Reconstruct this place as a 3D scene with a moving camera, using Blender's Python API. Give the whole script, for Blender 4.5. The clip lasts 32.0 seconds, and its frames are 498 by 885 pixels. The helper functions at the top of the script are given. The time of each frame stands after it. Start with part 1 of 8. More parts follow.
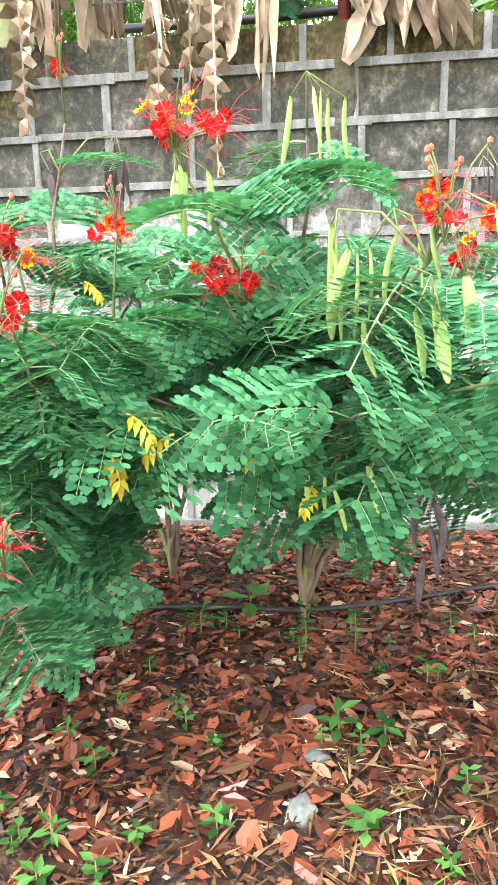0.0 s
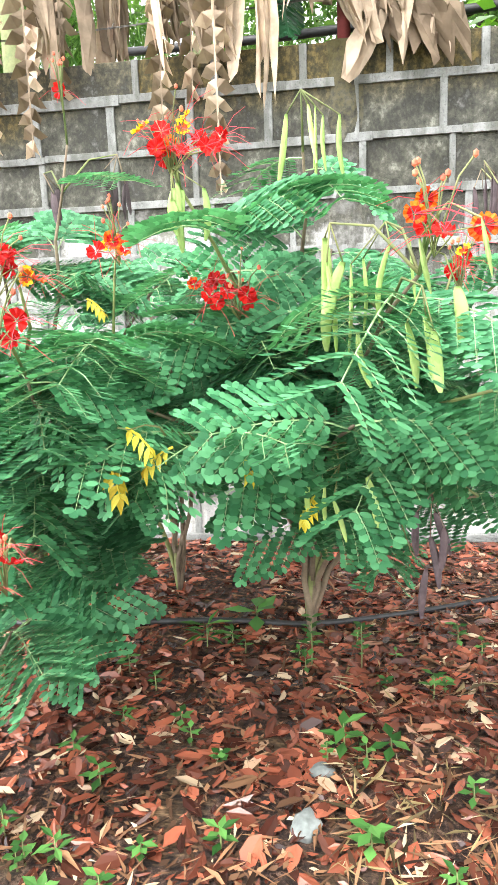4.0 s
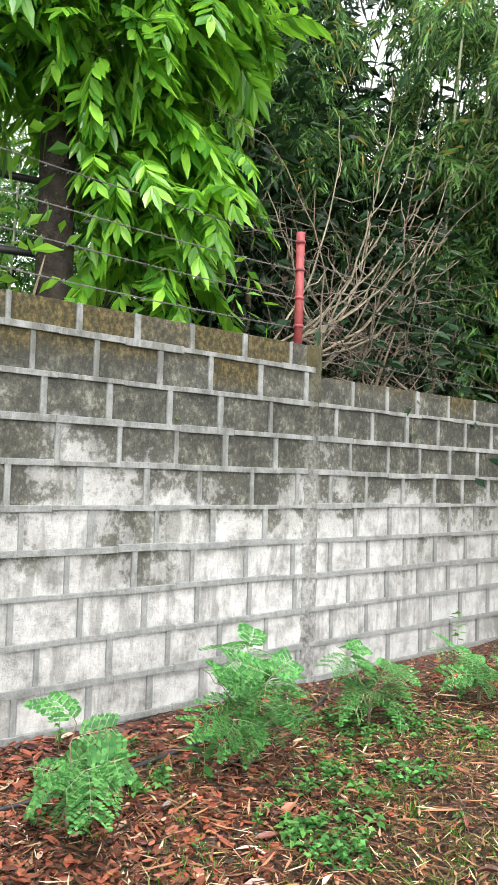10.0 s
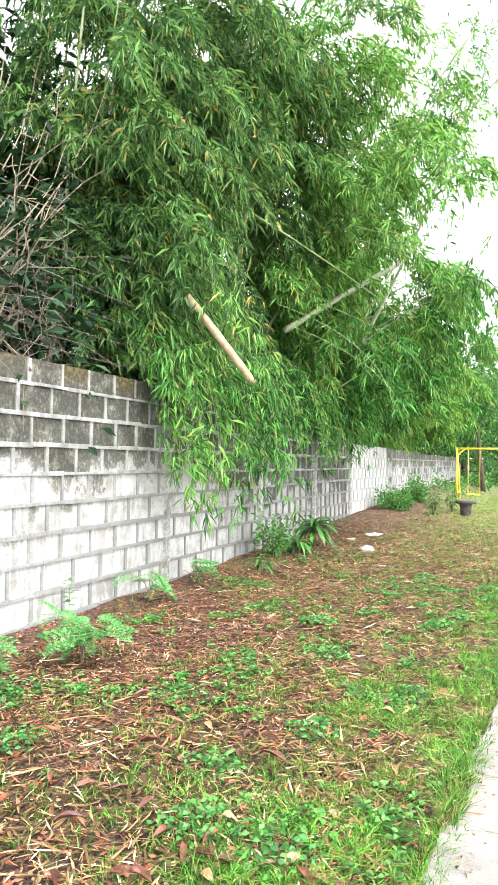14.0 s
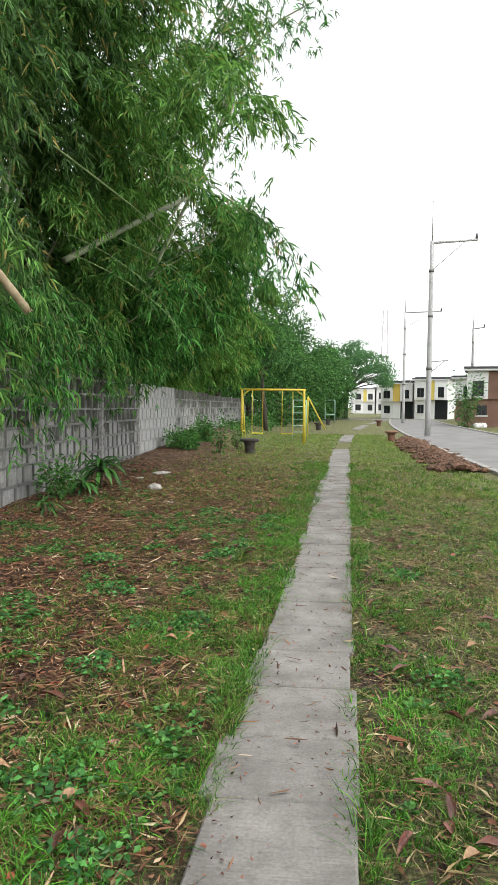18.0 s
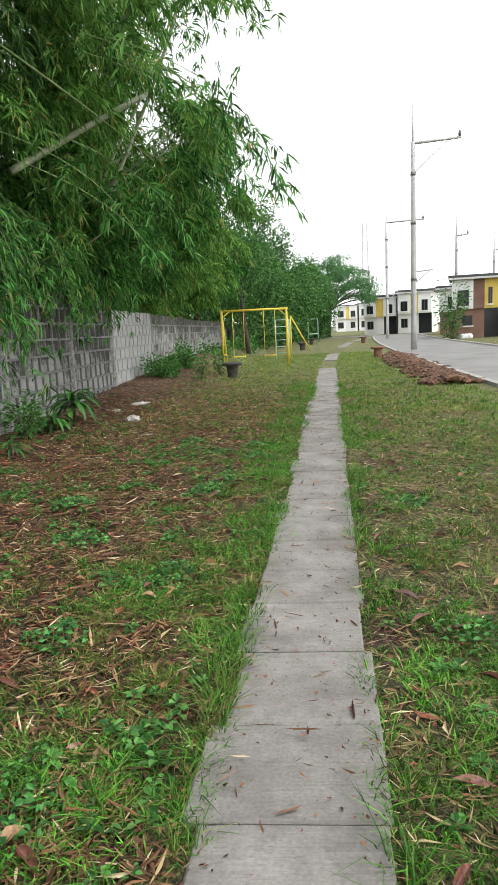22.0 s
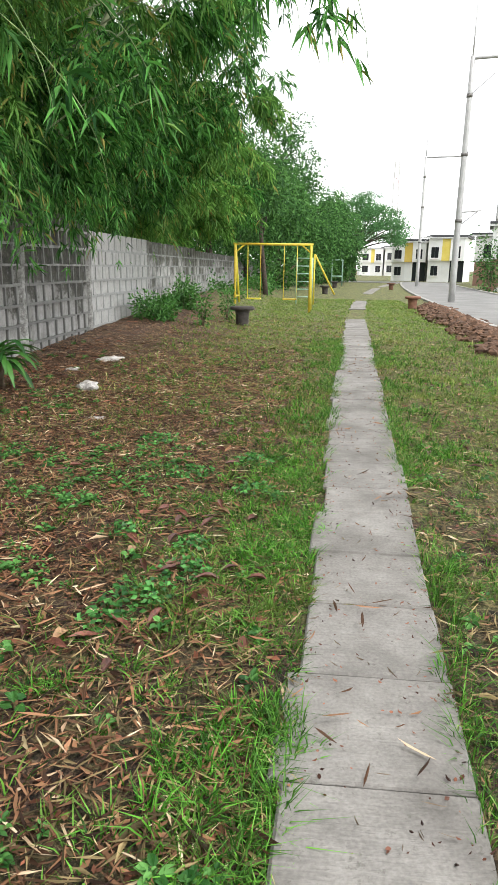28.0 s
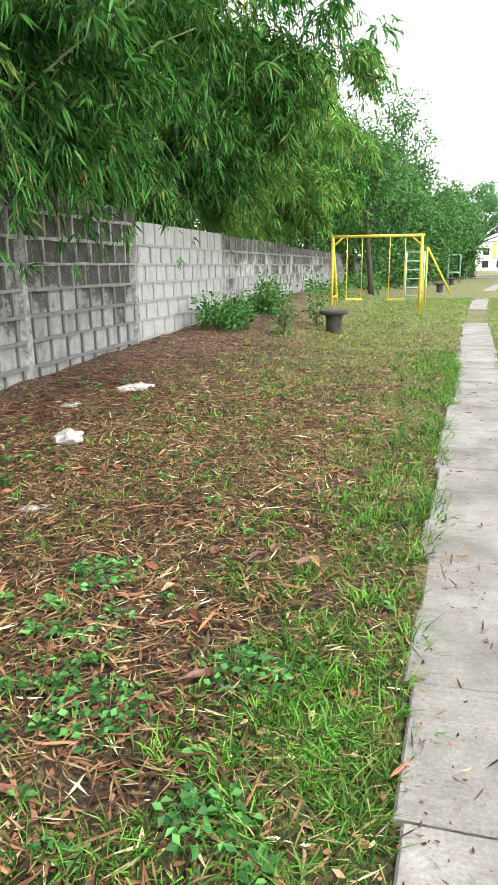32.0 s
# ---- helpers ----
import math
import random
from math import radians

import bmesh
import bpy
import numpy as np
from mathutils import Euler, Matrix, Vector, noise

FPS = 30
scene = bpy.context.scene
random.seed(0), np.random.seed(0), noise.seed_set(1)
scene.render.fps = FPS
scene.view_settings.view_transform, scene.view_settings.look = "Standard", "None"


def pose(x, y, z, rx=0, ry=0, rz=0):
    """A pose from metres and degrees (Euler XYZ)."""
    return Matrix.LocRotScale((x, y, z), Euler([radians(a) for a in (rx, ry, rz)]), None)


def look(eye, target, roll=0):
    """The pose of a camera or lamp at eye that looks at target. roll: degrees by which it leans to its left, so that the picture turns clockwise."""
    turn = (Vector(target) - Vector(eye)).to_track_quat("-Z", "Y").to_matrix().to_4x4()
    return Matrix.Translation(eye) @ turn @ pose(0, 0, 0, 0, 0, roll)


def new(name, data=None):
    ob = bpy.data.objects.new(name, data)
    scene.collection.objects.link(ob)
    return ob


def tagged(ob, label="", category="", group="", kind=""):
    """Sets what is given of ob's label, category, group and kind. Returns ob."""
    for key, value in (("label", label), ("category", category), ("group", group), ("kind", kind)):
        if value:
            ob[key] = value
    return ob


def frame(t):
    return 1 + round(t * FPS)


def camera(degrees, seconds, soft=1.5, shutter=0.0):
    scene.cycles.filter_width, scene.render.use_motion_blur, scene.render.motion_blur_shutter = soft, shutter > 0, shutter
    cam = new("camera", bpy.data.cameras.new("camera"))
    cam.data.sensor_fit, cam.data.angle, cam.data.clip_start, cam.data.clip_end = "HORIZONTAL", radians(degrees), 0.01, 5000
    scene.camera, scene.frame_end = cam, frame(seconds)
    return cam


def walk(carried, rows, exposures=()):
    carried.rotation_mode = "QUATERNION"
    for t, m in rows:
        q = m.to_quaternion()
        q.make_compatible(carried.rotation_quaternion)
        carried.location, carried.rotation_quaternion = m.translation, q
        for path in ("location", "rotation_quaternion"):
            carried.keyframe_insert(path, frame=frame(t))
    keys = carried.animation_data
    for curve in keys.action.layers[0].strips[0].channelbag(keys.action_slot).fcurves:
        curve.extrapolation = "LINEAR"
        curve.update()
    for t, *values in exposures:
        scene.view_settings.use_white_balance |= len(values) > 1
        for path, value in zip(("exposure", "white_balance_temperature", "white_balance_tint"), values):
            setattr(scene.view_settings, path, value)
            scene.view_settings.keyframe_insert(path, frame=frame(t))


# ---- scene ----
cam = camera(40.7, 32.0, soft=1.0)
PATH = [
    (0, (3.467, 0.204, 1.216), (1.53, -0.045, 0.785), -1.4),
    (0.5, (3.47, 0.204, 1.225), (1.533, -0.04, 0.792), -1.4),
    (1, (3.469, 0.206, 1.217), (1.531, -0.042, 0.786), -1.3),
    (1.5, (3.467, 0.217, 1.223), (1.531, -0.032, 0.785), -1.4),
    (2, (3.47, 0.226, 1.221), (1.535, -0.019, 0.775), -1.8),
    (2.5, (3.47, 0.222, 1.226), (1.54, -0.059, 0.781), -1.7),
    (4.5, (3.481, 0.234, 1.209), (1.529, -0.025, 0.857), -2.0),
    (5, (3.507, 0.233, 1.271), (1.537, 0.032, 0.995), -0.4),
    (5.5, (3.519, 0.277, 1.327), (1.533, 0.149, 1.133), -0.0),
    (6, (3.538, 0.324, 1.386), (1.54, 0.305, 1.298), -0.6),
    (6.5, (3.564, 0.385, 1.42), (1.567, 0.508, 1.416), -0.6),
    (7, (3.586, 0.452, 1.443), (1.617, 0.799, 1.481), 0.5),
    (7.5, (3.62, 0.49, 1.453), (1.708, 1.073, 1.533), 1.2),
    (8, (3.633, 0.521, 1.463), (1.768, 1.236, 1.557), 1.0),
    (8.5, (3.653, 0.57, 1.472), (1.851, 1.436, 1.536), 1.4),
    (9, (3.669, 0.596, 1.472), (1.934, 1.589, 1.542), 1.5),
    (9.5, (3.669, 0.608, 1.468), (1.988, 1.689, 1.53), 1.8),
    (10, (3.689, 0.64, 1.469), (2.088, 1.834, 1.564), 1.7),
    (10.5, (3.695, 0.652, 1.477), (2.177, 1.948, 1.601), 0.8),
    (11, (3.702, 0.675, 1.472), (2.282, 2.078, 1.581), 0.4),
    (11.5, (3.715, 0.694, 1.464), (2.373, 2.174, 1.557), 1.3),
    (12, (3.748, 0.709, 1.437), (2.516, 2.283, 1.519), 1.7),
    (12.5, (3.798, 0.767, 1.413), (2.685, 2.428, 1.472), 1.4),
    (13, (3.817, 0.797, 1.397), (2.827, 2.534, 1.429), 1.0),
    (13.5, (3.839, 0.818, 1.399), (2.961, 2.615, 1.443), 0.8),
    (14, (3.842, 0.803, 1.401), (3.055, 2.641, 1.453), 1.0),
    (14.5, (3.851, 0.836, 1.391), (3.167, 2.715, 1.429), 1.2),
    (15, (3.859, 0.858, 1.364), (3.318, 2.783, 1.376), 1.0),
    (15.5, (3.852, 0.859, 1.359), (3.395, 2.806, 1.345), 0.4),
    (17.5, (3.864, 0.909, 1.332), (3.664, 2.897, 1.24), 0.2),
    (18, (3.865, 0.936, 1.323), (3.677, 2.924, 1.215), 0.6),
    (18.5, (3.871, 0.948, 1.317), (3.669, 2.934, 1.194), 0.4),
    (19, (3.879, 0.942, 1.318), (3.694, 2.928, 1.179), -0.6),
    (19.5, (3.887, 0.939, 1.32), (3.64, 2.917, 1.152), -1.8),
    (20, (3.91, 0.99, 1.313), (3.496, 2.938, 1.129), -2.8),
    (20.5, (3.9, 1.092, 1.278), (3.367, 3.002, 1.015), -2.2),
    (21, (3.817, 1.278, 1.257), (3.558, 3.241, 0.971), 0.7),
    (21.5, (3.777, 1.446, 1.259), (3.696, 3.407, 0.873), 0.1),
    (22, (3.836, 1.585, 1.251), (3.687, 3.552, 0.921), -2.7),
    (22.5, (3.804, 1.815, 1.22), (3.79, 3.778, 0.837), 0.8),
    (23, (3.736, 2.019, 1.23), (3.746, 3.977, 0.822), 0.3),
    (23.5, (3.816, 2.237, 1.216), (3.616, 4.185, 0.81), -4.5),
    (24, (3.817, 2.352, 1.224), (3.742, 4.291, 0.739), 1.2),
    (24.5, (3.743, 2.61, 1.228), (3.63, 4.571, 0.854), 1.6),
    (25, (3.75, 2.957, 1.175), (3.452, 4.884, 0.729), -0.7),
    (27.5, (3.701, 4.148, 1.282), (3.471, 6.088, 0.854), -0.3),
    (28, (3.725, 4.492, 1.258), (3.545, 6.419, 0.753), 0.9),
    (28.5, (3.709, 4.787, 1.265), (3.596, 6.733, 0.815), 1.6),
    (29, (3.711, 5.031, 1.256), (3.351, 6.926, 0.727), -0.4),
    (29.5, (3.774, 5.393, 1.227), (3.426, 7.272, 0.635), 0.7),
    (30, (3.718, 5.663, 1.249), (3.303, 7.554, 0.748), 3.3),
    (30.5, (3.758, 6.019, 1.218), (3.246, 7.889, 0.725), 0.9),
    (31, (3.807, 6.34, 1.205), (3.316, 8.197, 0.648), 1.9),
    (31.5, (3.78, 6.63, 1.234), (3.35, 8.495, 0.653), -0.5),
    (32, (3.832, 7.031, 1.194), (3.332, 8.9, 0.689), -0.6),
]
EXPOSURES = [(0.0, 1.12), (4.5, 1.18), (6.0, 0.72), (7.0, 0.42), (8.0, 0.34), (9.0, 0.42), (11.0, 0.74), (12.0, 0.95), (13.0, 1.24), (14.5, 1.36), (15.5, 0.85), (17.5, -0.25), (20.0, -0.3), (20.5, 0.05), (21.0, 0.25), (21.6, -0.25), (24.4, -0.3), (25.0, 0.18), (25.5, 0.12), (27.5, -0.02), (28.5, 0.12), (29.2, 0.2), (29.8, 0.52), (32.0, 0.62)]
walk(cam, [(t, look(eye, target, roll)) for t, eye, target, roll in PATH], EXPOSURES)

# ---- world, sun, exposure ----
world = bpy.data.worlds.new("sky")
scene.world = world
world.use_nodes = True
wt = world.node_tree
sky = wt.nodes.new("ShaderNodeTexSky")
sky.sky_type = "NISHITA"
sky.sun_disc = False
sky.sun_elevation = radians(62)
sky.sun_rotation = radians(120)
sky.dust_density = 4.0
pale = wt.nodes.new("ShaderNodeHueSaturation")
pale.inputs["Saturation"].default_value = 0.06
pale.inputs["Value"].default_value = 3.1
seen_dir, parts_dir, joined_dir, floor_dir = (wt.nodes.new(k) for k in ("ShaderNodeTexCoord", "ShaderNodeSeparateXYZ", "ShaderNodeCombineXYZ", "ShaderNodeMath"))
floor_dir.operation, floor_dir.use_clamp = "MULTIPLY_ADD", True
floor_dir.inputs[1].default_value, floor_dir.inputs[2].default_value = 0.3, 0.22
wt.links.new(seen_dir.outputs["Generated"], parts_dir.inputs[0])
wt.links.new(parts_dir.outputs[2], floor_dir.inputs[0])
for k in (0, 1):
    wt.links.new(parts_dir.outputs[k], joined_dir.inputs[k])
wt.links.new(floor_dir.outputs[0], joined_dir.inputs[2])
wt.links.new(joined_dir.outputs[0], sky.inputs[0])
wt.links.new(sky.outputs[0], pale.inputs["Color"])
wt.links.new(pale.outputs[0], wt.nodes["Background"].inputs["Color"])
wt.nodes["Background"].inputs["Strength"].default_value = 0.15
sun = new("sun", bpy.data.lights.new("sun", "SUN"))
sun.data.energy, sun.data.angle, sun.data.color = 1.5, radians(18), (1.0, 0.97, 0.92)
sun.matrix_world = look((0, 0, 30), (-14.0, 8.0, 0))


# ---- materials ----
def nodes_of(name):
    m = bpy.data.materials.new(name)
    m.use_nodes = True
    return m, m.node_tree, m.node_tree.nodes["Principled BSDF"]


def noise_node(t, scale, detail=4.0, coord="Object", stretch=(1, 1, 1), rough=0.55):
    c = t.nodes.new("ShaderNodeTexCoord") if coord != "World" else t.nodes.new("ShaderNodeNewGeometry")
    mp = t.nodes.new("ShaderNodeMapping")
    mp.inputs["Scale"].default_value = stretch
    t.links.new(c.outputs["Position" if coord == "World" else coord], mp.inputs[0])
    n = t.nodes.new("ShaderNodeTexNoise")
    n.inputs["Scale"].default_value, n.inputs["Detail"].default_value, n.inputs["Roughness"].default_value = scale, detail, rough
    t.links.new(mp.outputs[0], n.inputs["Vector"])
    return n.outputs["Fac"]


def ramp(t, fac, *stops):
    r = t.nodes.new("ShaderNodeValToRGB")
    e = r.color_ramp.elements
    while len(e) < len(stops):
        e.new(0.5)
    for el, (p, c) in zip(e, stops):
        el.position, el.color = p, (*c, 1) if len(c) == 3 else c
    t.links.new(fac, r.inputs[0])
    return r.outputs[0]


def grey(v):
    return (v, v, v)


def mix(t, fac, a, b, mode="MIX"):
    m = t.nodes.new("ShaderNodeMix")
    m.data_type, m.blend_type = "RGBA", mode
    for sock, v in ((m.inputs[0], fac), (m.inputs[6], a), (m.inputs[7], b)):
        if isinstance(v, (int, float)):
            sock.default_value = v
        elif isinstance(v, tuple):
            sock.default_value = (*v, 1)
        else:
            t.links.new(v, sock)
    return m.outputs[2]


def calc(t, op, a, b=0.0, clamp=False):
    m = t.nodes.new("ShaderNodeMath")
    m.operation, m.use_clamp = op, clamp
    for sock, v in zip(m.inputs, (a, b)):
        if isinstance(v, (int, float)):
            sock.default_value = v
        else:
            t.links.new(v, sock)
    return m.outputs[0]


def axis_of(t, n):
    g = t.nodes.new("ShaderNodeNewGeometry")
    s = t.nodes.new("ShaderNodeSeparateXYZ")
    t.links.new(g.outputs["Position"], s.inputs[0])
    return s.outputs[n]


def step(t, v, a, b):
    r = t.nodes.new("ShaderNodeMapRange")
    r.interpolation_type = "SMOOTHSTEP"
    r.inputs[1].default_value, r.inputs[2].default_value = a, b
    t.links.new(v, r.inputs[0])
    return r.outputs[0]


def bump(t, bsdf, height, strength=0.4, distance=0.01):
    b = t.nodes.new("ShaderNodeBump")
    b.inputs["Strength"].default_value, b.inputs["Distance"].default_value = strength, distance
    t.links.new(height, b.inputs["Height"])
    t.links.new(b.outputs[0], bsdf.inputs["Normal"])


def each(t):
    """A chance number for each piece: by object and by loose island."""
    o, g = t.nodes.new("ShaderNodeObjectInfo"), t.nodes.new("ShaderNodeNewGeometry")
    return calc(t, "FRACT", calc(t, "ADD", o.outputs["Random"], g.outputs["Random Per Island"]))


def surface(name, c1, c2, scale=6.0, rough=0.8, relief=0.3, fine=60.0, metal=0.0, spread=0.25, depth=0.01, coord="Object"):
    """Two-scale mottled surface."""
    m, t, b = nodes_of(name)
    big, small = noise_node(t, scale, 5, coord), noise_node(t, fine, 3, coord)
    col = ramp(t, big, (0.3, c1), (0.7, c2))
    col = mix(t, 0.5, col, ramp(t, small, (0.3, grey(0.35)), (0.7, grey(0.65))), "OVERLAY")
    tone = ramp(t, each(t), (0.0, grey(0.5 - spread)), (1.0, grey(0.5 + spread)))
    col = mix(t, 0.6, col, tone, "OVERLAY")
    t.links.new(col, b.inputs["Base Color"])
    b.inputs["Roughness"].default_value, b.inputs["Metallic"].default_value = rough, metal
    bump(t, b, calc(t, "ADD", big, small), relief, depth)
    return m


def leafy(name, dark, light, rough=0.5, through_light=0.3, extra=None, spec=0.2, fade=None, patch_size=1.7):
    """Leaves: tone by leaf and by bough, light shining through."""
    m, t, b = nodes_of(name)
    mid = tuple(p + (q - p) * 0.36 for p, q in zip(dark, light))
    stops = [(0.0, dark), (0.5, mid), (0.86, light)] + ([(0.93, light), (0.97, extra)] if extra else [])
    col = ramp(t, each(t), *stops)
    patch = noise_node(t, patch_size, 3, "World", rough=0.6)
    col = mix(t, 0.6, col, ramp(t, patch, (0.36, grey(0.30)), (0.64, grey(0.66))), "OVERLAY")
    if fade:
        col = mix(t, step(t, noise_node(t, 1.1, 5, "World", rough=0.7), 0.50, 0.68), col, mix(t, 0.5, col, fade))
    t.links.new(col, b.inputs["Base Color"])
    b.inputs["Roughness"].default_value = rough
    b.inputs["Specular IOR Level"].default_value = spec
    tr, sh = t.nodes.new("ShaderNodeBsdfTranslucent"), t.nodes.new("ShaderNodeMixShader")
    t.links.new(mix(t, 0.3, col, (light[0] * 1.2, light[1] * 1.2, light[2] * 0.5)), tr.inputs["Color"])
    sh.inputs[0].default_value = through_light
    t.links.new(b.outputs[0], sh.inputs[1])
    t.links.new(tr.outputs[0], sh.inputs[2])
    t.links.new(sh.outputs[0], t.nodes["Material Output"].inputs["Surface"])
    return m


def block_material(name, mortar=False):
    """Old concrete: pale lime bloom low down, grey-green mildew and moss towards the top."""
    m, t, b = nodes_of(name)
    z, y = axis_of(t, 2), axis_of(t, 1)
    one = each(t)
    patch = noise_node(t, 1.3, 4, "World", (1, 1, 1.3), 0.55)
    blot = noise_node(t, 5.5, 5, "World", rough=0.6)
    speck = noise_node(t, 30.0, 6, "World", (1, 1, 0.8), 0.7)
    grain = noise_node(t, 80.0, 3, "World")
    drip = noise_node(t, 7.0, 5, "World", (1, 1.6, 0.35), 0.6)
    pale_run = calc(t, "SUBTRACT", step(t, y, 15.4, 15.6), step(t, y, 19.5, 19.8))
    old_run = calc(t, "SUBTRACT", step(t, y, 8.6, 9.6), step(t, y, 15.4, 15.6))
    # how grimy: by height, by block, by broad patch
    lift = calc(t, "ADD", z, calc(t, "ADD", calc(t, "MULTIPLY", old_run, 0.32), calc(t, "MULTIPLY", step(t, y, 3.9, 4.1), 0.12)))
    lift = calc(t, "ADD", lift, calc(t, "MULTIPLY", calc(t, "SUBTRACT", one, 0.5), 0.40))
    lift = calc(t, "ADD", lift, calc(t, "MULTIPLY", calc(t, "SUBTRACT", patch, 0.5), 2.0))
    lift = calc(t, "SUBTRACT", lift, calc(t, "MULTIPLY", pale_run, 1.2))
    high = step(t, lift, 0.75, 1.85)
    if mortar:
        col = ramp(t, calc(t, "ADD", calc(t, "MULTIPLY", blot, 0.5), calc(t, "MULTIPLY", speck, 0.5)), (0.36, (0.15, 0.155, 0.148)), (0.5, (0.235, 0.242, 0.234)), (0.64, (0.32, 0.325, 0.315)))
        film = step(t, calc(t, "ADD", calc(t, "MULTIPLY", high, 0.20), drip), 0.62, 0.82)
        col = mix(t, calc(t, "MULTIPLY", film, 0.6), col, (0.07, 0.072, 0.056))
        # joints of this run: darker low down, paler higher up
        joint_run = calc(t, "SUBTRACT", step(t, y, 3.0, 8.0), step(t, y, 15.4, 15.6))
        col = mix(t, calc(t, "MULTIPLY", joint_run, 0.8), col, mix(t, step(t, z, 0.8, 1.5), (0.135, 0.133, 0.125), ramp(t, blot, (0.4, (0.19, 0.19, 0.18)), (0.6, (0.36, 0.358, 0.345)))))
        col = mix(t, calc(t, "MULTIPLY", pale_run, 0.5), col, (0.36, 0.36, 0.35))
    else:
        # clean block with lime bloom
        col = ramp(t, calc(t, "ADD", calc(t, "MULTIPLY", blot, 0.7), calc(t, "MULTIPLY", speck, 0.3)), (0.36, (0.20, 0.196, 0.182)), (0.46, (0.38, 0.375, 0.36)), (0.58, (0.55, 0.546, 0.53)))
        col = mix(t, calc(t, "MULTIPLY", step(t, y, 3.6, 6.0), 0.42), col, (0.22, 0.218, 0.208))
        # soft grey runs of damp
        col = mix(t, calc(t, "MULTIPLY", step(t, calc(t, "ADD", drip, calc(t, "MULTIPLY", calc(t, "SUBTRACT", one, 0.5), 0.18)), 0.50, 0.66), 0.6), col, (0.17, 0.168, 0.152))
        grime = ramp(t, calc(t, "ADD", calc(t, "MULTIPLY", speck, 0.5), calc(t, "MULTIPLY", blot, 0.5)), (0.39, (0.009, 0.010, 0.007)), (0.47, (0.028, 0.028, 0.019)), (0.55, (0.066, 0.066, 0.047)), (0.65, (0.22, 0.222, 0.18)))
        col = mix(t, calc(t, "MULTIPLY", old_run, 0.35), col, (0.15, 0.149, 0.142))
        grime = mix(t, calc(t, "MULTIPLY", old_run, 0.55), grime, (0.028, 0.027, 0.022))
        edge = calc(t, "ADD", high, calc(t, "ADD", calc(t, "MULTIPLY", calc(t, "SUBTRACT", blot, 0.5), 2.0), calc(t, "MULTIPLY", calc(t, "SUBTRACT", speck, 0.5), 1.2)))
        col = mix(t, calc(t, "MULTIPLY", step(t, edge, 0.30, 0.78), 0.94), col, grime)
        moss_at = calc(t, "ADD", calc(t, "MULTIPLY", step(t, z, 1.75, 2.3), 0.62), calc(t, "ADD", calc(t, "MULTIPLY", one, 0.34), calc(t, "MULTIPLY", blot, 0.35)))
        moss = step(t, moss_at, 0.74, 0.98)
        col = mix(t, calc(t, "MULTIPLY", moss, 0.85), col, ramp(t, speck, (0.38, (0.022, 0.022, 0.007)), (0.5, (0.060, 0.045, 0.013)), (0.62, (0.135, 0.098, 0.026))))
        col = mix(t, calc(t, "MULTIPLY", pale_run, 0.5), col, (0.42, 0.42, 0.405))
    pores = step(t, noise_node(t, 120.0, 2, "World"), 0.34, 0.40)
    col = mix(t, 0.5, col, mix(t, pores, (0.45, 0.45, 0.45), (1.0, 1.0, 1.0)), "MULTIPLY")
    t.links.new(col, b.inputs["Base Color"])
    b.inputs["Roughness"].default_value = 0.92
    bump(t, b, calc(t, "ADD", calc(t, "MULTIPLY", blot, 0.9), calc(t, "ADD", grain, calc(t, "MULTIPLY", pores, 0.5))), 0.7, 0.008)
    return m


def pier_material():
    """Rough poured concrete, darker and mossy towards the top."""
    m, t, b = nodes_of("pier_concrete")
    z = axis_of(t, 2)
    blot, speck = noise_node(t, 7.0, 6, "World", rough=0.65), noise_node(t, 34.0, 6, "World", rough=0.7)
    both = calc(t, "ADD", calc(t, "MULTIPLY", blot, 0.5), calc(t, "MULTIPLY", speck, 0.5))
    col = ramp(t, both, (0.38, (0.09, 0.088, 0.078)), (0.5, (0.22, 0.218, 0.205)), (0.62, (0.40, 0.396, 0.38)))
    dark = ramp(t, both, (0.38, (0.010, 0.010, 0.007)), (0.5, (0.045, 0.043, 0.030)), (0.64, (0.17, 0.165, 0.13)))
    high = step(t, calc(t, "ADD", z, calc(t, "MULTIPLY", calc(t, "SUBTRACT", blot, 0.5), 2.4)), 1.2, 1.9)
    col = mix(t, calc(t, "MULTIPLY", high, 0.92), col, dark)
    moss = step(t, calc(t, "ADD", z, calc(t, "MULTIPLY", calc(t, "SUBTRACT", speck, 0.5), 1.5)), 1.95, 2.4)
    col = mix(t, calc(t, "MULTIPLY", moss, 0.7), col, (0.075, 0.062, 0.016))
    t.links.new(col, b.inputs["Base Color"])
    b.inputs["Roughness"].default_value = 0.95
    bump(t, b, both, 0.9, 0.015)
    return m


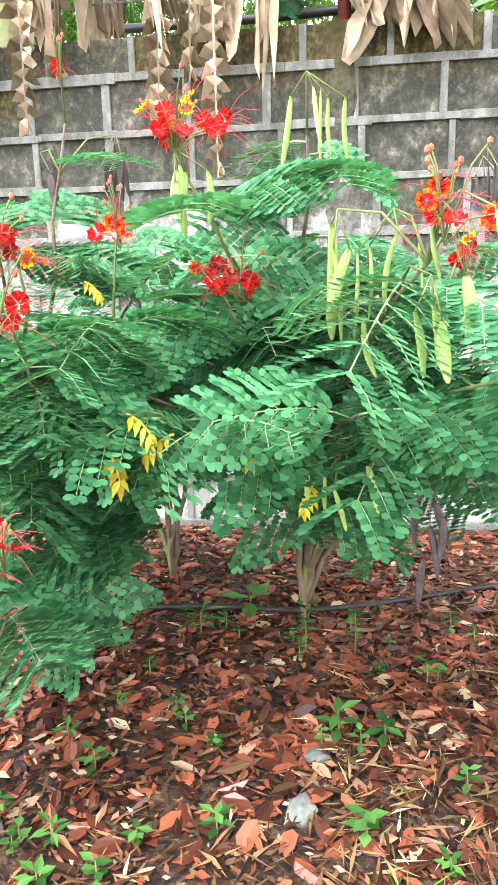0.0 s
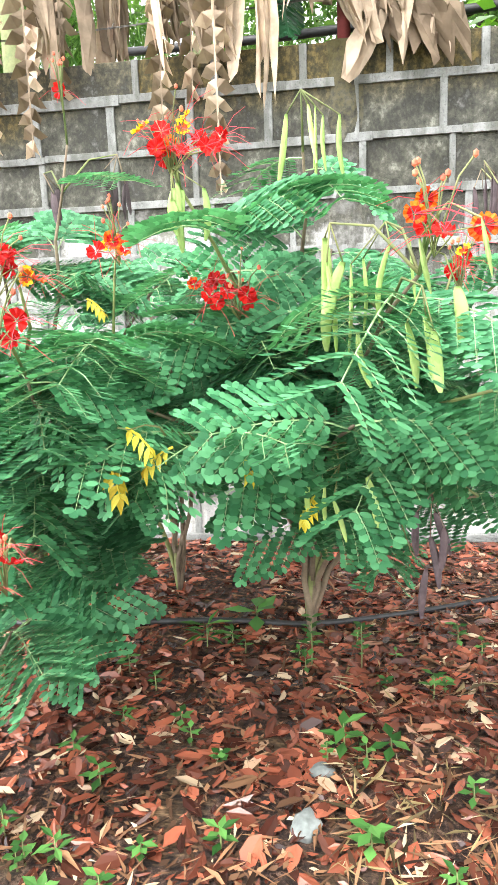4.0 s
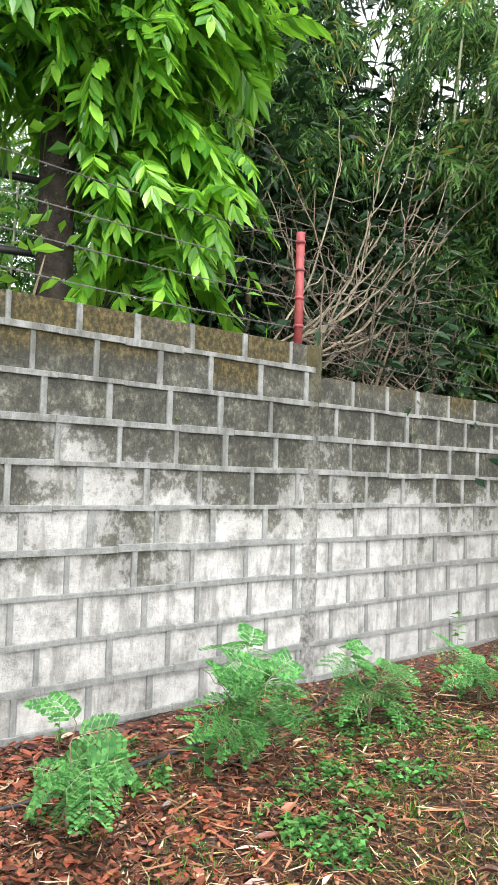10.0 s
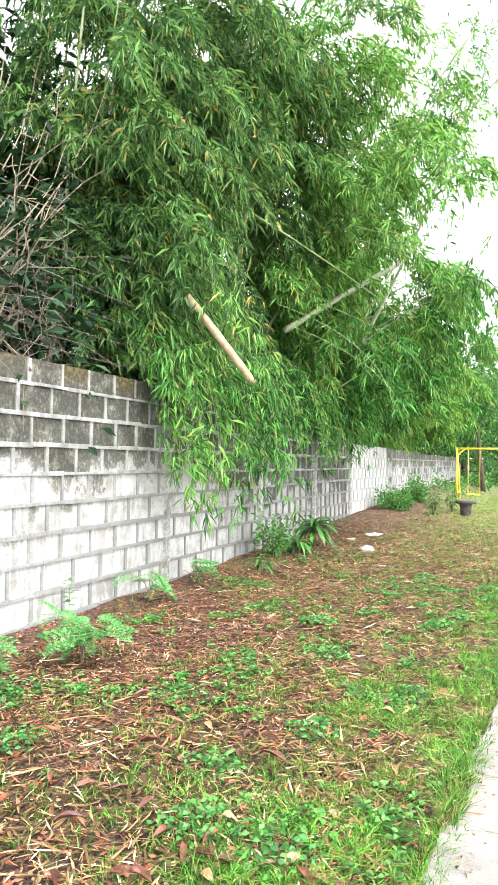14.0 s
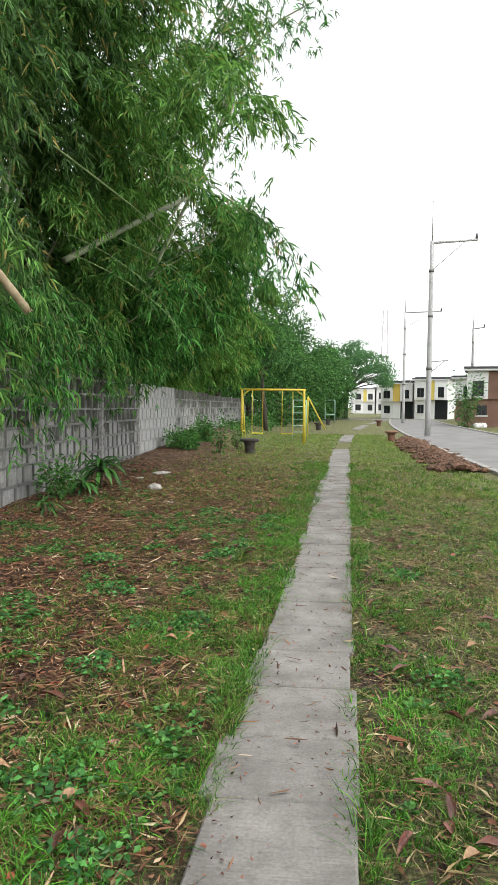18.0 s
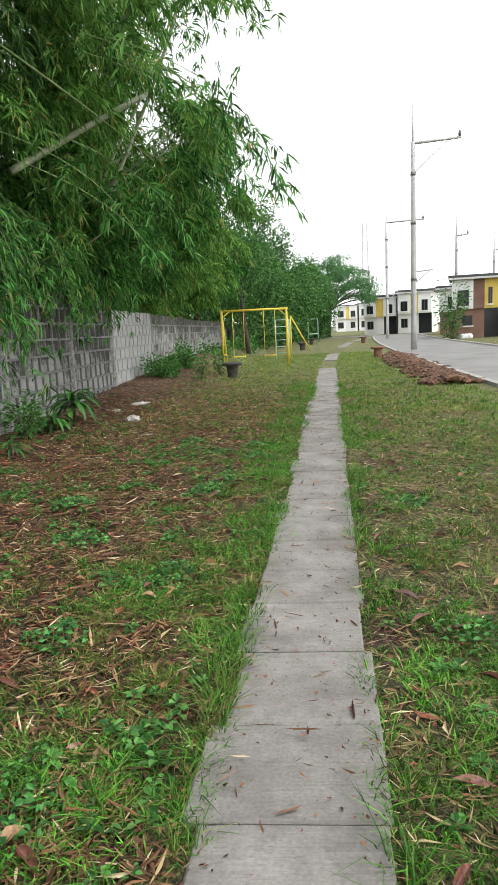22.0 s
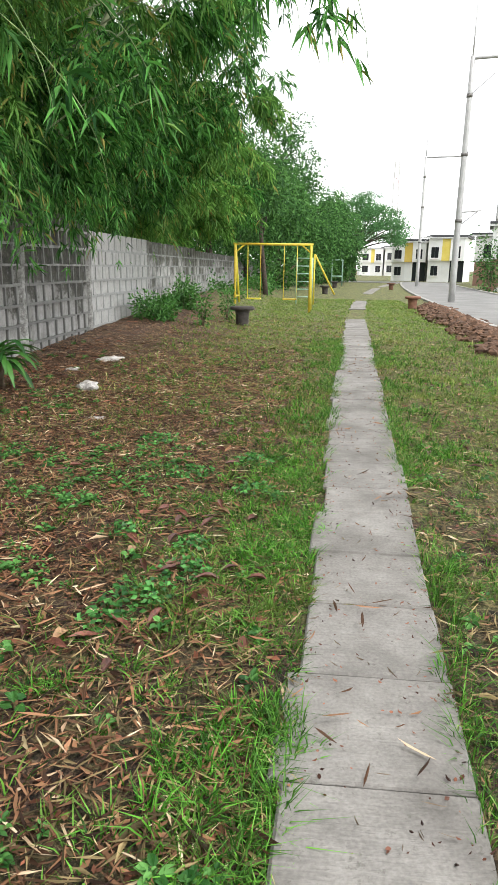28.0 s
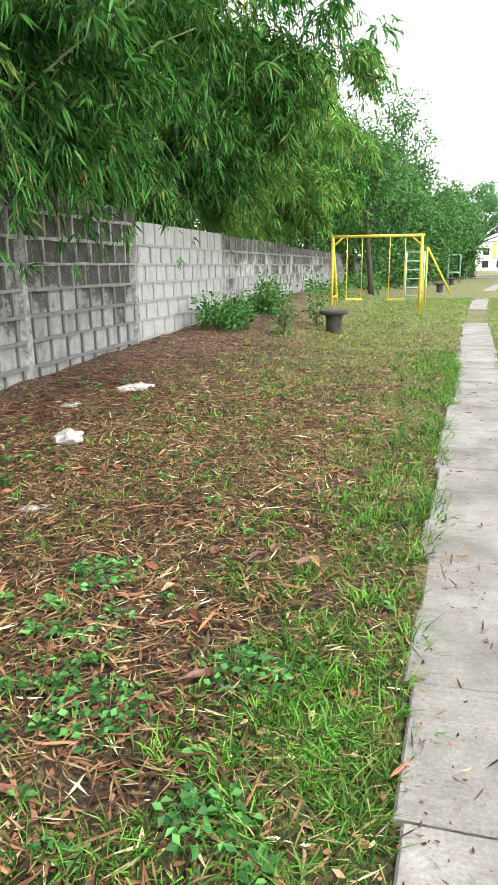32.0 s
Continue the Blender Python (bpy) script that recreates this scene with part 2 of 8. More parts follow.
def ground_material():
    """Soil with red-brown litter beside the wall, thin grass further out."""
    m, t, b = nodes_of("soil_and_grass")
    x, y = axis_of(t, 0), axis_of(t, 1)
    big, mid, fine = noise_node(t, 0.55, 5, "World"), noise_node(t, 3.2, 6, "World", rough=0.65), noise_node(t, 34.0, 8, "World", rough=0.8)
    straw = noise_node(t, 60.0, 3, "World", (1, 0.3, 1), 0.6)
    # Near-black ramp ends put the small shadows between the litter into the colour.
    soil = ramp(t, fine, (0.40, (0.008, 0.004, 0.003)), (0.52, (0.070, 0.036, 0.025)), (0.64, (0.30, 0.175, 0.12)))
    dry = ramp(t, straw, (0.40, (0.014, 0.007, 0.005)), (0.56, (0.15, 0.092, 0.048)), (0.70, (0.46, 0.29, 0.16)))
    soil = mix(t, step(t, calc(t, "ADD", mid, calc(t, "MULTIPLY", step(t, y, 5.0, 11.0), 0.12)), 0.5, 0.62), soil, dry)
    turf = ramp(t, fine, (0.40, (0.014, 0.018, 0.005)), (0.52, (0.13, 0.15, 0.045)), (0.62, (0.35, 0.36, 0.125)))
    edge = calc(t, "ADD", x, calc(t, "MULTIPLY", calc(t, "SUBTRACT", big, 0.5), 4.5))
    edge = calc(t, "ADD", edge, calc(t, "MULTIPLY", step(t, y, 9.0, 26.0), 2.6))
    edge = calc(t, "ADD", edge, calc(t, "MULTIPLY", calc(t, "SUBTRACT", mid, 0.5), 3.0))
    green = calc(t, "MULTIPLY", calc(t, "MULTIPLY", step(t, edge, 2.6, 4.4), step(t, mid, 0.30, 0.55)), calc(t, "ADD", 0.7, calc(t, "MULTIPLY", step(t, y, 8.0, 15.0), 0.3)))
    col = mix(t, green, soil, turf)
    t.links.new(col, b.inputs["Base Color"])
    b.inputs["Roughness"].default_value = 0.95
    bump(t, b, calc(t, "ADD", mid, calc(t, "MULTIPLY", fine, 0.9)), 1.0, 0.03)
    return m


def path_material():
    """Broom-finished concrete with brush lines across the walk."""
    m, t, b = nodes_of("broomed_concrete")
    brush = noise_node(t, 20.0, 5, "World", (0.14, 4.0, 1), 0.7)
    stain, grain = noise_node(t, 2.5, 5, "World", rough=0.6), noise_node(t, 90.0, 3, "World")
    col = ramp(t, stain, (0.3, (0.155, 0.144, 0.130)), (0.52, (0.245, 0.231, 0.213)), (0.75, (0.325, 0.308, 0.286)))
    col = mix(t, 0.25, col, ramp(t, brush, (0.3, grey(0.32)), (0.7, grey(0.62))), "OVERLAY")
    blotch = noise_node(t, 9.0, 6, "World", rough=0.7)
    col = mix(t, 0.35, col, ramp(t, blotch, (0.32, grey(0.27)), (0.68, grey(0.66))), "OVERLAY")
    col = mix(t, 0.4, col, ramp(t, grain, (0.3, grey(0.28)), (0.7, grey(0.66))), "OVERLAY")
    col = mix(t, 0.3, col, ramp(t, each(t), (0, grey(0.38)), (1, grey(0.62))), "OVERLAY")
    spot = step(t, noise_node(t, 34.0, 4, "World", rough=0.7), 0.60, 0.70)
    col = mix(t, calc(t, "MULTIPLY", spot, 0.5), col, (0.09, 0.085, 0.07))
    t.links.new(col, b.inputs["Base Color"])
    b.inputs["Roughness"].default_value = 0.88
    bump(t, b, calc(t, "ADD", brush, calc(t, "MULTIPLY", grain, 0.4)), 0.8, 0.009)
    return m


BLOCK, MORTAR = block_material("old_block"), block_material("old_mortar", True)
GROUND, PATHWAY = ground_material(), path_material()
PIER = pier_material()
ASPHALT = surface("road_concrete", (0.15, 0.148, 0.142), (0.24, 0.235, 0.225), 0.8, 0.9, 0.3, 30, coord="World")
KERB = surface("kerb_concrete", (0.30, 0.29, 0.26), (0.44, 0.43, 0.40), 3, 0.9, 0.3)
EARTH = surface("turned_earth", (0.055, 0.03, 0.02), (0.19, 0.105, 0.062), 7, 0.95, 0.6)
RED_IRON = surface("red_iron", (0.20, 0.035, 0.04), (0.31, 0.065, 0.065), 9, 0.6, 0.2, 50)
WIRE = surface("rusted_wire", (0.14, 0.13, 0.12), (0.26, 0.25, 0.24), 20, 0.6, 0.1, metal=0.6)
YELLOW = surface("yellow_paint", (0.55, 0.43, 0.035), (0.72, 0.58, 0.06), 6, 0.5, 0.15, 40)
GREEN_PAINT = surface("pale_green_paint", (0.28, 0.46, 0.36), (0.38, 0.56, 0.45), 6, 0.5, 0.1)
CULM = surface("bamboo_culm", (0.10, 0.17, 0.05), (0.22, 0.30, 0.11), 5, 0.5, 0.1, 30)
CULM_GREY = surface("grey_green_culm", (0.22, 0.27, 0.15), (0.36, 0.38, 0.24), 6, 0.5, 0.1, 30)
CULM_DRY = surface("dry_culm", (0.38, 0.28, 0.16), (0.55, 0.44, 0.28), 7, 0.6, 0.1, 30)
BARK = surface("grey_bark", (0.010, 0.008, 0.006), (0.062, 0.046, 0.036), 12, 0.95, 0.9, 50, depth=0.02)
BARK_DARK = surface("dark_bark", (0.035, 0.028, 0.022), (0.09, 0.07, 0.055), 10, 0.95, 0.8, 50, depth=0.02)
TWIG = surface("dry_twig", (0.085, 0.062, 0.046), (0.21, 0.17, 0.13), 12, 0.9, 0.3)
PIPE = surface("black_pipe", (0.012, 0.012, 0.013), (0.03, 0.03, 0.032), 12, 0.5, 0.1)
STEM = surface("young_stem", (0.14, 0.18, 0.06), (0.24, 0.24, 0.10), 14, 0.7, 0.2)
STEM_BROWN = surface("brown_stem", (0.11, 0.075, 0.05), (0.24, 0.19, 0.13), 14, 0.8, 0.3)
BAMBOO_LEAF = leafy("bamboo_leaf", (0.005, 0.036, 0.009), (0.145, 0.41, 0.088), 0.5, 0.20, (0.32, 0.27, 0.08), 0.14)
# Two copies of bamboo_leaf with shade and light put into the colour.
BAMBOO_SHADED = leafy("shaded_bamboo_leaf", (0.013, 0.048, 0.017), (0.18, 0.36, 0.10), 0.5, 0.30, (0.36, 0.28, 0.08))
BAMBOO_LIT = leafy("lit_bamboo_leaf", (0.020, 0.085, 0.020), (0.265, 0.52, 0.128), 0.5, 0.34, (0.38, 0.31, 0.10), 0.14)
LIGHT_LEAF = leafy("light_thicket_leaf", (0.05, 0.13, 0.03), (0.20, 0.38, 0.08), 0.5, 0.4)
# Near-black copy of the leaf: shade deep in the bamboo put into colour.
BAMBOO_DEEP_SHADE = leafy("deep_shade_bamboo_leaf", (0.004, 0.018, 0.006), (0.024, 0.065, 0.016), 0.5, 0.1, spec=0.1)
GLOSSY_LEAF = leafy("glossy_tree_leaf", (0.046, 0.19, 0.022), (0.30, 0.62, 0.06), 0.28, 0.42, spec=0.6)
# Dark shrub leaf taken to near black, with the thicket's shade in its colour.
DARK_SHADED_LEAF = leafy("dark_shaded_shrub_leaf", (0.005, 0.019, 0.008), (0.028, 0.070, 0.029), 0.4, 0.10)
FAR_LEAF = leafy("far_tree_leaf", (0.016, 0.058, 0.019), (0.125, 0.29, 0.08), 0.6, 0.26, spec=0.14, patch_size=0.9)
PEA_LEAF = leafy("blue_green_leaflet", (0.034, 0.150, 0.066), (0.145, 0.43, 0.20), 0.45, 0.28, spec=0.24, patch_size=4.0)
PEA_YOUNG = leafy("young_leaflet", (0.03, 0.14, 0.035), (0.14, 0.37, 0.10), 0.5, 0.3, patch_size=4.0)
YELLOW_LEAF = leafy("yellowed_leaflet", (0.55, 0.42, 0.03), (0.70, 0.62, 0.10), 0.5, 0.3)
WEED_LEAF = leafy("weed_leaf", (0.020, 0.085, 0.018), (0.135, 0.33, 0.08), 0.5, 0.24, patch_size=3.0)
GRASS_PALE = leafy("pale_grass_blade", (0.055, 0.115, 0.020), (0.29, 0.44, 0.10), 0.5, 0.28, (0.50, 0.42, 0.21), fade=(0.38, 0.32, 0.12))
FRESH_GRASS = leafy("fresh_grass_blade", (0.022, 0.105, 0.008), (0.17, 0.48, 0.055), 0.45, 0.3)
GRASS = leafy("grass_blade", (0.008, 0.046, 0.005), (0.155, 0.39, 0.050), 0.5, 0.22, (0.40, 0.33, 0.15), fade=(0.24, 0.21, 0.065))
BANANA = leafy("banana_leaf", (0.022, 0.105, 0.045), (0.05, 0.20, 0.085), 0.32, 0.22, spec=0.35)
BANANA_DRY = leafy("dry_banana_leaf", (0.12, 0.088, 0.060), (0.60, 0.475, 0.355), 0.8, 0.14, spec=0.1, patch_size=11.0)
LITTER = leafy("fallen_leaf", (0.022, 0.007, 0.006), (0.40, 0.118, 0.066), 0.26, 0.05, (0.56, 0.42, 0.28), spec=0.7, patch_size=4.0)
LITTER_DRY = leafy("dry_brown_leaf", (0.016, 0.007, 0.005), (0.31, 0.12, 0.070), 0.4, 0.05, patch_size=3.0)
STRAW = leafy("straw_litter", (0.018, 0.008, 0.005), (0.36, 0.185, 0.098), 0.7, 0.05, (0.66, 0.53, 0.36), patch_size=2.0)
THATCH = leafy("dead_grass_blade", (0.020, 0.015, 0.007), (0.36, 0.27, 0.13), 0.7, 0.08, (0.56, 0.47, 0.28), patch_size=1.4)
PETAL_RED, PETAL_YELLOW = leafy("red_petal", (0.36, 0.005, 0.005), (0.60, 0.014, 0.010), 0.5, 0.2), leafy("yellow_petal", (0.85, 0.42, 0.01), (0.90, 0.62, 0.03), 0.5, 0.25)
PETAL_ORANGE = leafy("orange_petal", (0.56, 0.055, 0.008), (0.74, 0.17, 0.015), 0.5, 0.25)
STAMEN = surface("pink_stamen", (0.48, 0.02, 0.04), (0.58, 0.05, 0.07), 20, 0.6, 0.0)
BUD = surface("rosy_bud", (0.55, 0.10, 0.05), (0.66, 0.22, 0.12), 60, 0.6, 0.1)
POD_GREEN = surface("green_pod", (0.30, 0.46, 0.12), (0.44, 0.58, 0.20), 20, 0.5, 0.2)
POD_DARK = surface("ripe_pod", (0.035, 0.022, 0.028), (0.10, 0.07, 0.075), 20, 0.7, 0.3)
STONE = surface("grey_stone", (0.11, 0.125, 0.12), (0.25, 0.27, 0.26), 12, 0.85, 0.4)
PLASTIC = surface("white_plastic", (0.24, 0.22, 0.20), (0.58, 0.56, 0.53), 22, 0.5, 0.9, depth=0.02)
STOOL = surface("dark_wood_stool", (0.045, 0.038, 0.034), (0.10, 0.085, 0.075), 9, 0.85, 0.4)
STOOL_BROWN = surface("brown_stool", (0.15, 0.07, 0.045), (0.26, 0.13, 0.085), 9, 0.85, 0.4)
POLE = surface("galvanised_pole", (0.36, 0.36, 0.355), (0.48, 0.48, 0.47), 4, 0.5, 0.1, metal=0.35)
WHITE_WALL = surface("white_render", (0.70, 0.70, 0.69), (0.80, 0.80, 0.79), 0.9, 0.9, 0.1, coord="World")
BROWN_WALL = surface("brown_render", (0.20, 0.115, 0.085), (0.27, 0.16, 0.12), 1.2, 0.9, 0.1, coord="World")
YELLOW_WALL = surface("yellow_render", (0.66, 0.50, 0.10), (0.74, 0.58, 0.15), 1.2, 0.9, 0.1, coord="World")
ROOF = surface("dark_roof_edge", (0.045, 0.045, 0.05), (0.09, 0.09, 0.095), 2, 0.6, 0.1)
AWNING = surface("green_awning", (0.05, 0.19, 0.14), (0.09, 0.26, 0.19), 2, 0.6, 0.1)
# Window glass; also a flat dark fill for shade inside ground-floor openings.
PANE_AND_OPENING, pt_, pb_ = nodes_of("dark_glass_and_opening_shade")
pb_.inputs["Base Color"].default_value = (0.02, 0.022, 0.025, 1)
pb_.inputs["Roughness"].default_value = 0.12


# ---- mesh helpers ----
def mesh_of(name, verts, faces, smooth=False):
    """A mesh from arrays: faces is a list of (k, n) index arrays."""
    me = bpy.data.meshes.new(name)
    verts = np.asarray(verts, np.float32).reshape(-1, 3)
    faces = [np.asarray(f, np.int32) for f in faces if len(f)]
    loops = np.concatenate([f.ravel() for f in faces])
    total = np.concatenate([np.full(len(f), f.shape[1], np.int32) for f in faces])
    start = np.concatenate([[0], np.cumsum(total)[:-1]]).astype(np.int32)
    me.vertices.add(len(verts))
    me.vertices.foreach_set("co", verts.ravel())
    me.loops.add(len(loops))
    me.loops.foreach_set("vertex_index", loops)
    me.polygons.add(len(total))
    me.polygons.foreach_set("loop_start", start)
    me.polygons.foreach_set("loop_total", total)
    me.update(calc_edges=True)
    me.polygons.foreach_set("use_smooth", np.full(len(total), smooth))
    return me


def joined(pieces):
    """Stack (verts, [faces]) pairs into one."""
    vs, fs, n = [], [], 0
    for v, faces in pieces:
        vs.append(v)
        fs += [np.asarray(f) + n for f in faces]
        n += len(v)
    return np.concatenate(vs), fs


def put(name, me, material, parent=None, label="", m=None):
    ob = new(name, me)
    if material and not me.materials:
        me.materials.append(material)
    if parent is not None:
        ob.parent = parent
    if m is not None:
        ob.matrix_basis = m
    if label:
        ob["label"] = label
    return ob


def thing(name, label, category, m=None, group="", kind=""):
    ob = new(name)
    ob.empty_display_size = 0.1
    if m is not None:
        ob.matrix_basis = m
    return tagged(ob, label, category, group, kind)


def box_of(a, b, bevel=0.0):
    """Verts and faces of a box between two corners, with chamfered upright edges when bevel is given."""
    (x0, y0, z0), (x1, y1, z1) = a, b
    if not bevel:
        v = np.array([(x, y, z) for z in (z0, z1) for x, y in ((x0, y0), (x1, y0), (x1, y1), (x0, y1))], float)
        f = np.array([(0, 3, 2, 1), (4, 5, 6, 7), (0, 1, 5, 4), (1, 2, 6, 5), (2, 3, 7, 6), (3, 0, 4, 7)])
        return v, [f]
    k = bevel
    ring = [(x0 + k, y0), (x1 - k, y0), (x1, y0 + k), (x1, y1 - k), (x1 - k, y1), (x0 + k, y1), (x0, y1 - k), (x0, y0 + k)]
    inner = [(x0 + k, y0 + k), (x1 - k, y0 + k), (x1 - k, y0 + k), (x1 - k, y1 - k), (x1 - k, y1 - k), (x0 + k, y1 - k), (x0 + k, y1 - k), (x0 + k, y0 + k)]
    v = [(x, y, z0) for x, y in ring] + [(x, y, z1 - k) for x, y in ring] + [(x, y, z1) for x, y in inner]
    q = [(i, (i + 1) % 8, 8 + (i + 1) % 8, 8 + i) for i in range(8)] + [(8 + i, 8 + (i + 1) % 8, 16 + (i + 1) % 8, 16 + i) for i in range(8)]
    return np.array(v, float), [np.array(q), np.array([[16, 17, 19, 21]]), np.array([[7, 6, 5, 4, 3, 2, 1, 0]])]


def tube(points, radii, sides=8, caps=True):
    """Verts and faces of a tapered tube along points."""
    p = np.asarray(points, float)
    r = np.broadcast_to(np.asarray(radii, float), (len(p),))
    d = np.gradient(p, axis=0)
    d /= np.linalg.norm(d, axis=1)[:, None] + 1e-9
    ref = np.array((0.31, 0.23, 0.92)) if abs(d[0][2]) < 0.8 else np.array((0.95, 0.2, 0.1))
    u = np.cross(d, ref)
    u /= np.linalg.norm(u, axis=1)[:, None] + 1e-9
    w = np.cross(d, u)
    a = np.linspace(0, 2 * np.pi, sides, endpoint=False)
    v = p[:, None] + r[:, None, None] * (np.cos(a)[None, :, None] * u[:, None] + np.sin(a)[None, :, None] * w[:, None])
    i, j = np.meshgrid(np.arange(len(p) - 1), np.arange(sides), indexing="ij")
    k = (j + 1) % sides
    f = np.stack([i * sides + j, i * sides + k, (i + 1) * sides + k, (i + 1) * sides + j], -1).reshape(-1, 4)
    faces = [f]
    if caps:
        faces += [np.arange(sides)[None, ::-1], (np.arange(sides) + (len(p) - 1) * sides)[None]]
    return v.reshape(-1, 3), faces


def tube_mesh(name, points, radii, sides=8):
    return mesh_of(name, *tube(points, radii, sides), smooth=True)


def unit(v):
    return v / (np.linalg.norm(v, axis=-1, keepdims=True) + 1e-9)


def blades(base, along, length, width, rng, fold=0.25, droop=0.0, side=None, wide=0.42):
    """Pointed leaves as folded quads: verts (n*4), faces."""
    n = len(base)
    along = unit(along)
    if side is None:
        side = unit(np.cross(along, rng.normal(size=(n, 3))))
    up = np.cross(side, along)
    L, W = np.broadcast_to(length, (n,))[:, None], np.broadcast_to(width, (n,))[:, None]
    mid = base + along * L * wide
    tip = base + along * L - np.array((0, 0, 1.0)) * L * droop
    v = np.stack([base, mid + side * W / 2 + up * W * fold, tip, mid - side * W / 2 + up * W * fold], 1)
    f = np.arange(n * 4).reshape(n, 4)
    return v.reshape(-1, 3), [np.concatenate([f[:, [0, 1, 2]], f[:, [0, 2, 3]]])]


def arc(a, b, sag, n=8):
    s = np.linspace(0, 1, n)[:, None]
    return np.asarray(a) * (1 - s) + np.asarray(b) * s + np.array((0, 0, -sag)) * 4 * s * (1 - s)


# ---- the ground ----
def ground_height(x, y):
    """The ground swells a little towards the far part of the wall."""
    k = np.clip((2.4 - np.asarray(x, float)) / 2.2, 0, 1)
    s = np.clip((np.asarray(y, float) - 7.0) / 18.0, 0, 1)
    soft = k * k * (3 - 2 * k) * (s * 0.46)
    ripple = 0.018 * np.sin(x * 3.1 + 1.3 * np.sin(y * 1.7)) * np.cos(y * 2.3 + 0.6) + 0.008 * np.sin(x * 9.0 + y * 7.0)
    ripple = ripple * np.clip((40 - np.abs(y)) / 30, 0, 1) * np.clip((7.0 - x) / 2.0, 0, 1)
    return soft + ripple - 0.015


def path_x(y):
    y = np.asarray(y, float)
    return 3.615 + 0.0525 * y + 0.0015 * np.clip(y - 20, 0, 60) ** 2


def make_ground():
    xs = np.unique(np.concatenate([np.linspace(-1500, -40, 8), np.linspace(-40, -1, 14), np.linspace(-1, 8, 91), np.linspace(8, 60, 14), np.linspace(60, 1500, 8)]))
    ys = np.unique(np.concatenate([np.linspace(-1500, -20, 8), np.linspace(-20, -3, 9), np.linspace(-3, 30, 330), np.linspace(30, 140, 50), np.linspace(140, 1500, 10)]))
    X, Y = np.meshgrid(xs, ys, indexing="ij")
    Z = ground_height(X, Y)
    v = np.stack([X, Y, Z], -1).reshape(-1, 3)
    i, j = np.meshgrid(np.arange(len(xs) - 1), np.arange(len(ys) - 1), indexing="ij")
    n = len(ys)
    f = np.stack([i * n + j, (i + 1) * n + j, (i + 1) * n + j + 1, i * n + j + 1], -1).reshape(-1, 4)
    tagged(put("ground", mesh_of("ground", v, [f], True), GROUND), "reddish soil with leaf litter giving way to thin grass", "ground", kind="structure")


make_ground()


# ---- the path of concrete slabs ----
def make_path():
    rng = np.random.default_rng(3)
    walkway = thing("pavement", "narrow grey concrete footpath cast in short slabs", "footpath", kind="structure")
    y = -3.0
    runs = [(-3.0, 22.3), (26.8, 32.5), (41.0, 52.0), (56, 72)]
    for a, b in runs:
        y = a
        while y < b - 0.2:
            long = 0.47 + rng.uniform(-0.06, 0.07)
            w = 0.245 + rng.uniform(-0.008, 0.01)
            c0, c1 = float(path_x(y)), float(path_x(y + long))
            jl, jr = rng.uniform(-0.045, 0.035), rng.uniform(-0.012, 0.012)
            g, k, h = 0.004, 0.008, 0.012 + rng.uniform(-0.002, 0.003)
            ring = [(c0 - w + jl, y + g), (c0 + w + jr, y + g), (c1 + w + jr, y + long - g), (c1 - w + jl, y + long - g)]
            mx, my = (c0 + c1) / 2, y + long / 2
            top = [(mx + (px - mx) * (1 - k / w), my + (py - my) * (1 - k / long * 2)) for px, py in ring]
            v = [(px, py, -0.06) for px, py in ring] + [(px, py, h - k) for px, py in ring] + [(px, py, h) for px, py in top]
            q = [(i, (i + 1) % 4, 4 + (i + 1) % 4, 4 + i) for i in range(4)] + [(4 + i, 4 + (i + 1) % 4, 8 + (i + 1) % 4, 8 + i) for i in range(4)] + [(8, 9, 10, 11)]
            put("slab", mesh_of("slab", v, [np.array(q)]), PATHWAY, walkway)
            y += long


make_path()


# ---- the block wall ----
COURSE = 0.25
SECTIONS = [(-7.0, 3.97, 2.43), (3.97, 9.4, 2.21), (9.4, 15.5, 1.97), (15.5, 19.6, 1.80), (19.6, 25.4, 1.78), (25.4, 34.0, 1.72), (34.0, 48.0, 1.72), (48.0, 66.0, 1.72)]
PILASTERS = [-3.55, 0.25, 3.97, 7.45, 10.2, 12.9, 15.5, 19.6, 25.4, 34.0, 48.0]


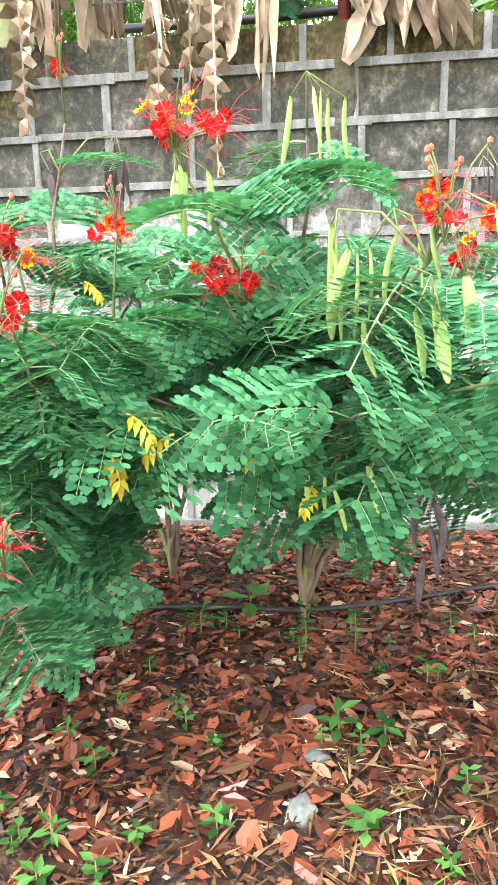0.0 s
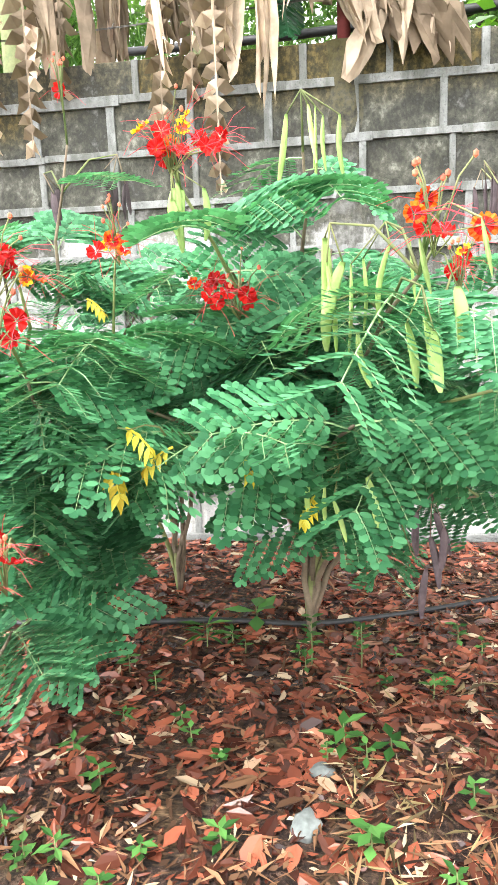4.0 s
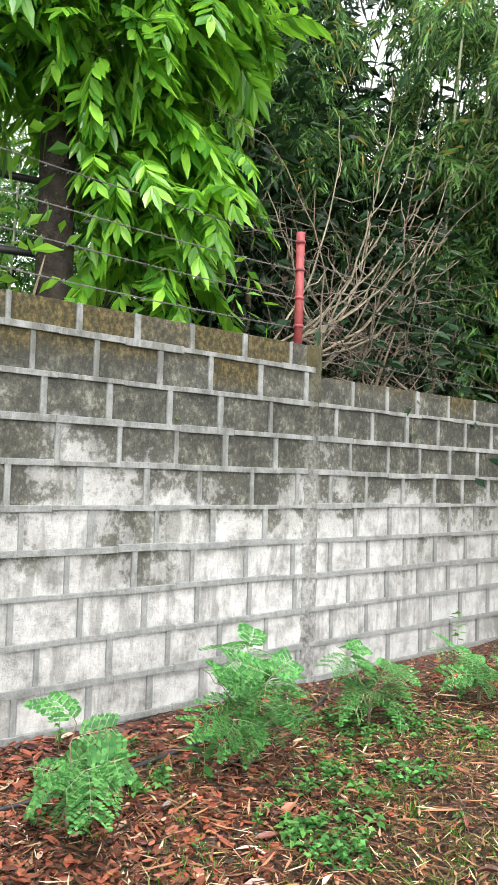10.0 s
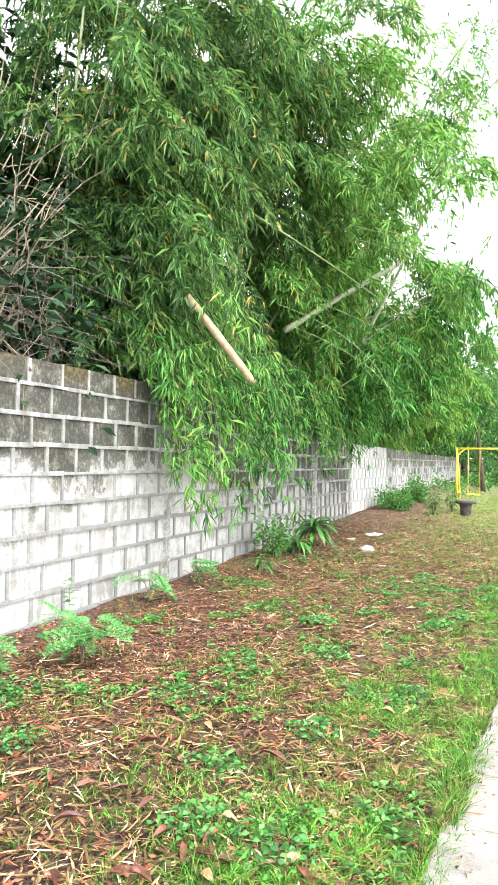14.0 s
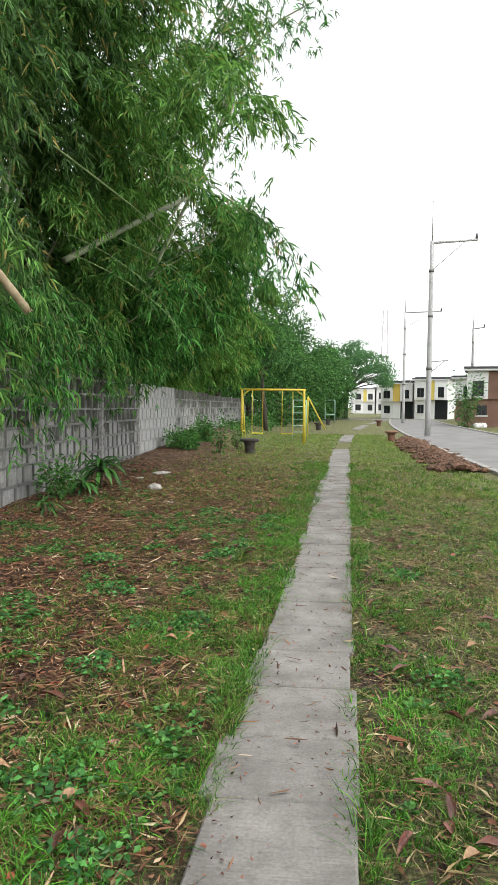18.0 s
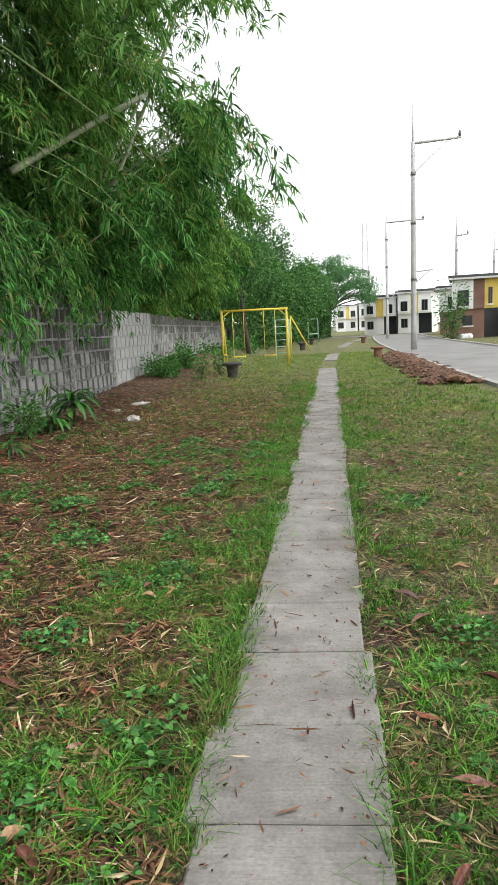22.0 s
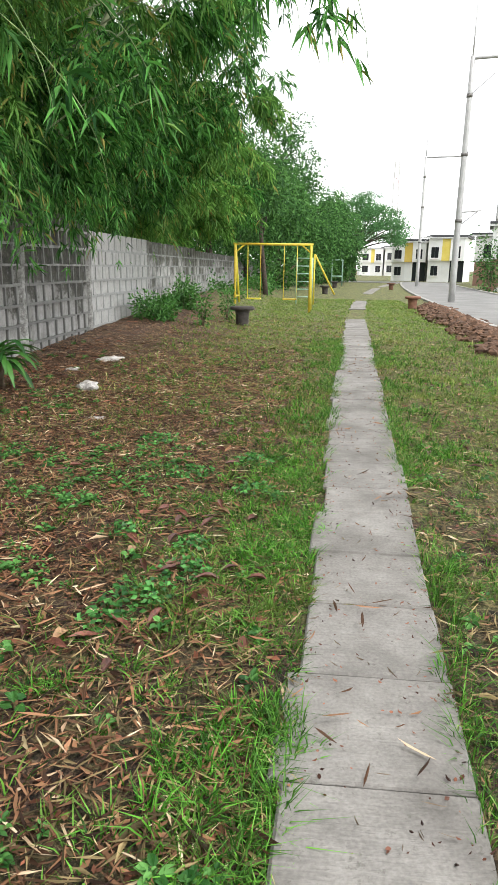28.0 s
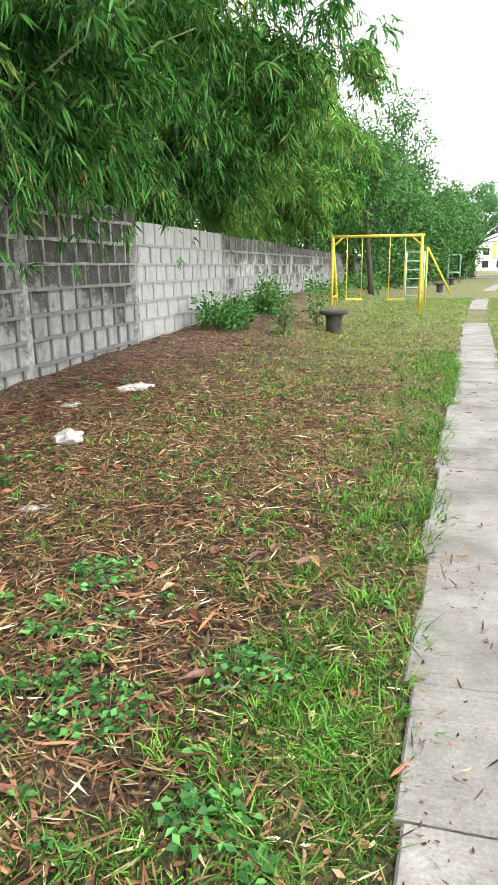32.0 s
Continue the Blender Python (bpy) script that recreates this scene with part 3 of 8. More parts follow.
def make_wall():
    rng = np.random.default_rng(5)
    wall = thing("wall_west", "weathered grey concrete block boundary wall with raised mortar joints", "wall", kind="structure")
    near, far, mortar = [], [], []
    for n, (y0, y1, top) in enumerate(SECTIONS):
        z_low, proud = -0.35, 0.016 if n == 2 else 0.0
        put("wall_core", mesh_of("wall_core", *box_of((-0.15, y0, z_low), (-0.004, y1, top - 0.006))), BLOCK, wall)
        lines = [COURSE * k for k in range(0, 10) if COURSE * k < top - 0.1]
        levels = lines + [top]
        wide = 0.31 if n == 2 else 0.405
        for k, z in enumerate(levels):
            wob = rng.uniform(-0.004, 0.004)
            if k < len(lines):
                zs = (0.019 if n == 2 else 0.018) + rng.uniform(-0.004, 0.004)
                ys = np.arange(y0, y1, 0.41)
                for a in ys:
                    b = min(a + 0.41, y1)
                    e = rng.uniform(-0.006, 0.006, 2)
                    mortar.append(box_of((-0.004, a, z - zs + wob + e[0]), (0.021 + proud + rng.uniform(-0.003, 0.004), b, z + zs + wob + e[1]), 0.003))
            if k + 1 >= len(levels):
                continue
            ztop = levels[k + 1]
            y = y0 - (wide / 2 if k % 2 else 0) + rng.uniform(-0.04, 0.04)
            while y < y1:
                long = wide + rng.uniform(-0.03, 0.03)
                a, b = max(y, y0), min(y + long, y1)
                if b - a > 0.06:
                    d = 0.004 + rng.uniform(-0.003, 0.003)
                    blk = box_of((-0.006, a + 0.004, z + 0.01), (d, b - 0.004, ztop - (0.012 if k + 2 < len(levels) else 0.0)), 0.003)
                    (near if -1.3 < a < 7.4 else far).append(blk)
                    if b < y1 - 0.02:
                        w = (0.016 if n == 2 else 0.018) + rng.uniform(-0.004, 0.004)
                        lean = rng.uniform(-0.003, 0.003)
                        mortar.append(box_of((-0.004, b - w + lean, z + 0.012), (0.018 + proud + rng.uniform(-0.004, 0.003), b + w + lean, ztop - (0.012 if k + 2 < len(levels) else 0.0)), 0.003))
                y += long
    keep = near[:300]
    for v, f in keep:
        put("block", mesh_of("block", v, f), BLOCK, wall)
    tagged(put("block_courses", mesh_of("block_courses", *joined(near[300:] + far)), BLOCK, wall), "weathered concrete blocks", kind="stuff")
    tagged(put("mortar_joints", mesh_of("mortar_joints", *joined(mortar)), MORTAR, wall, "raised pale mortar joints"), kind="stuff")
    for y in PILASTERS:
        top = max(t for a, b, t in SECTIONS if a - 0.01 <= y <= b + 0.01)
        half, out = 0.085, 0.045 if 9.4 < y < 15.6 else 0.020
        zs = np.linspace(-0.3, top + 0.004, 40)
        v, cols = [], 5
        for z in zs:
            for c in range(cols):
                yy = y - half + 2 * half * c / (cols - 1) + (rng.uniform(-0.012, 0.012) if c in (0, cols - 1) else 0)
                xx = out + rng.uniform(-0.004, 0.007) if 0 < c < cols - 1 else 0.0
                v.append((xx, yy, z))
        i, j = np.meshgrid(np.arange(len(zs) - 1), np.arange(cols - 1), indexing="ij")
        f = np.stack([i * cols + j, i * cols + j + 1, (i + 1) * cols + j + 1, (i + 1) * cols + j], -1).reshape(-1, 4)
        n0 = len(v)
        v += [(-0.05, y - half, top + 0.004), (-0.05, y + half, top + 0.004)]
        last = (len(zs) - 1) * cols
        put("pilaster", mesh_of("pilaster", v, [f, np.array([[last, last + 1, last + 2, last + 3, last + 4, n0 + 1, n0]])], False), PIER, wall, "rough poured concrete pier")


make_wall()

# ---- road, kerbs, heap of earth ----
def strip(name, left, right, z, thick, material, label, category):
    """A ribbon of ground between two lines of (x, y)."""
    n = len(left)
    v = [(x, y, z) for x, y in left] + [(x, y, z) for x, y in right] + [(x, y, z - thick) for x, y in left] + [(x, y, z - thick) for x, y in right]
    f = []
    for i in range(n - 1):
        f += [(i, n + i, n + i + 1, i + 1), (2 * n + i, i, i + 1, 2 * n + i + 1), (n + i, 3 * n + i, 3 * n + i + 1, n + i + 1)]
    f += [(0, 2 * n, 3 * n, n)]
    return tagged(put(name, mesh_of(name, v, [np.array(f)]), material), label, category, kind="structure")


ROAD_Y = np.array([-40, 0, 8, 16, 24, 30, 36, 44, 52, 60, 68, 76.0])
ROAD_L = 7.15 + 0.028 * np.clip(ROAD_Y, 0, 200) + 0.0009 * np.clip(ROAD_Y - 18, 0, 200) ** 2
ROAD_R = ROAD_L + 4.6


def make_road():
    line = lambda xs, d: [(x + d, y) for x, y in zip(xs, ROAD_Y)]
    strip("road", line(ROAD_L, 0.15), line(ROAD_R, -0.15), 0.03, 0.1, ASPHALT, "pale grey concrete road with faint stains", "road")
    strip("kerb", line(ROAD_L, 0.0), line(ROAD_L, 0.15), 0.055, 0.15, KERB, "low pale concrete kerb beside the grass", "kerb")
    strip("kerb", line(ROAD_R, -0.15), line(ROAD_R, 0.0), 0.10, 0.15, KERB, "low pale concrete kerb beside the houses", "kerb")


make_road()
strip("road", [(x, 78.5) for x in (-6.0, 2.0, 8.0, 13.0, 18.0)], [(x, 73.0) for x in (-6.0, 2.0, 8.0, 13.0, 18.0)], 0.024, 0.1, ASPHALT, "pale concrete cross road at the end of the lane", "road")


def make_heap():
    rng = np.random.default_rng(11)
    v, f = [], []
    lumps = []
    ico = bmesh.new()
    bmesh.ops.create_icosphere(ico, subdivisions=1, radius=1.0)
    iv = np.array([p.co[:] for p in ico.verts])
    fi = np.array([[q.index for q in p.verts] for p in ico.faces])
    ico.free()
    for _ in range(1700):
        y = rng.uniform(15.2, 29)
        x = 6.95 + 0.055 * (y - 15) + rng.normal(0, 0.26)
        s = rng.uniform(0.02, 0.085)
        lumps.append((iv * rng.uniform(0.5, 1.4, (len(iv), 1)) * (s * 1.3, s * 1.3, s * 0.9) + (x, y, 0.02 + 0.10 * np.exp(-((x - 6.95 - 0.055 * (y - 15)) / 0.3) ** 2)), [fi]))
    tagged(put("earth_heap", mesh_of("earth_heap", *joined(lumps)), EARTH), "long low heap of turned brown soil beside the road", "soil heap", kind="stuff")


make_heap()


# ---- fence on the wall ----
def make_fence():
    for y, z0, z1 in ((-3.55, 2.43, 3.6), (0.25, 2.43, 3.5), (3.86, 2.40, 3.28), (7.12, 2.2, 3.08), (11.4, 1.96, 2.9)):
        post = thing("fence_post", "red painted iron fence post on the wall", "fence post", pose(-0.06, y, z0 - 0.02), "red posts of the wire fence")
        put("pipe", tube_mesh("pipe", [(0, 0, 0), (0, 0, (z1 - z0) / 2), (0, 0, z1 - z0 + 0.02)], 0.032, 12), RED_IRON, post)
        for k in range(4):
            z = (z1 - z0) * (0.22 + 0.24 * k)
            put("collar", tube_mesh("collar", [(0, 0, z - 0.012), (0, 0, z + 0.012)], 0.039, 12), RED_IRON, post)
    rng = np.random.default_rng(4)
    spans = [(-3.55, 0.25, 2.65, 2.65), (0.25, 3.86, 2.65, 2.56), (3.86, 7.12, 2.44, 2.36), (7.12, 11.4, 2.36, 2.15)]
    for a, b, za, zb in spans:
        for k in range(4):
            p = arc((-0.06, a, za + 0.215 * k), (-0.06, b, zb + 0.215 * k), 0.035 + rng.uniform(0, 0.02), 14)
            pieces = [tube(p, 0.0022, 5), tube(p + (0.004, 0, 0.003), 0.0018, 5)]
            for s in np.linspace(0.03, 0.97, int((b - a) / 0.13)):
                c = arc((-0.06, a, za + 0.215 * k), (-0.06, b, zb + 0.215 * k), 0.04, 2)[0] * (1 - s) + np.array((-0.06, b, zb + 0.215 * k)) * s
                c[2] -= 0.045 * 4 * s * (1 - s)
                pieces.append(tube([c + (0, -0.012, -0.016), c + (0, 0.012, 0.016)], 0.0015, 4))
                pieces.append(tube([c + (0.012, 0.0, -0.014), c + (-0.012, 0.004, 0.016)], 0.0015, 4))
            tagged(put("barbed_wire", mesh_of("barbed_wire", *joined(pieces)), WIRE), "thin rusted barbed wire strung between red posts", "barbed wire", "strands of barbed wire")


make_fence()


# ---- bamboo ----
def curved(p0, lean, height, bend, n=18, rng=None):
    """A culm that rises and arches over: points."""
    s = np.linspace(0, 1, n)[:, None]
    lean = np.asarray(lean, float)
    up = np.array((0, 0, 1.0))
    return np.asarray(p0, float) + up * height * (s - 0.28 * bend * s ** 3) + lean * (0.25 * s + bend * s ** 2.4)


def fans(at, along, rng, per, leaf, spread=1.15, droop=0.25):
    """Leaves fanned out from each point, their faces turned mostly up: verts, faces."""
    n = len(at)
    along = unit(along)
    side = unit(np.cross(along, np.array((0, 0, 1.0)) + rng.normal(0, 0.5, (n, 3))))
    phi = np.linspace(-spread, spread, per)[None] + rng.normal(0, 0.22, (n, per))
    d = along[:, None] * np.cos(phi)[..., None] + side[:, None] * np.sin(phi)[..., None] + rng.normal(0, 0.22, (n, per, 3)) - np.array((0, 0, 0.22))
    d = unit(d.reshape(-1, 3))
    m = n * per
    flat = unit(np.cross(d, np.array((0, 0, 1.0)) + rng.normal(0, 0.55, (m, 3))))
    base = np.repeat(at, per, 0) + rng.normal(0, 0.018, (m, 3))
    return blades(base, d, leaf[0] * rng.uniform(0.55, 1.25, m), leaf[1] * rng.uniform(0.7, 1.3, m), rng, 0.2, droop, flat)


def sprays(centres, outs, rng, leaves=22, length=0.6, leaf=(0.13, 0.017), fall=0.9):
    """Drooping twigs with fans of narrow leaves along them: verts, faces of the leaves."""
    per = 6
    nodes = max(2, leaves // per)
    n = len(centres)
    s = (np.linspace(0.3, 1.0, nodes)[None] + rng.normal(0, 0.07, (n, nodes)))[..., None]
    L = length * rng.uniform(0.5, 1.2, (n, 1, 1))
    outs = unit(outs)[:, None]
    p = centres[:, None] + outs * L * s * 0.8 - np.array((0, 0, 1.0)) * L * fall * np.abs(s) ** 1.9 * 0.8
    d = outs * (1.0 - 0.45 * s) - np.array((0, 0, 1.0)) * (0.15 + fall * s)
    return fans(p.reshape(-1, 3), d.reshape(-1, 3), rng, per, leaf)


def bamboo_clump(y, seed, height, lean, culms, n_sprays, spread, low, material=BAMBOO_LEAF, leaves=24, leaf=(0.16, 0.022), depth=(-2.6, -0.7), cull=None, length=0.5):
    rng = np.random.default_rng(seed)
    clump = thing("bamboo_clump", "tall dense green bamboo arching over the block wall", "bamboo", pose(-1.6, y, 0), "bamboo clumps behind the wall")
    home = np.array((-1.6, y, 0))
    lines = []
    for k in range(culms):
        p0 = (rng.uniform(depth[0], depth[1]) + 1.6, rng.normal(0, spread * 0.30), -0.1)
        h = height * rng.uniform(0.7, 1.12)
        out = np.array((lean * rng.uniform(0.1, 1.25), rng.normal(0, spread * 0.42), 0))
        pts = curved(p0, out, h, rng.uniform(0.5, 1.0))
        lines.append(pts)
        if cull is not None:
            shown = cull(pts + home)
            cut = [i for i in range(9, len(pts)) if not shown[i]]
            if cut:
                pts = pts[:cut[0]]
        r = 0.034 * rng.uniform(0.75, 1.25)
        put("culm", tube_mesh("culm", pts, np.linspace(r, r * 0.2, len(pts)), 7), CULM if rng.random() < 0.7 else CULM_GREY, clump)
    # side boughs that arch out of the culms, each with its own mass of sprays
    at, out, twigs = [], [], []
    per = 20
    up = np.array((0, 0, 1.0))
    for _ in range(max(24, n_sprays // per)):
        pts = lines[rng.integers(len(lines))]
        s = rng.uniform(low, 1.0) ** 0.8 * (len(pts) - 1.001)
        i = int(s)
        p0 = pts[i] * (1 - s + i) + pts[i + 1] * (s - i)
        a = rng.normal(0.0, 1.25)
        go = np.array((math.cos(a), math.sin(a), 0.0))
        long = rng.uniform(0.6, 1.45)
        u = np.linspace(0, 1, 6)[:, None]
        bough = p0 + go * long * u + up * long * (rng.uniform(0.05, 0.5) * u - rng.uniform(0.45, 0.95) * u ** 2)
        twigs.append(bough)
        v = rng.uniform(0.2, 1.0, per) ** 0.75
        q = np.stack([np.interp(v, u[:, 0], bough[:, c]) for c in range(3)], 1) + rng.normal(0, 0.11, (per, 3)) * (1, 1, 0.7)
        at.append(q)
        out.append(go + rng.normal(0, 0.55, (per, 3)) * (1, 1, 0.5) + up * 0.1)
    at, out = np.concatenate(at), np.concatenate(out)
    world_at = at + home
    keep = ~((np.abs(world_at[:, 0]) < 0.4) & (world_at[:, 2] < 2.45)) & (world_at[:, 2] > 1.7)
    if cull is not None:
        keep &= cull(world_at)
        twigs = [q for q in twigs if cull(q + home).all()]
    twigs = [q for q in twigs if (q[:, 2] > 2.5).all()]
    if twigs:
        tagged(put("side_branching", mesh_of("side_branching", *joined([tube(q, np.linspace(0.009, 0.003, 6), 3, False) for q in twigs])), CULM, clump, "thin green side branches"), kind="stuff")
    v, f = sprays(at[keep], out[keep], rng, leaves, length, leaf)
    tagged(put("foliage", mesh_of("foliage", v, f), material, clump, "narrow drooping bamboo leaves"), kind="stuff")
    return clump


def bamboo_outline(p):
    """Leaves inside an outline fitted to the camera's view, off the path and open sky."""
    far = np.clip((p[:, 1] - 9.0) / 2.0, 0, 1)
    z = p[:, 2] - 2.2
    reach = 1.0 + (1 - far) * 0.60 * np.clip(z, 0, 4.4) + far * (1.0 * np.clip(z, 0, 2.1) + 0.32 * np.clip(z - 2.1, 0, 4.0))
    reach = reach - 0.25 * far - 0.75 * np.clip((p[:, 1] - 14.5) / 2.0, 0, 1)
    # a pocket cut in front of the slanting culm, so the camera sees it
    a, d, out = np.array((0.55, 10.8, 3.67)), np.array((1.01, 1.8, 1.2)), np.array((0.27, -0.9, -0.33))
    s = np.clip((p - a) @ d / (d @ d), 0.0, 1.0)
    near = p - a - s[:, None] * d
    u = np.clip(near @ out, -0.25, 3.5)
    pocket = np.linalg.norm(near - u[:, None] * out, axis=1) < 0.30
    beyond = np.clip((p[:, 1] - 17.5) / 3.0, 0, 1)
    reach = reach * (1 - beyond) + beyond * np.minimum(0.8 + 1.0 * z, 3.6 - 0.45 * (z - 2.6))
    return ~pocket & (p[:, 0] < reach) & ((p[:, 1] > 6.5) | (p[:, 2] > 4.6))


bamboo_clump(7.4, 21, 9.5, 1.2, 18, 2700, 1.2, 0.25, BAMBOO_SHADED, cull=bamboo_outline)
bamboo_clump(8.6, 22, 10.0, 2.2, 18, 2600, 1.6, 0.2, BAMBOO_SHADED, cull=bamboo_outline)
bamboo_clump(11.0, 23, 10.5, 3.4, 18, 2800, 1.8, 0.18, BAMBOO_LIT, leaves=18, leaf=(0.175, 0.025), cull=bamboo_outline)
bamboo_clump(13.8, 24, 10.0, 3.9, 18, 2800, 1.9, 0.18, BAMBOO_LIT, leaves=18, leaf=(0.175, 0.025), cull=bamboo_outline)
bamboo_clump(17.0, 25, 7.5, 3.6, 16, 2200, 2.0, 0.18, BAMBOO_LEAF, leaves=18, leaf=(0.175, 0.025), cull=bamboo_outline)
bamboo_clump(20.5, 26, 7.4, 3.0, 15, 1700, 2.2, 0.16, BAMBOO_LIT, leaves=18, leaf=(0.22, 0.03), cull=bamboo_outline)
bamboo_clump(24.5, 27, 7.2, 3.0, 14, 1500, 2.4, 0.16, BAMBOO_LIT, leaves=18, leaf=(0.24, 0.034), cull=bamboo_outline)
bamboo_clump(29.0, 28, 7.0, 3.0, 14, 1400, 2.8, 0.16, leaves=18, leaf=(0.24, 0.036), cull=bamboo_outline)
bamboo_clump(13.2, 32, 6.0, 4.6, 12, 1400, 1.8, 0.3, BAMBOO_LEAF, leaves=18, leaf=(0.175, 0.025), cull=bamboo_outline)
bamboo_clump(17.5, 33, 7.6, 5.0, 12, 2400, 2.0, 0.3, BAMBOO_LEAF, leaves=20, leaf=(0.19, 0.026), cull=bamboo_outline)
# Backing clumps whose leaf colour carries the shade behind the front bamboo.
bamboo_clump(8.8, 29, 9.5, 0.4, 14, 2800, 2.2, 0.1, BAMBOO_DEEP_SHADE, depth=(-5.5, -3.0), leaves=14, leaf=(0.22, 0.034))
bamboo_clump(12.5, 30, 9.0, 0.4, 10, 1800, 2.8, 0.1, BAMBOO_DEEP_SHADE, depth=(-5.5, -3.0), leaves=14, leaf=(0.22, 0.034))
bamboo_clump(18.5, 31, 7.5, 0.4, 10, 1200, 3.0, 0.1, BAMBOO_DEEP_SHADE, depth=(-5.5, -3.0), leaves=14, leaf=(0.22, 0.034))


# ---- trees ----
def tree(name, label, at, height, trunk, crown, leaf_size, n_leaves, material, bark, seed, limbs=9, first=0.35, clumps=60, flat=0.7, clump_size=0.5, category="tree"):
    """Tapered trunk, limbs and a crown of leaf clumps round the limb ends. crown: (radius x, radius y, height)."""
    rng = np.random.default_rng(seed)
    t = thing(name, label, category, pose(*at))
    top = np.array((rng.normal(0, 0.2), rng.normal(0, 0.2), height * 0.8))
    n = 9
    s = np.linspace(0, 1, n)[:, None]
    mid = s * top + np.stack([0.12 * np.sin(s[:, 0] * 5 + seed), 0.12 * np.cos(s[:, 0] * 4 + seed) - 0.12, 0 * s[:, 0]], 1)
    put("trunk", tube_mesh("trunk", mid, trunk * (1 - 0.75 * s[:, 0]), 12), bark, t)
    ends = []
    for k in range(limbs):
        a = 2 * np.pi * k / limbs + rng.uniform(-0.4, 0.4)
        i = first + (1 - first) * rng.uniform(0, 0.9)
        p0 = np.array([np.interp(i, s[:, 0], mid[:, c]) for c in range(3)])
        r = rng.uniform(0.55, 1.0)
        p1 = np.array((crown[0] * r * math.cos(a), crown[1] * r * math.sin(a), height - crown[2] * rng.uniform(0.15, 0.95)))
        bend = (p0 + p1) / 2 + np.array((0, 0, crown[2] * 0.18)) + rng.normal(0, 0.1, 3)
        q = np.array([(1 - u) ** 2 * p0 + 2 * u * (1 - u) * bend + u * u * p1 for u in np.linspace(0, 1, 8)])
        put("limb", tube_mesh("limb", q, np.linspace(trunk * 0.38, trunk * 0.07, 8), 7), bark, t)
        ends += [q[4], q[5], q[6], q[7]]
    ends = np.array(ends)
    c = ends[rng.integers(len(ends), size=clumps)] + np.clip(rng.normal(0, 1, (clumps, 3)), -1.4, 1.4) * (crown[0] * 0.13, crown[1] * 0.13, crown[2] * 0.13)
    per = n_leaves // clumps
    off = np.clip(rng.normal(0, 0.6, (clumps, per, 3)), -1.3, 1.3) * (clump_size, clump_size, clump_size * flat)
    p = (c[:, None] + off).reshape(-1, 3)
    d = unit(off.reshape(-1, 3)) + rng.normal(0, 0.6, (len(p), 3)) - (0, 0, 0.4)
    v, f = blades(p, d, leaf_size[0] * rng.uniform(0.7, 1.2, len(p)), leaf_size[1] * rng.uniform(0.7, 1.2, len(p)), rng, 0.15, 0.1)
    tagged(put("crown", mesh_of("crown", v, f), material, t, "leafy crown"), kind="stuff")
    return t


FAR_BUSHES = []
tree("tree", "dense dark tree leaning over the wall", (-0.3, 31.5, 0), 6.6, 0.18, (2.6, 3.0, 4.6), (0.19, 0.07), 16000, FAR_LEAF, BARK_DARK, 47, 12, clumps=110, clump_size=0.6)
tree("tree", "thin leafy tree rising over the bamboo", (1.5, 34, 0), 7.4, 0.12, (1.7, 2.2, 4.2), (0.17, 0.07), 7000, FAR_LEAF, BARK_DARK, 46, 11, clumps=70, clump_size=0.45)
tree("tree", "broad leafy tree behind the boundary wall", (0.3, 40, 0), 6.6, 0.2, (2.8, 3.6, 4.8), (0.22, 0.09), 18000, FAR_LEAF, BARK_DARK, 41, 12, clumps=110, clump_size=0.7)
tree("tree", "dark bushy tree behind the boundary wall", (1.2, 50, 0), 6.9, 0.2, (3.4, 4.0, 5.2), (0.25, 0.10), 18000, FAR_LEAF, BARK_DARK, 42, 12, clumps=110, clump_size=0.8)
tree("tree", "dark bushy tree behind the boundary wall", (2.6, 60, 0), 7.2, 0.2, (3.6, 4.2, 5.6), (0.28, 0.11), 18000, FAR_LEAF, BARK_DARK, 43, 12, clumps=110, clump_size=0.9)
tree("tree", "dark bushy tree at the end of the wall", (4.6, 70, 0), 7.4, 0.2, (3.0, 4.0, 6.2), (0.32, 0.12), 15000, FAR_LEAF, BARK_DARK, 44, 12, clumps=110, clump_size=0.9)


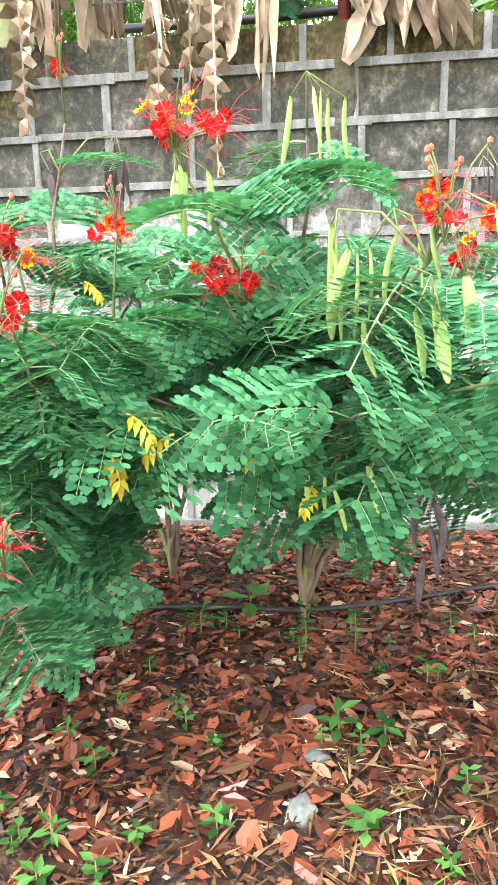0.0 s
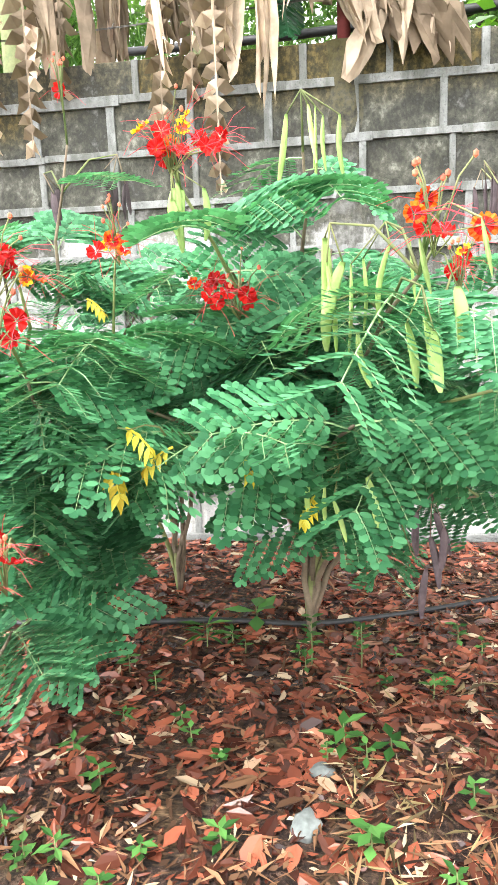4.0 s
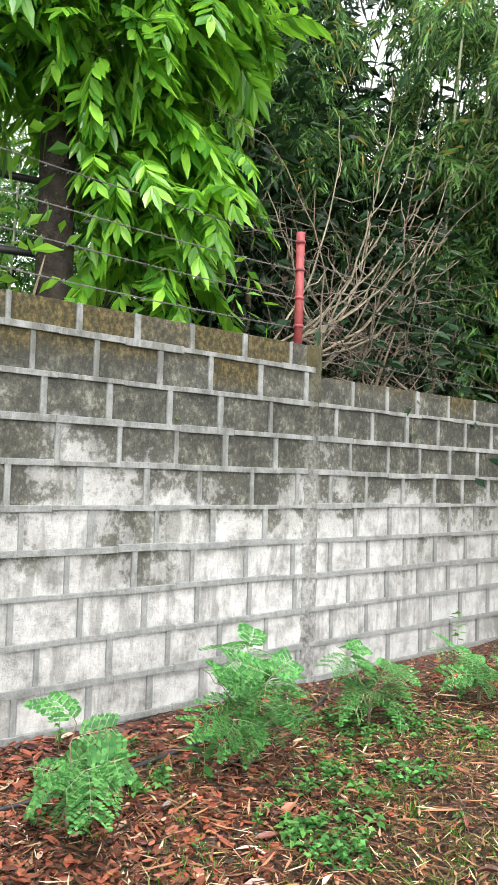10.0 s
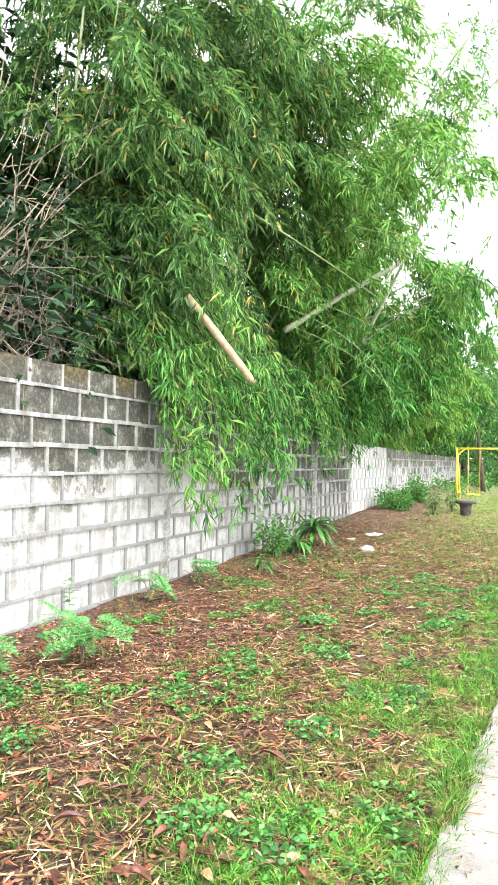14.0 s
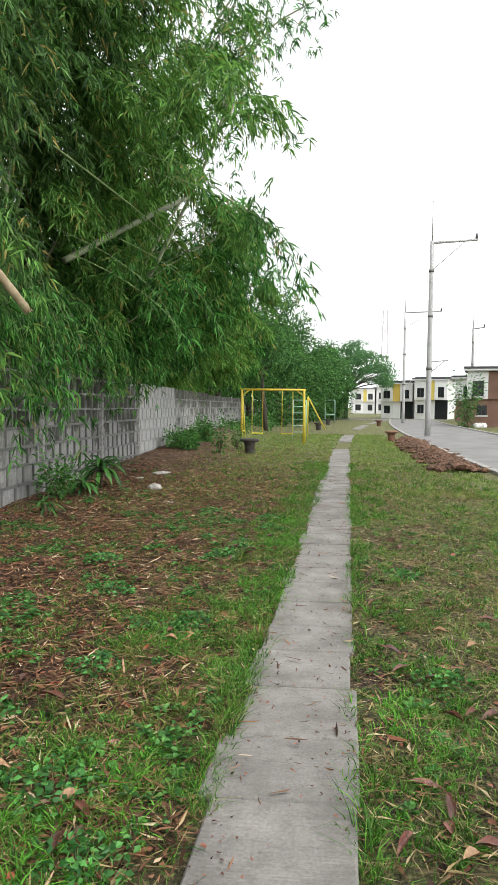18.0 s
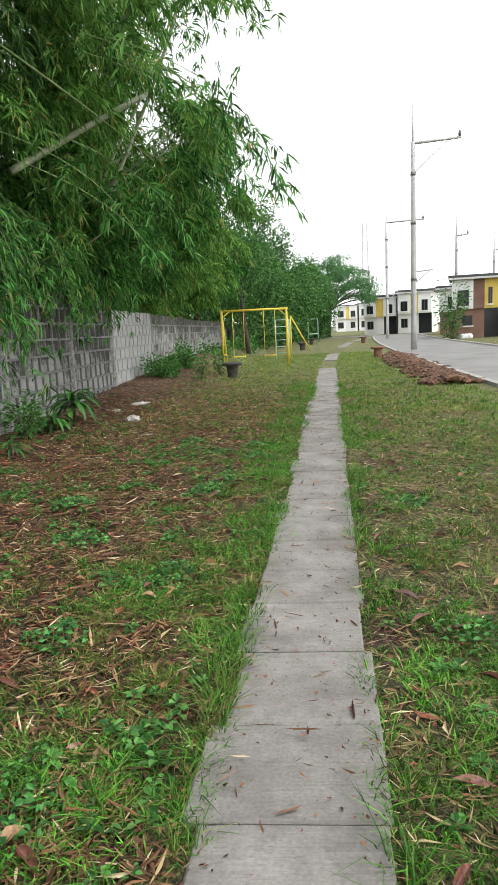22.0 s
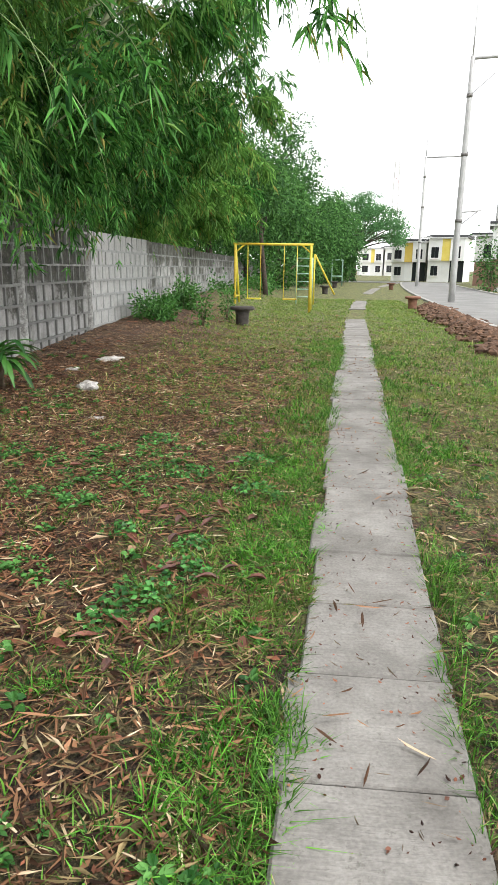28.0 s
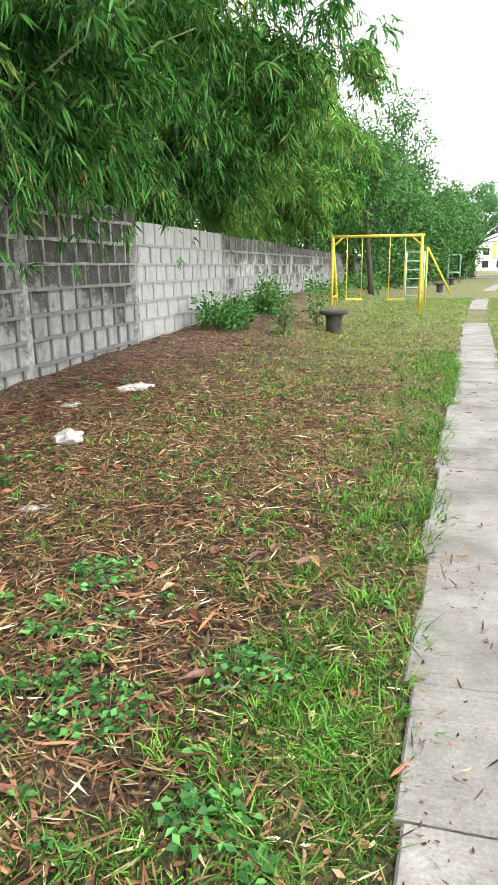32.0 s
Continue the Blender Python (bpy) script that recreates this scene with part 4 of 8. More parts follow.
def spreading_tree(at, height, radius, seed):
    """Short trunk, limbs that fan out, and an open dome of flat leaf clumps."""
    rng = np.random.default_rng(seed)
    t = thing("spreading_tree", "wide umbrella-shaped tree with an open spreading crown", "tree", pose(*at))
    fork = np.array((0.1, 0.0, height * 0.34))
    put("trunk", tube_mesh("trunk", [(0, 0, -0.1), (0.12, 0.05, height * 0.18), fork], (0.34, 0.26, 0.24), 12), BARK_DARK, t)
    centres = []
    for k in range(40):
        a, up = k * 2.4, math.asin(min(1.0, 0.06 + 0.94 * (k + 0.5) / 40))
        end = np.array((radius * math.cos(up) * math.cos(a), radius * math.cos(up) * math.sin(a), height * 0.42 + height * 0.54 * math.sin(up))) * rng.uniform(0.9, 1.05)
        bend = fork * 0.5 + end * 0.5 + (0, 0, height * 0.10)
        q = np.array([(1 - u) ** 2 * fork + 2 * u * (1 - u) * bend + u * u * end for u in np.linspace(0, 1, 8)])
        put("limb", tube_mesh("limb", q, np.linspace(0.10, 0.025, 8), 6), BARK_DARK, t)
        centres += [end, end + rng.normal(0, 0.55, 3) * (1, 1, 0.5), end + rng.normal(0, 0.7, 3) * (1, 1, 0.5), q[6] + rng.normal(0, 0.4, 3), end + rng.normal(0, 0.8, 3) * (1, 1, 0.4)]
    c = np.array(centres)
    off = np.clip(rng.normal(0, 0.6, (len(c), 115, 3)), -1.3, 1.3) * (0.62, 0.62, 0.26)
    p = (c[:, None] + off).reshape(-1, 3)
    d = unit(off.reshape(-1, 3)) + rng.normal(0, 0.6, (len(p), 3))
    v, f = blades(p, d, 0.25 * rng.uniform(0.7, 1.2, len(p)), 0.10 * rng.uniform(0.7, 1.2, len(p)), rng, 0.15, 0.1)
    tagged(put("crown", mesh_of("crown", v, f), DOME_LEAF, t, "open domed leafy crown"), kind="stuff")


DOME_LEAF = leafy("dome_leaf", (0.026, 0.085, 0.034), (0.17, 0.37, 0.15), 0.6, 0.3, spec=0.14)
spreading_tree((7.6, 80.5, 0), 8.8, 4.9, 45)
for k, (x, y, h) in enumerate(((1.6, 45.0, 2.2), (2.8, 55.0, 2.4), (4.2, 65.0, 2.6), (6.0, 73.0, 2.2))):
    FAR_BUSHES.append((x, y, h, 660 + k))


# ---- swing set ----
def bar(parent, name, a, b, r, material, sides=10):
    return put(name, tube_mesh(name, [a, (np.array(a) + np.array(b)) / 2, b], r, sides), material, parent)


def make_swing():
    y, x0, x1, top = 24.9, 1.33, 3.55, 1.92
    s = thing("swing_set", "yellow painted steel swing frame with two swings", "swing", pose(0, y, 0))
    bar(s, "top_bar", (x0 - 0.06, 0, top), (x1 + 0.06, 0, top), 0.035, YELLOW)
    for x, d in ((x0, 1), (x1, -1)):
        bar(s, "leg", (x, -0.02, -0.1), (x, 0, top), 0.038, YELLOW)
        bar(s, "leg", (x + 0.04, 0.95, -0.1), (x, 0.0, top), 0.034, YELLOW)
        bar(s, "cross_bar", (x, 0.02, 0.42), (x + 0.03, 0.74, 0.42), 0.024, YELLOW)
        bar(s, "brace", (x, 0, top - 0.24), (x + 0.26 * d, 0, top - 0.02), 0.022, YELLOW)
    for cx in (x0 + 0.56, x0 + 1.63):
        for dx in (-0.19, 0.19):
            bar(s, "hanger", (cx + dx, 0, top), (cx + dx, 0.02, 0.36), 0.012, YELLOW, 6)
        put("swing_seat", mesh_of("swing_seat", *box_of((cx - 0.21, -0.09, 0.34), (cx + 0.21, 0.11, 0.38), 0.008)), YELLOW, s, "yellow seat board")


make_swing()


def make_slide():
    y = 29.5
    s = thing("slide_ladder", "pale green steel climbing ladder with yellow slide rail", "playground ladder", pose(3.3, y, 0))
    for x in (-0.28, 0.28):
        bar(s, "upright", (x, 0, -0.05), (x, 0, 1.62), 0.026, GREEN_PAINT)
    for z in np.linspace(0.25, 1.6, 6):
        bar(s, "rung", (-0.28, 0, z), (0.28, 0, z), 0.018, GREEN_PAINT, 8)
    for dy in (0.0, 0.5):
        bar(s, "slide_rail", (0.35, dy, 1.75), (1.1, dy, 0.35), 0.03, YELLOW)
    bar(s, "slide_post", (0.35, 0, -0.05), (0.35, 0, 1.75), 0.028, YELLOW)


make_slide()


def make_sign_frame():
    s = thing("sign_frame", "small green painted steel notice frame", "notice frame", pose(5.3, 58, 0))
    for x in (-0.4, 0.4):
        bar(s, "post", (x, 0, -0.05), (x, 0, 1.9), 0.05, GREEN_PAINT)
    for z in (0.7, 1.9):
        bar(s, "rail", (-0.4, 0, z), (0.4, 0, z), 0.05, GREEN_PAINT)


make_sign_frame()


# ---- stools ----
def make_stool(x, y, brown, s=1.0):
    st = thing("stool", "brown round concrete garden seat on the grass" if brown else "dark round concrete garden seat on the grass", "stool", pose(x, y, float(ground_height(x, y)) - 0.02), "round seats along the footpath")
    mat = STOOL_BROWN if brown else STOOL
    put("pedestal", tube_mesh("pedestal", [(0, 0, 0), (0, 0, 0.1 * s), (0, 0, 0.24 * s), (0, 0, 0.36 * s)], np.array((0.15, 0.14, 0.145, 0.17)) * s, 14), mat, st)
    put("seat", tube_mesh("seat", [(0, 0, 0.36 * s), (0, 0, 0.375 * s), (0, 0, 0.43 * s), (0, 0, 0.445 * s)], np.array((0.22, 0.27, 0.27, 0.24)) * s, 18), STOOL if not brown else STOOL_BROWN, st, "round slab seat")


for x, y, brown in ((2.12, 19.6, False), (4.2, 40.0, False), (5.0, 52.0, False), (6.95, 27.7, True), (8.6, 50.0, True)):
    make_stool(x, y, brown)


# ---- utility poles ----
def utility_pole(x, y, h, arm, group="steel poles along the road", low_arm=True):
    p = thing("utility_pole", "tall grey steel utility pole with a cross arm", "utility pole", pose(x, y, 0), group)
    hs = np.linspace(-0.3, h, 8)
    put("shaft", tube_mesh("shaft", [(0, 0, z) for z in hs], np.linspace(0.14, 0.085, 8), 12), POLE, p)
    put("spike", tube_mesh("spike", [(0, 0, h), (0.01, 0, h + 1.9)], (0.03, 0.012), 6), POLE, p, "thin mast top")
    bar(p, "cross_arm", (-0.05, 0, h - 0.08), (arm, 0, h + 0.06), 0.055, POLE)
    bar(p, "stay", (0.05, 0, h - 1.3), (arm * 0.75, 0, h + 0.02), 0.014, POLE, 6)
    put("insulator", tube_mesh("insulator", [(arm - 0.05, 0, h + 0.06), (arm - 0.05, 0, h + 0.2), (arm - 0.05, 0, h + 0.35)], (0.05, 0.07, 0.025), 8), ROOF, p)
    for z in (0.35, 0.62, 0.85):
        put("band", tube_mesh("band", [(0, 0, h * z - 0.06), (0, 0, h * z + 0.06)], 0.15 - 0.05 * z + 0.008, 12), WIRE, p)
    if low_arm:
        bar(p, "bracket", (0, 0, h * 0.385), (0.85, 0, h * 0.395), 0.03, POLE, 6)
        bar(p, "bracket_brace", (0.05, 0, h * 0.33), (0.7, 0, h * 0.39), 0.02, POLE, 6)
    return p


utility_pole(9.22, 33.0, 9.0, 2.05)
utility_pole(11.5, 59.0, 9.4, 3.0)
utility_pole(17.8, 62.0, 8.4, 1.0, "steel poles along the road")
utility_pole(25.5, 78.0, 8.6, 1.0, "steel poles along the road")
utility_pole(16.6, 44.0, 5.2, 0.5, "steel poles along the road", False)


# ---- houses ----
def panel(parent, name, a, b, y0, y1, z0, z1, out, material, thick=0.1, label=""):
    """A wall piece on the facade line a-b, from y0 to y1 along it, out metres proud."""
    a, b = np.array(a, float), np.array(b, float)
    d = (b - a) / np.linalg.norm(b - a)
    nrm = np.array((d[1], -d[0]))
    c = [a + d * y0 + nrm * out, a + d * y1 + nrm * out, a + d * y1 + nrm * (out - thick), a + d * y0 + nrm * (out - thick)]
    v = [(*p, z) for z in (z0, z1) for p in c]
    f = np.array([(0, 3, 2, 1), (4, 5, 6, 7), (0, 1, 5, 4), (1, 2, 6, 5), (2, 3, 7, 6), (3, 0, 4, 7)])
    return put(name, mesh_of(name, v, [f]), material, parent, label)


def facade_window(house, a, b, y0, y1, z0, z1, out):
    w = panel(house, "window", a, b, y0, y1, z0, z1, out + 0.02, PANE_AND_OPENING, 0.05)
    panel(w, "sill", a, b, y0 - 0.08, y1 + 0.08, z0 - 0.1, z0, out + 0.14, WHITE_WALL, 0.18)
    panel(w, "frame", a, b, (y0 + y1) / 2 - 0.02, (y0 + y1) / 2 + 0.02, z0, z1, out + 0.04, ROOF, 0.04)
    return w


def house(label, a, b, deep, height, bays, group):
    """A two-storey row house. bays: (start, end, upper material, lower material, proud, windows)."""
    h = thing("house", label, "house", None, group)
    a, b = np.array(a, float), np.array(b, float)
    L = np.linalg.norm(b - a)
    panel(h, "wall", a, b, 0, L, -0.3, height, 0, WHITE_WALL, deep)
    panel(h, "roof", a, b, -0.25, L + 0.25, height, height + 0.16, 0.7, ROOF, deep + 0.9, "dark flat roof edge")
    panel(h, "fascia", a, b, -0.25, L + 0.25, height - 0.14, height - 0.002, 0.68, WHITE_WALL, 0.08, "white fascia board")
    for y0, y1, up, low, proud, wins in bays:
        panel(h, "upper_wall", a, b, y0, y1, height * 0.48, height - 0.16, proud, up, proud + 0.05)
        panel(h, "lower_wall", a, b, y0, y1, -0.2, height * 0.48 - 0.004, 0.03, low, 0.06)
        for u0, u1, z0, z1 in wins:
            facade_window(h, a, b, y0 + u0, y0 + u1, z0 * height, z1 * height, proud if z0 > 0.45 else 0.03)
    return h


# Lower bays in dark glass are flat sheets standing in for shaded openings.
house("white, brown and yellow two-storey row house beside the road", (15.1, 51.6), (19.3, 50.6), 6, 4.2,
      [(0, 1.45, WHITE_WALL, BROWN_WALL, 0.3, [(0.38, 1.15, 0.53, 0.79), (0.7, 1.4, 0.2, 0.37)]), (1.45, 2.2, BROWN_WALL, BROWN_WALL, 0.22, []),
       (2.2, 3.85, YELLOW_WALL, PANE_AND_OPENING, 0.25, [(0.25, 0.52, 0.55, 0.82), (1.1, 1.37, 0.55, 0.82)]), (3.85, 4.42, BROWN_WALL, PANE_AND_OPENING, 0.22, [])], "row houses beyond the road")
barred = house("white two-storey house with barred window and green awning", (19.5, 50.3), (26.0, 48.3), 7, 4.7,
               [(0, 3.4, WHITE_WALL, KERB, 0.1, [(0.9, 2.0, 0.6, 0.84)]), (3.4, 6.8, WHITE_WALL, WHITE_WALL, 0.2, [(1.0, 2.4, 0.6, 0.84), (1.0, 2.4, 0.15, 0.38)])], "row houses beyond the road")
panel(barred, "awning", (19.5, 50.3), (26.0, 48.3), 0.1, 3.3, 2.0, 2.12, 1.3, AWNING, 1.25, "green sheet awning")
for k in range(7):
    panel(barred, "window_bar", (19.5, 50.3), (26.0, 48.3), 0.95 + 0.165 * k, 0.985 + 0.165 * k, 2.82, 3.95, 0.2, ROOF, 0.03)
house("narrow white two-storey house beside the brown one", (17.6, 67.6), (19.7, 66.4), 6, 4.3,
      [(0, 2.4, WHITE_WALL, BROWN_WALL, 0.25, [(0.8, 1.7, 0.55, 0.8)])], "row houses beyond the road")
for a, b, h, tall in (((12.4, 86.5), (16.1, 85.3), 4.4, 0.56), ((16.2, 84.5), (19.9, 83.3), 4.8, 0.54)):
    row = house("white and yellow two-storey row house under a sloping roof", a, b, 7, h,
                [(0, 1.5, WHITE_WALL, WHITE_WALL, 0.4, [(0.35, 1.15, tall, 0.78), (0.35, 1.1, 0.14, 0.36)]), (1.5, 2.4, YELLOW_WALL, WHITE_WALL, 0.4, []),
                 (2.4, 3.9, WHITE_WALL, PANE_AND_OPENING, 0.5, [(0.4, 1.1, tall, 0.8)])], "row houses beyond the road")
    panel(row, "roof_ridge", a, b, -0.2, 4.2, h + 0.17, h + 0.34, -1.2, ROOF, 5.0, "raised back slope of the roof")
for k, x in enumerate((12.6, 17.6, 22.6, 27.6)):
    house("white two-storey row house at the end of the road", (x, 150.0), (x + 4.7, 150.0), 8, 5.4 + 0.3 * (k % 2),
          [(0, 2.2, WHITE_WALL, WHITE_WALL, 0.4, [(0.5, 1.7, 0.56, 0.8), (0.5, 1.7, 0.12, 0.36)]), (2.2, 2.9, KERB if k % 2 else YELLOW_WALL, WHITE_WALL, 0.4, []),
           (2.9, 4.6, WHITE_WALL, WHITE_WALL, 0.6, [(0.3, 1.3, 0.56, 0.8), (0.3, 1.3, 0.12, 0.36)])], "row houses beyond the road")


def make_tower():
    t = thing("lattice_tower", "red and white lattice telecom tower in the distance", "tower", pose(30.5, 260, 0))
    h = 38.0
    w = lambda z: 1.6 * (1 - 0.55 * z / h)
    for sx, sy in ((-1, -1), (1, -1), (1, 1), (-1, 1)):
        put("leg", tube_mesh("leg", [(sx * w(z), sy * w(z), z) for z in (0, h / 2, h)], 0.07, 6), KERB, t)
    zs = np.linspace(6, h, 15)
    for k, (z0, z1) in enumerate(zip(zs[:-1], zs[1:])):
        for sy in (-1, 1):
            for sx in (-1, 1):
                bar(t, "brace", (-sx * w(z0), sy * w(z0), z0), (sx * w(z1), sy * w(z1), z1), 0.045, RED_IRON if (k // 2) % 2 else WHITE_WALL, 5)


make_tower()


# ---- low-hanging sprays in front of the wall ----
def hanging_spray(x, y, z, drop, seed, n=46, back=0.75, material=BAMBOO_LEAF):
    rng = np.random.default_rng(seed)
    t = thing("bamboo_branch", "leafy bamboo branch hanging down in front of the wall", "bamboo branch", pose(x, y, z), "bamboo branches hanging over the wall")
    s = np.linspace(0, 1, 12)
    line = np.stack([-back * (1 - s) ** 2 + 0.12 * s, 0.25 * s * rng.uniform(-1, 1), (0.45 + 0.5 * back) * (1 - s) - drop * s ** 2], 1)
    line[:, 2] -= line[-1, 2] + drop
    put("twig", tube_mesh("twig", line, np.linspace(0.0045, 0.0015, 12), 5), CULM, t)
    k = max(4, n // 5)
    u = 1 - rng.uniform(0, 0.9, k)
    p = np.stack([np.interp(u, s, line[:, c]) for c in range(3)], 1) + rng.normal(0, 0.055, (k, 3))
    v, f = fans(p, rng.normal(0, 0.5, (k, 3)) + (0.25, 0, -0.9), rng, 5, (0.17, 0.024), 0.85, 0.2)
    tagged(put("foliage", mesh_of("foliage", v, f), material, t), kind="stuff")


rng_h = np.random.default_rng(55)
for k in range(78):
    y_h = 6.8 + 9.2 * rng_h.random() ** 1.5
    hanging_spray(0.2 + rng_h.uniform(0, 0.5), y_h, 2.35, rng_h.uniform(0.15, 1.35) if k % 3 else rng_h.uniform(0.1, 0.5), 800 + k, 64, material=BAMBOO_LIT if k % 4 == 0 else BAMBOO_LEAF)

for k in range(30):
    hanging_spray(0.3 + rng_h.uniform(0, 0.45), rng_h.uniform(7.3, 9.4) if k % 3 else rng_h.uniform(6.8, 7.4), 2.3 if k % 3 else 2.2, rng_h.uniform(0.7, 1.65), 1000 + k, 95, material=BAMBOO_LIT if k % 3 == 0 else BAMBOO_LEAF)
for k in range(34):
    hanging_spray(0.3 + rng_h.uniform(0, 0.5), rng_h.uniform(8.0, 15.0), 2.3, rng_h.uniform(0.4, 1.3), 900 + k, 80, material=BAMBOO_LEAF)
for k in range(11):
    hanging_spray(0.3 + rng_h.uniform(-0.1, 0.4), 7.5 + rng_h.uniform(-0.1, 0.6), rng_h.uniform(2.9, 3.7), rng_h.uniform(0.3, 0.8), 560 + k, 70, material=BAMBOO_LIT if k % 2 else BAMBOO_SHADED)
for k, (x, y, z) in enumerate(((3.21, 9.5, 2.87), (3.44, 9.5, 2.83), (3.63, 9.5, 2.73), (3.34, 9.0, 2.86), (3.7, 9.0, 2.66), (3.86, 9.0, 2.51), (3.59, 9.0, 2.81), (3.27, 12.0, 7.21), (3.89, 12.0, 7.43), (3.18, 12.0, 6.7), (3.39, 12.0, 5.46))):
    hanging_spray(x, y, z + 0.25, 0.35, 580 + k, 60, 1.6)
# airy background thicket added to fill open sky, built from bamboo clumps
for k, (y_c, h_c, n_c) in enumerate(((-4.5, 9.5, 1500), (-1.0, 9.5, 1300), (2.4, 9.5, 1300), (5.2, 10.0, 1800))):
    bamboo_clump(y_c, 700 + k, h_c, 0.6, 9, n_c, 2.8, 0.2, LIGHT_LEAF if k < 3 else BAMBOO_LEAF, depth=(-9.0, -5.0), leaves=18, leaf=(0.16, 0.024))

for k, (x, y, z) in enumerate(((2.45, 8.3, 1.78), (2.37, 8.0, 1.99), (2.71, 8.6, 2.1))):
    hanging_spray(x, y, z + 0.12, 0.25, 640 + k, 34, 1.3)
for k, (x, y, z) in enumerate(((0.62, 6.93, 3.42), (0.72, 7.02, 3.30), (1.12, 7.30, 2.62), (1.2, 7.42, 2.55), (0.95, 7.2, 2.75))):
    hanging_spray(x, y, z, 0.32, 660 + k, 40, 0.8, BAMBOO_LIT)
for pts, r in (([(-0.9, 13.2, 0.0), (0.2, 13.8, 2.9), (1.0, 14.0, 4.5), (1.74, 14.0, 5.97), (2.41, 14.0, 7.8), (3.0, 14.1, 8.6), (3.7, 14.2, 9.0)], 0.045),
               ([(-1.2, 14.4, 0.0), (-0.2, 14.2, 3.2), (0.8, 14.0, 5.69), (1.43, 14.0, 7.55), (1.99, 14.0, 8.75), (2.8, 14.0, 9.8)], 0.05),
               ([(-1.4, 10.2, 0.0), (-0.5, 9.9, 3.4), (0.0, 9.6, 5.2), (0.4, 9.4, 6.9), (1.2, 9.2, 8.6)], 0.05),
               ([(-0.6, 12.9, 0.0), (0.3, 13.3, 4.2), (1.16, 13.5, 6.28), (2.13, 13.5, 8.31), (2.91, 13.5, 9.67)], 0.032),
               ([(-0.9, 12.6, 0.0), (0.2, 12.8, 3.9), (0.77, 13.0, 6.49), (1.08, 13.0, 8.18), (1.31, 13.0, 9.46)], 0.04),
               ([(-1.2, 13.6, 0.0), (0.5, 13.8, 3.9), (1.67, 14.0, 5.96), (2.23, 14.0, 7.52), (2.63, 14.0, 8.64)], 0.028),
               ([(-1.6, 10.9, 0.0), (-0.8, 10.6, 4.2), (-0.1, 10.5, 6.37), (0.29, 10.5, 7.27), (0.74, 10.5, 8.07), (1.4, 10.5, 8.9)], 0.052),
               ([(-1.3, 8.4, 0.0), (-0.4, 8.2, 3.0), (0.1, 8.3, 5.06), (0.3, 8.7, 6.8), (0.9, 9.0, 8.4)], 0.045)):
    p_ = np.array(pts)
    u_ = np.linspace(0, len(p_) - 1, 24)
    line_ = np.stack([np.interp(u_, np.arange(len(p_)), p_[:, c]) for c in range(3)], 1)
    line_[1:-1] = (line_[:-2] + 2 * line_[1:-1] + line_[2:]) / 4
    lone = thing("bamboo_culm", "long grey-green bamboo culm arching over the path", "bamboo culm", pose(0, 0, 0), "long arching culms")
    put("culm", tube_mesh("culm", line_, np.linspace(r, r * 0.3, 24), 8), CULM_GREY, lone)
    rng_c = np.random.default_rng(int(r * 1e4 + p_[0, 1] * 10))
    at_ = line_[rng_c.integers(12, 24, 60)] + rng_c.normal(0, 0.25, (60, 3))
    out_ = rng_c.normal(0, 1, (60, 3)) * (1, 1, 0.3)
    tagged(put("foliage", mesh_of("foliage", *sprays(at_, out_, rng_c, 14, 0.5, (0.17, 0.022))), BAMBOO_LEAF, lone), kind="stuff")

bamboo_clump(5.5, 721, 10.0, 0.4, 9, 2000, 0.9, 0.5, BAMBOO_SHADED, depth=(-4.6, -2.6), leaves=18, leaf=(0.17, 0.025))
bamboo_clump(6.5, 720, 10.5, 0.4, 12, 1900, 1.2, 0.15, BAMBOO_DEEP_SHADE, depth=(-5.5, -2.6), leaves=16, leaf=(0.20, 0.03))


# ---- greenery behind the first stretch of wall ----
def pinnate(rng, pairs=7, length=0.34, leaf=(0.13, 0.04), droop=0.5):
    """A feather-shaped leaf of pointed leaflets along a drooping rachis, from the origin along +x."""
    s = np.linspace(0, 1, 9)
    line = np.stack([length * s * (1 - 0.25 * droop * s), 0 * s, -length * droop * s ** 2], 1)
    base, along = [], []
    for k in range(pairs):
        u = 0.2 + 0.8 * k / (pairs - 1)
        p = np.array([np.interp(u, s, line[:, c]) for c in range(3)])
        for side in (-1, 1):
            base.append(p)
            along.append((0.55, side * 0.8, -0.55 - droop * u + rng.uniform(-0.2, 0.2)))
    base.append(line[-1])
    along.append((0.5, 0, -1.0))
    n = len(base)
    base, along = np.array(base), np.array(along)
    # six-cornered leaflets, broad in the middle
    a = unit(along)
    side = unit(np.cross(a, np.array((0.3, 0, 1.0)) + rng.normal(0, 0.25, (n, 3))))
    up = np.cross(side, a)
    L, W = leaf[0] * rng.uniform(0.75, 1.15, (n, 1)), leaf[1] * rng.uniform(0.8, 1.15, (n, 1))
    q = [base, base + a * L * 0.3 + side * W * 0.42, base + a * L * 0.65 + side * W * 0.42, base + a * L - (0, 0, 0.012), base + a * L * 0.65 - side * W * 0.42, base + a * L * 0.3 - side * W * 0.42,
         base + a * L * 0.3 - up * W * 0.1, base + a * L * 0.65 - up * W * 0.12]
    v = np.stack(q, 1).reshape(-1, 3)
    o = (np.arange(n) * 8)[:, None]
    quads = np.concatenate([o + np.array(r)[None] for r in ((6, 7, 2, 1), (6, 5, 4, 7))])
    tris = np.concatenate([o + np.array(r)[None] for r in ((0, 6, 1), (0, 5, 6), (7, 3, 2), (7, 4, 3))])
    return joined([tube(line, np.linspace(0.0035, 0.0015, 9), 4), (v, [quads, tris])])


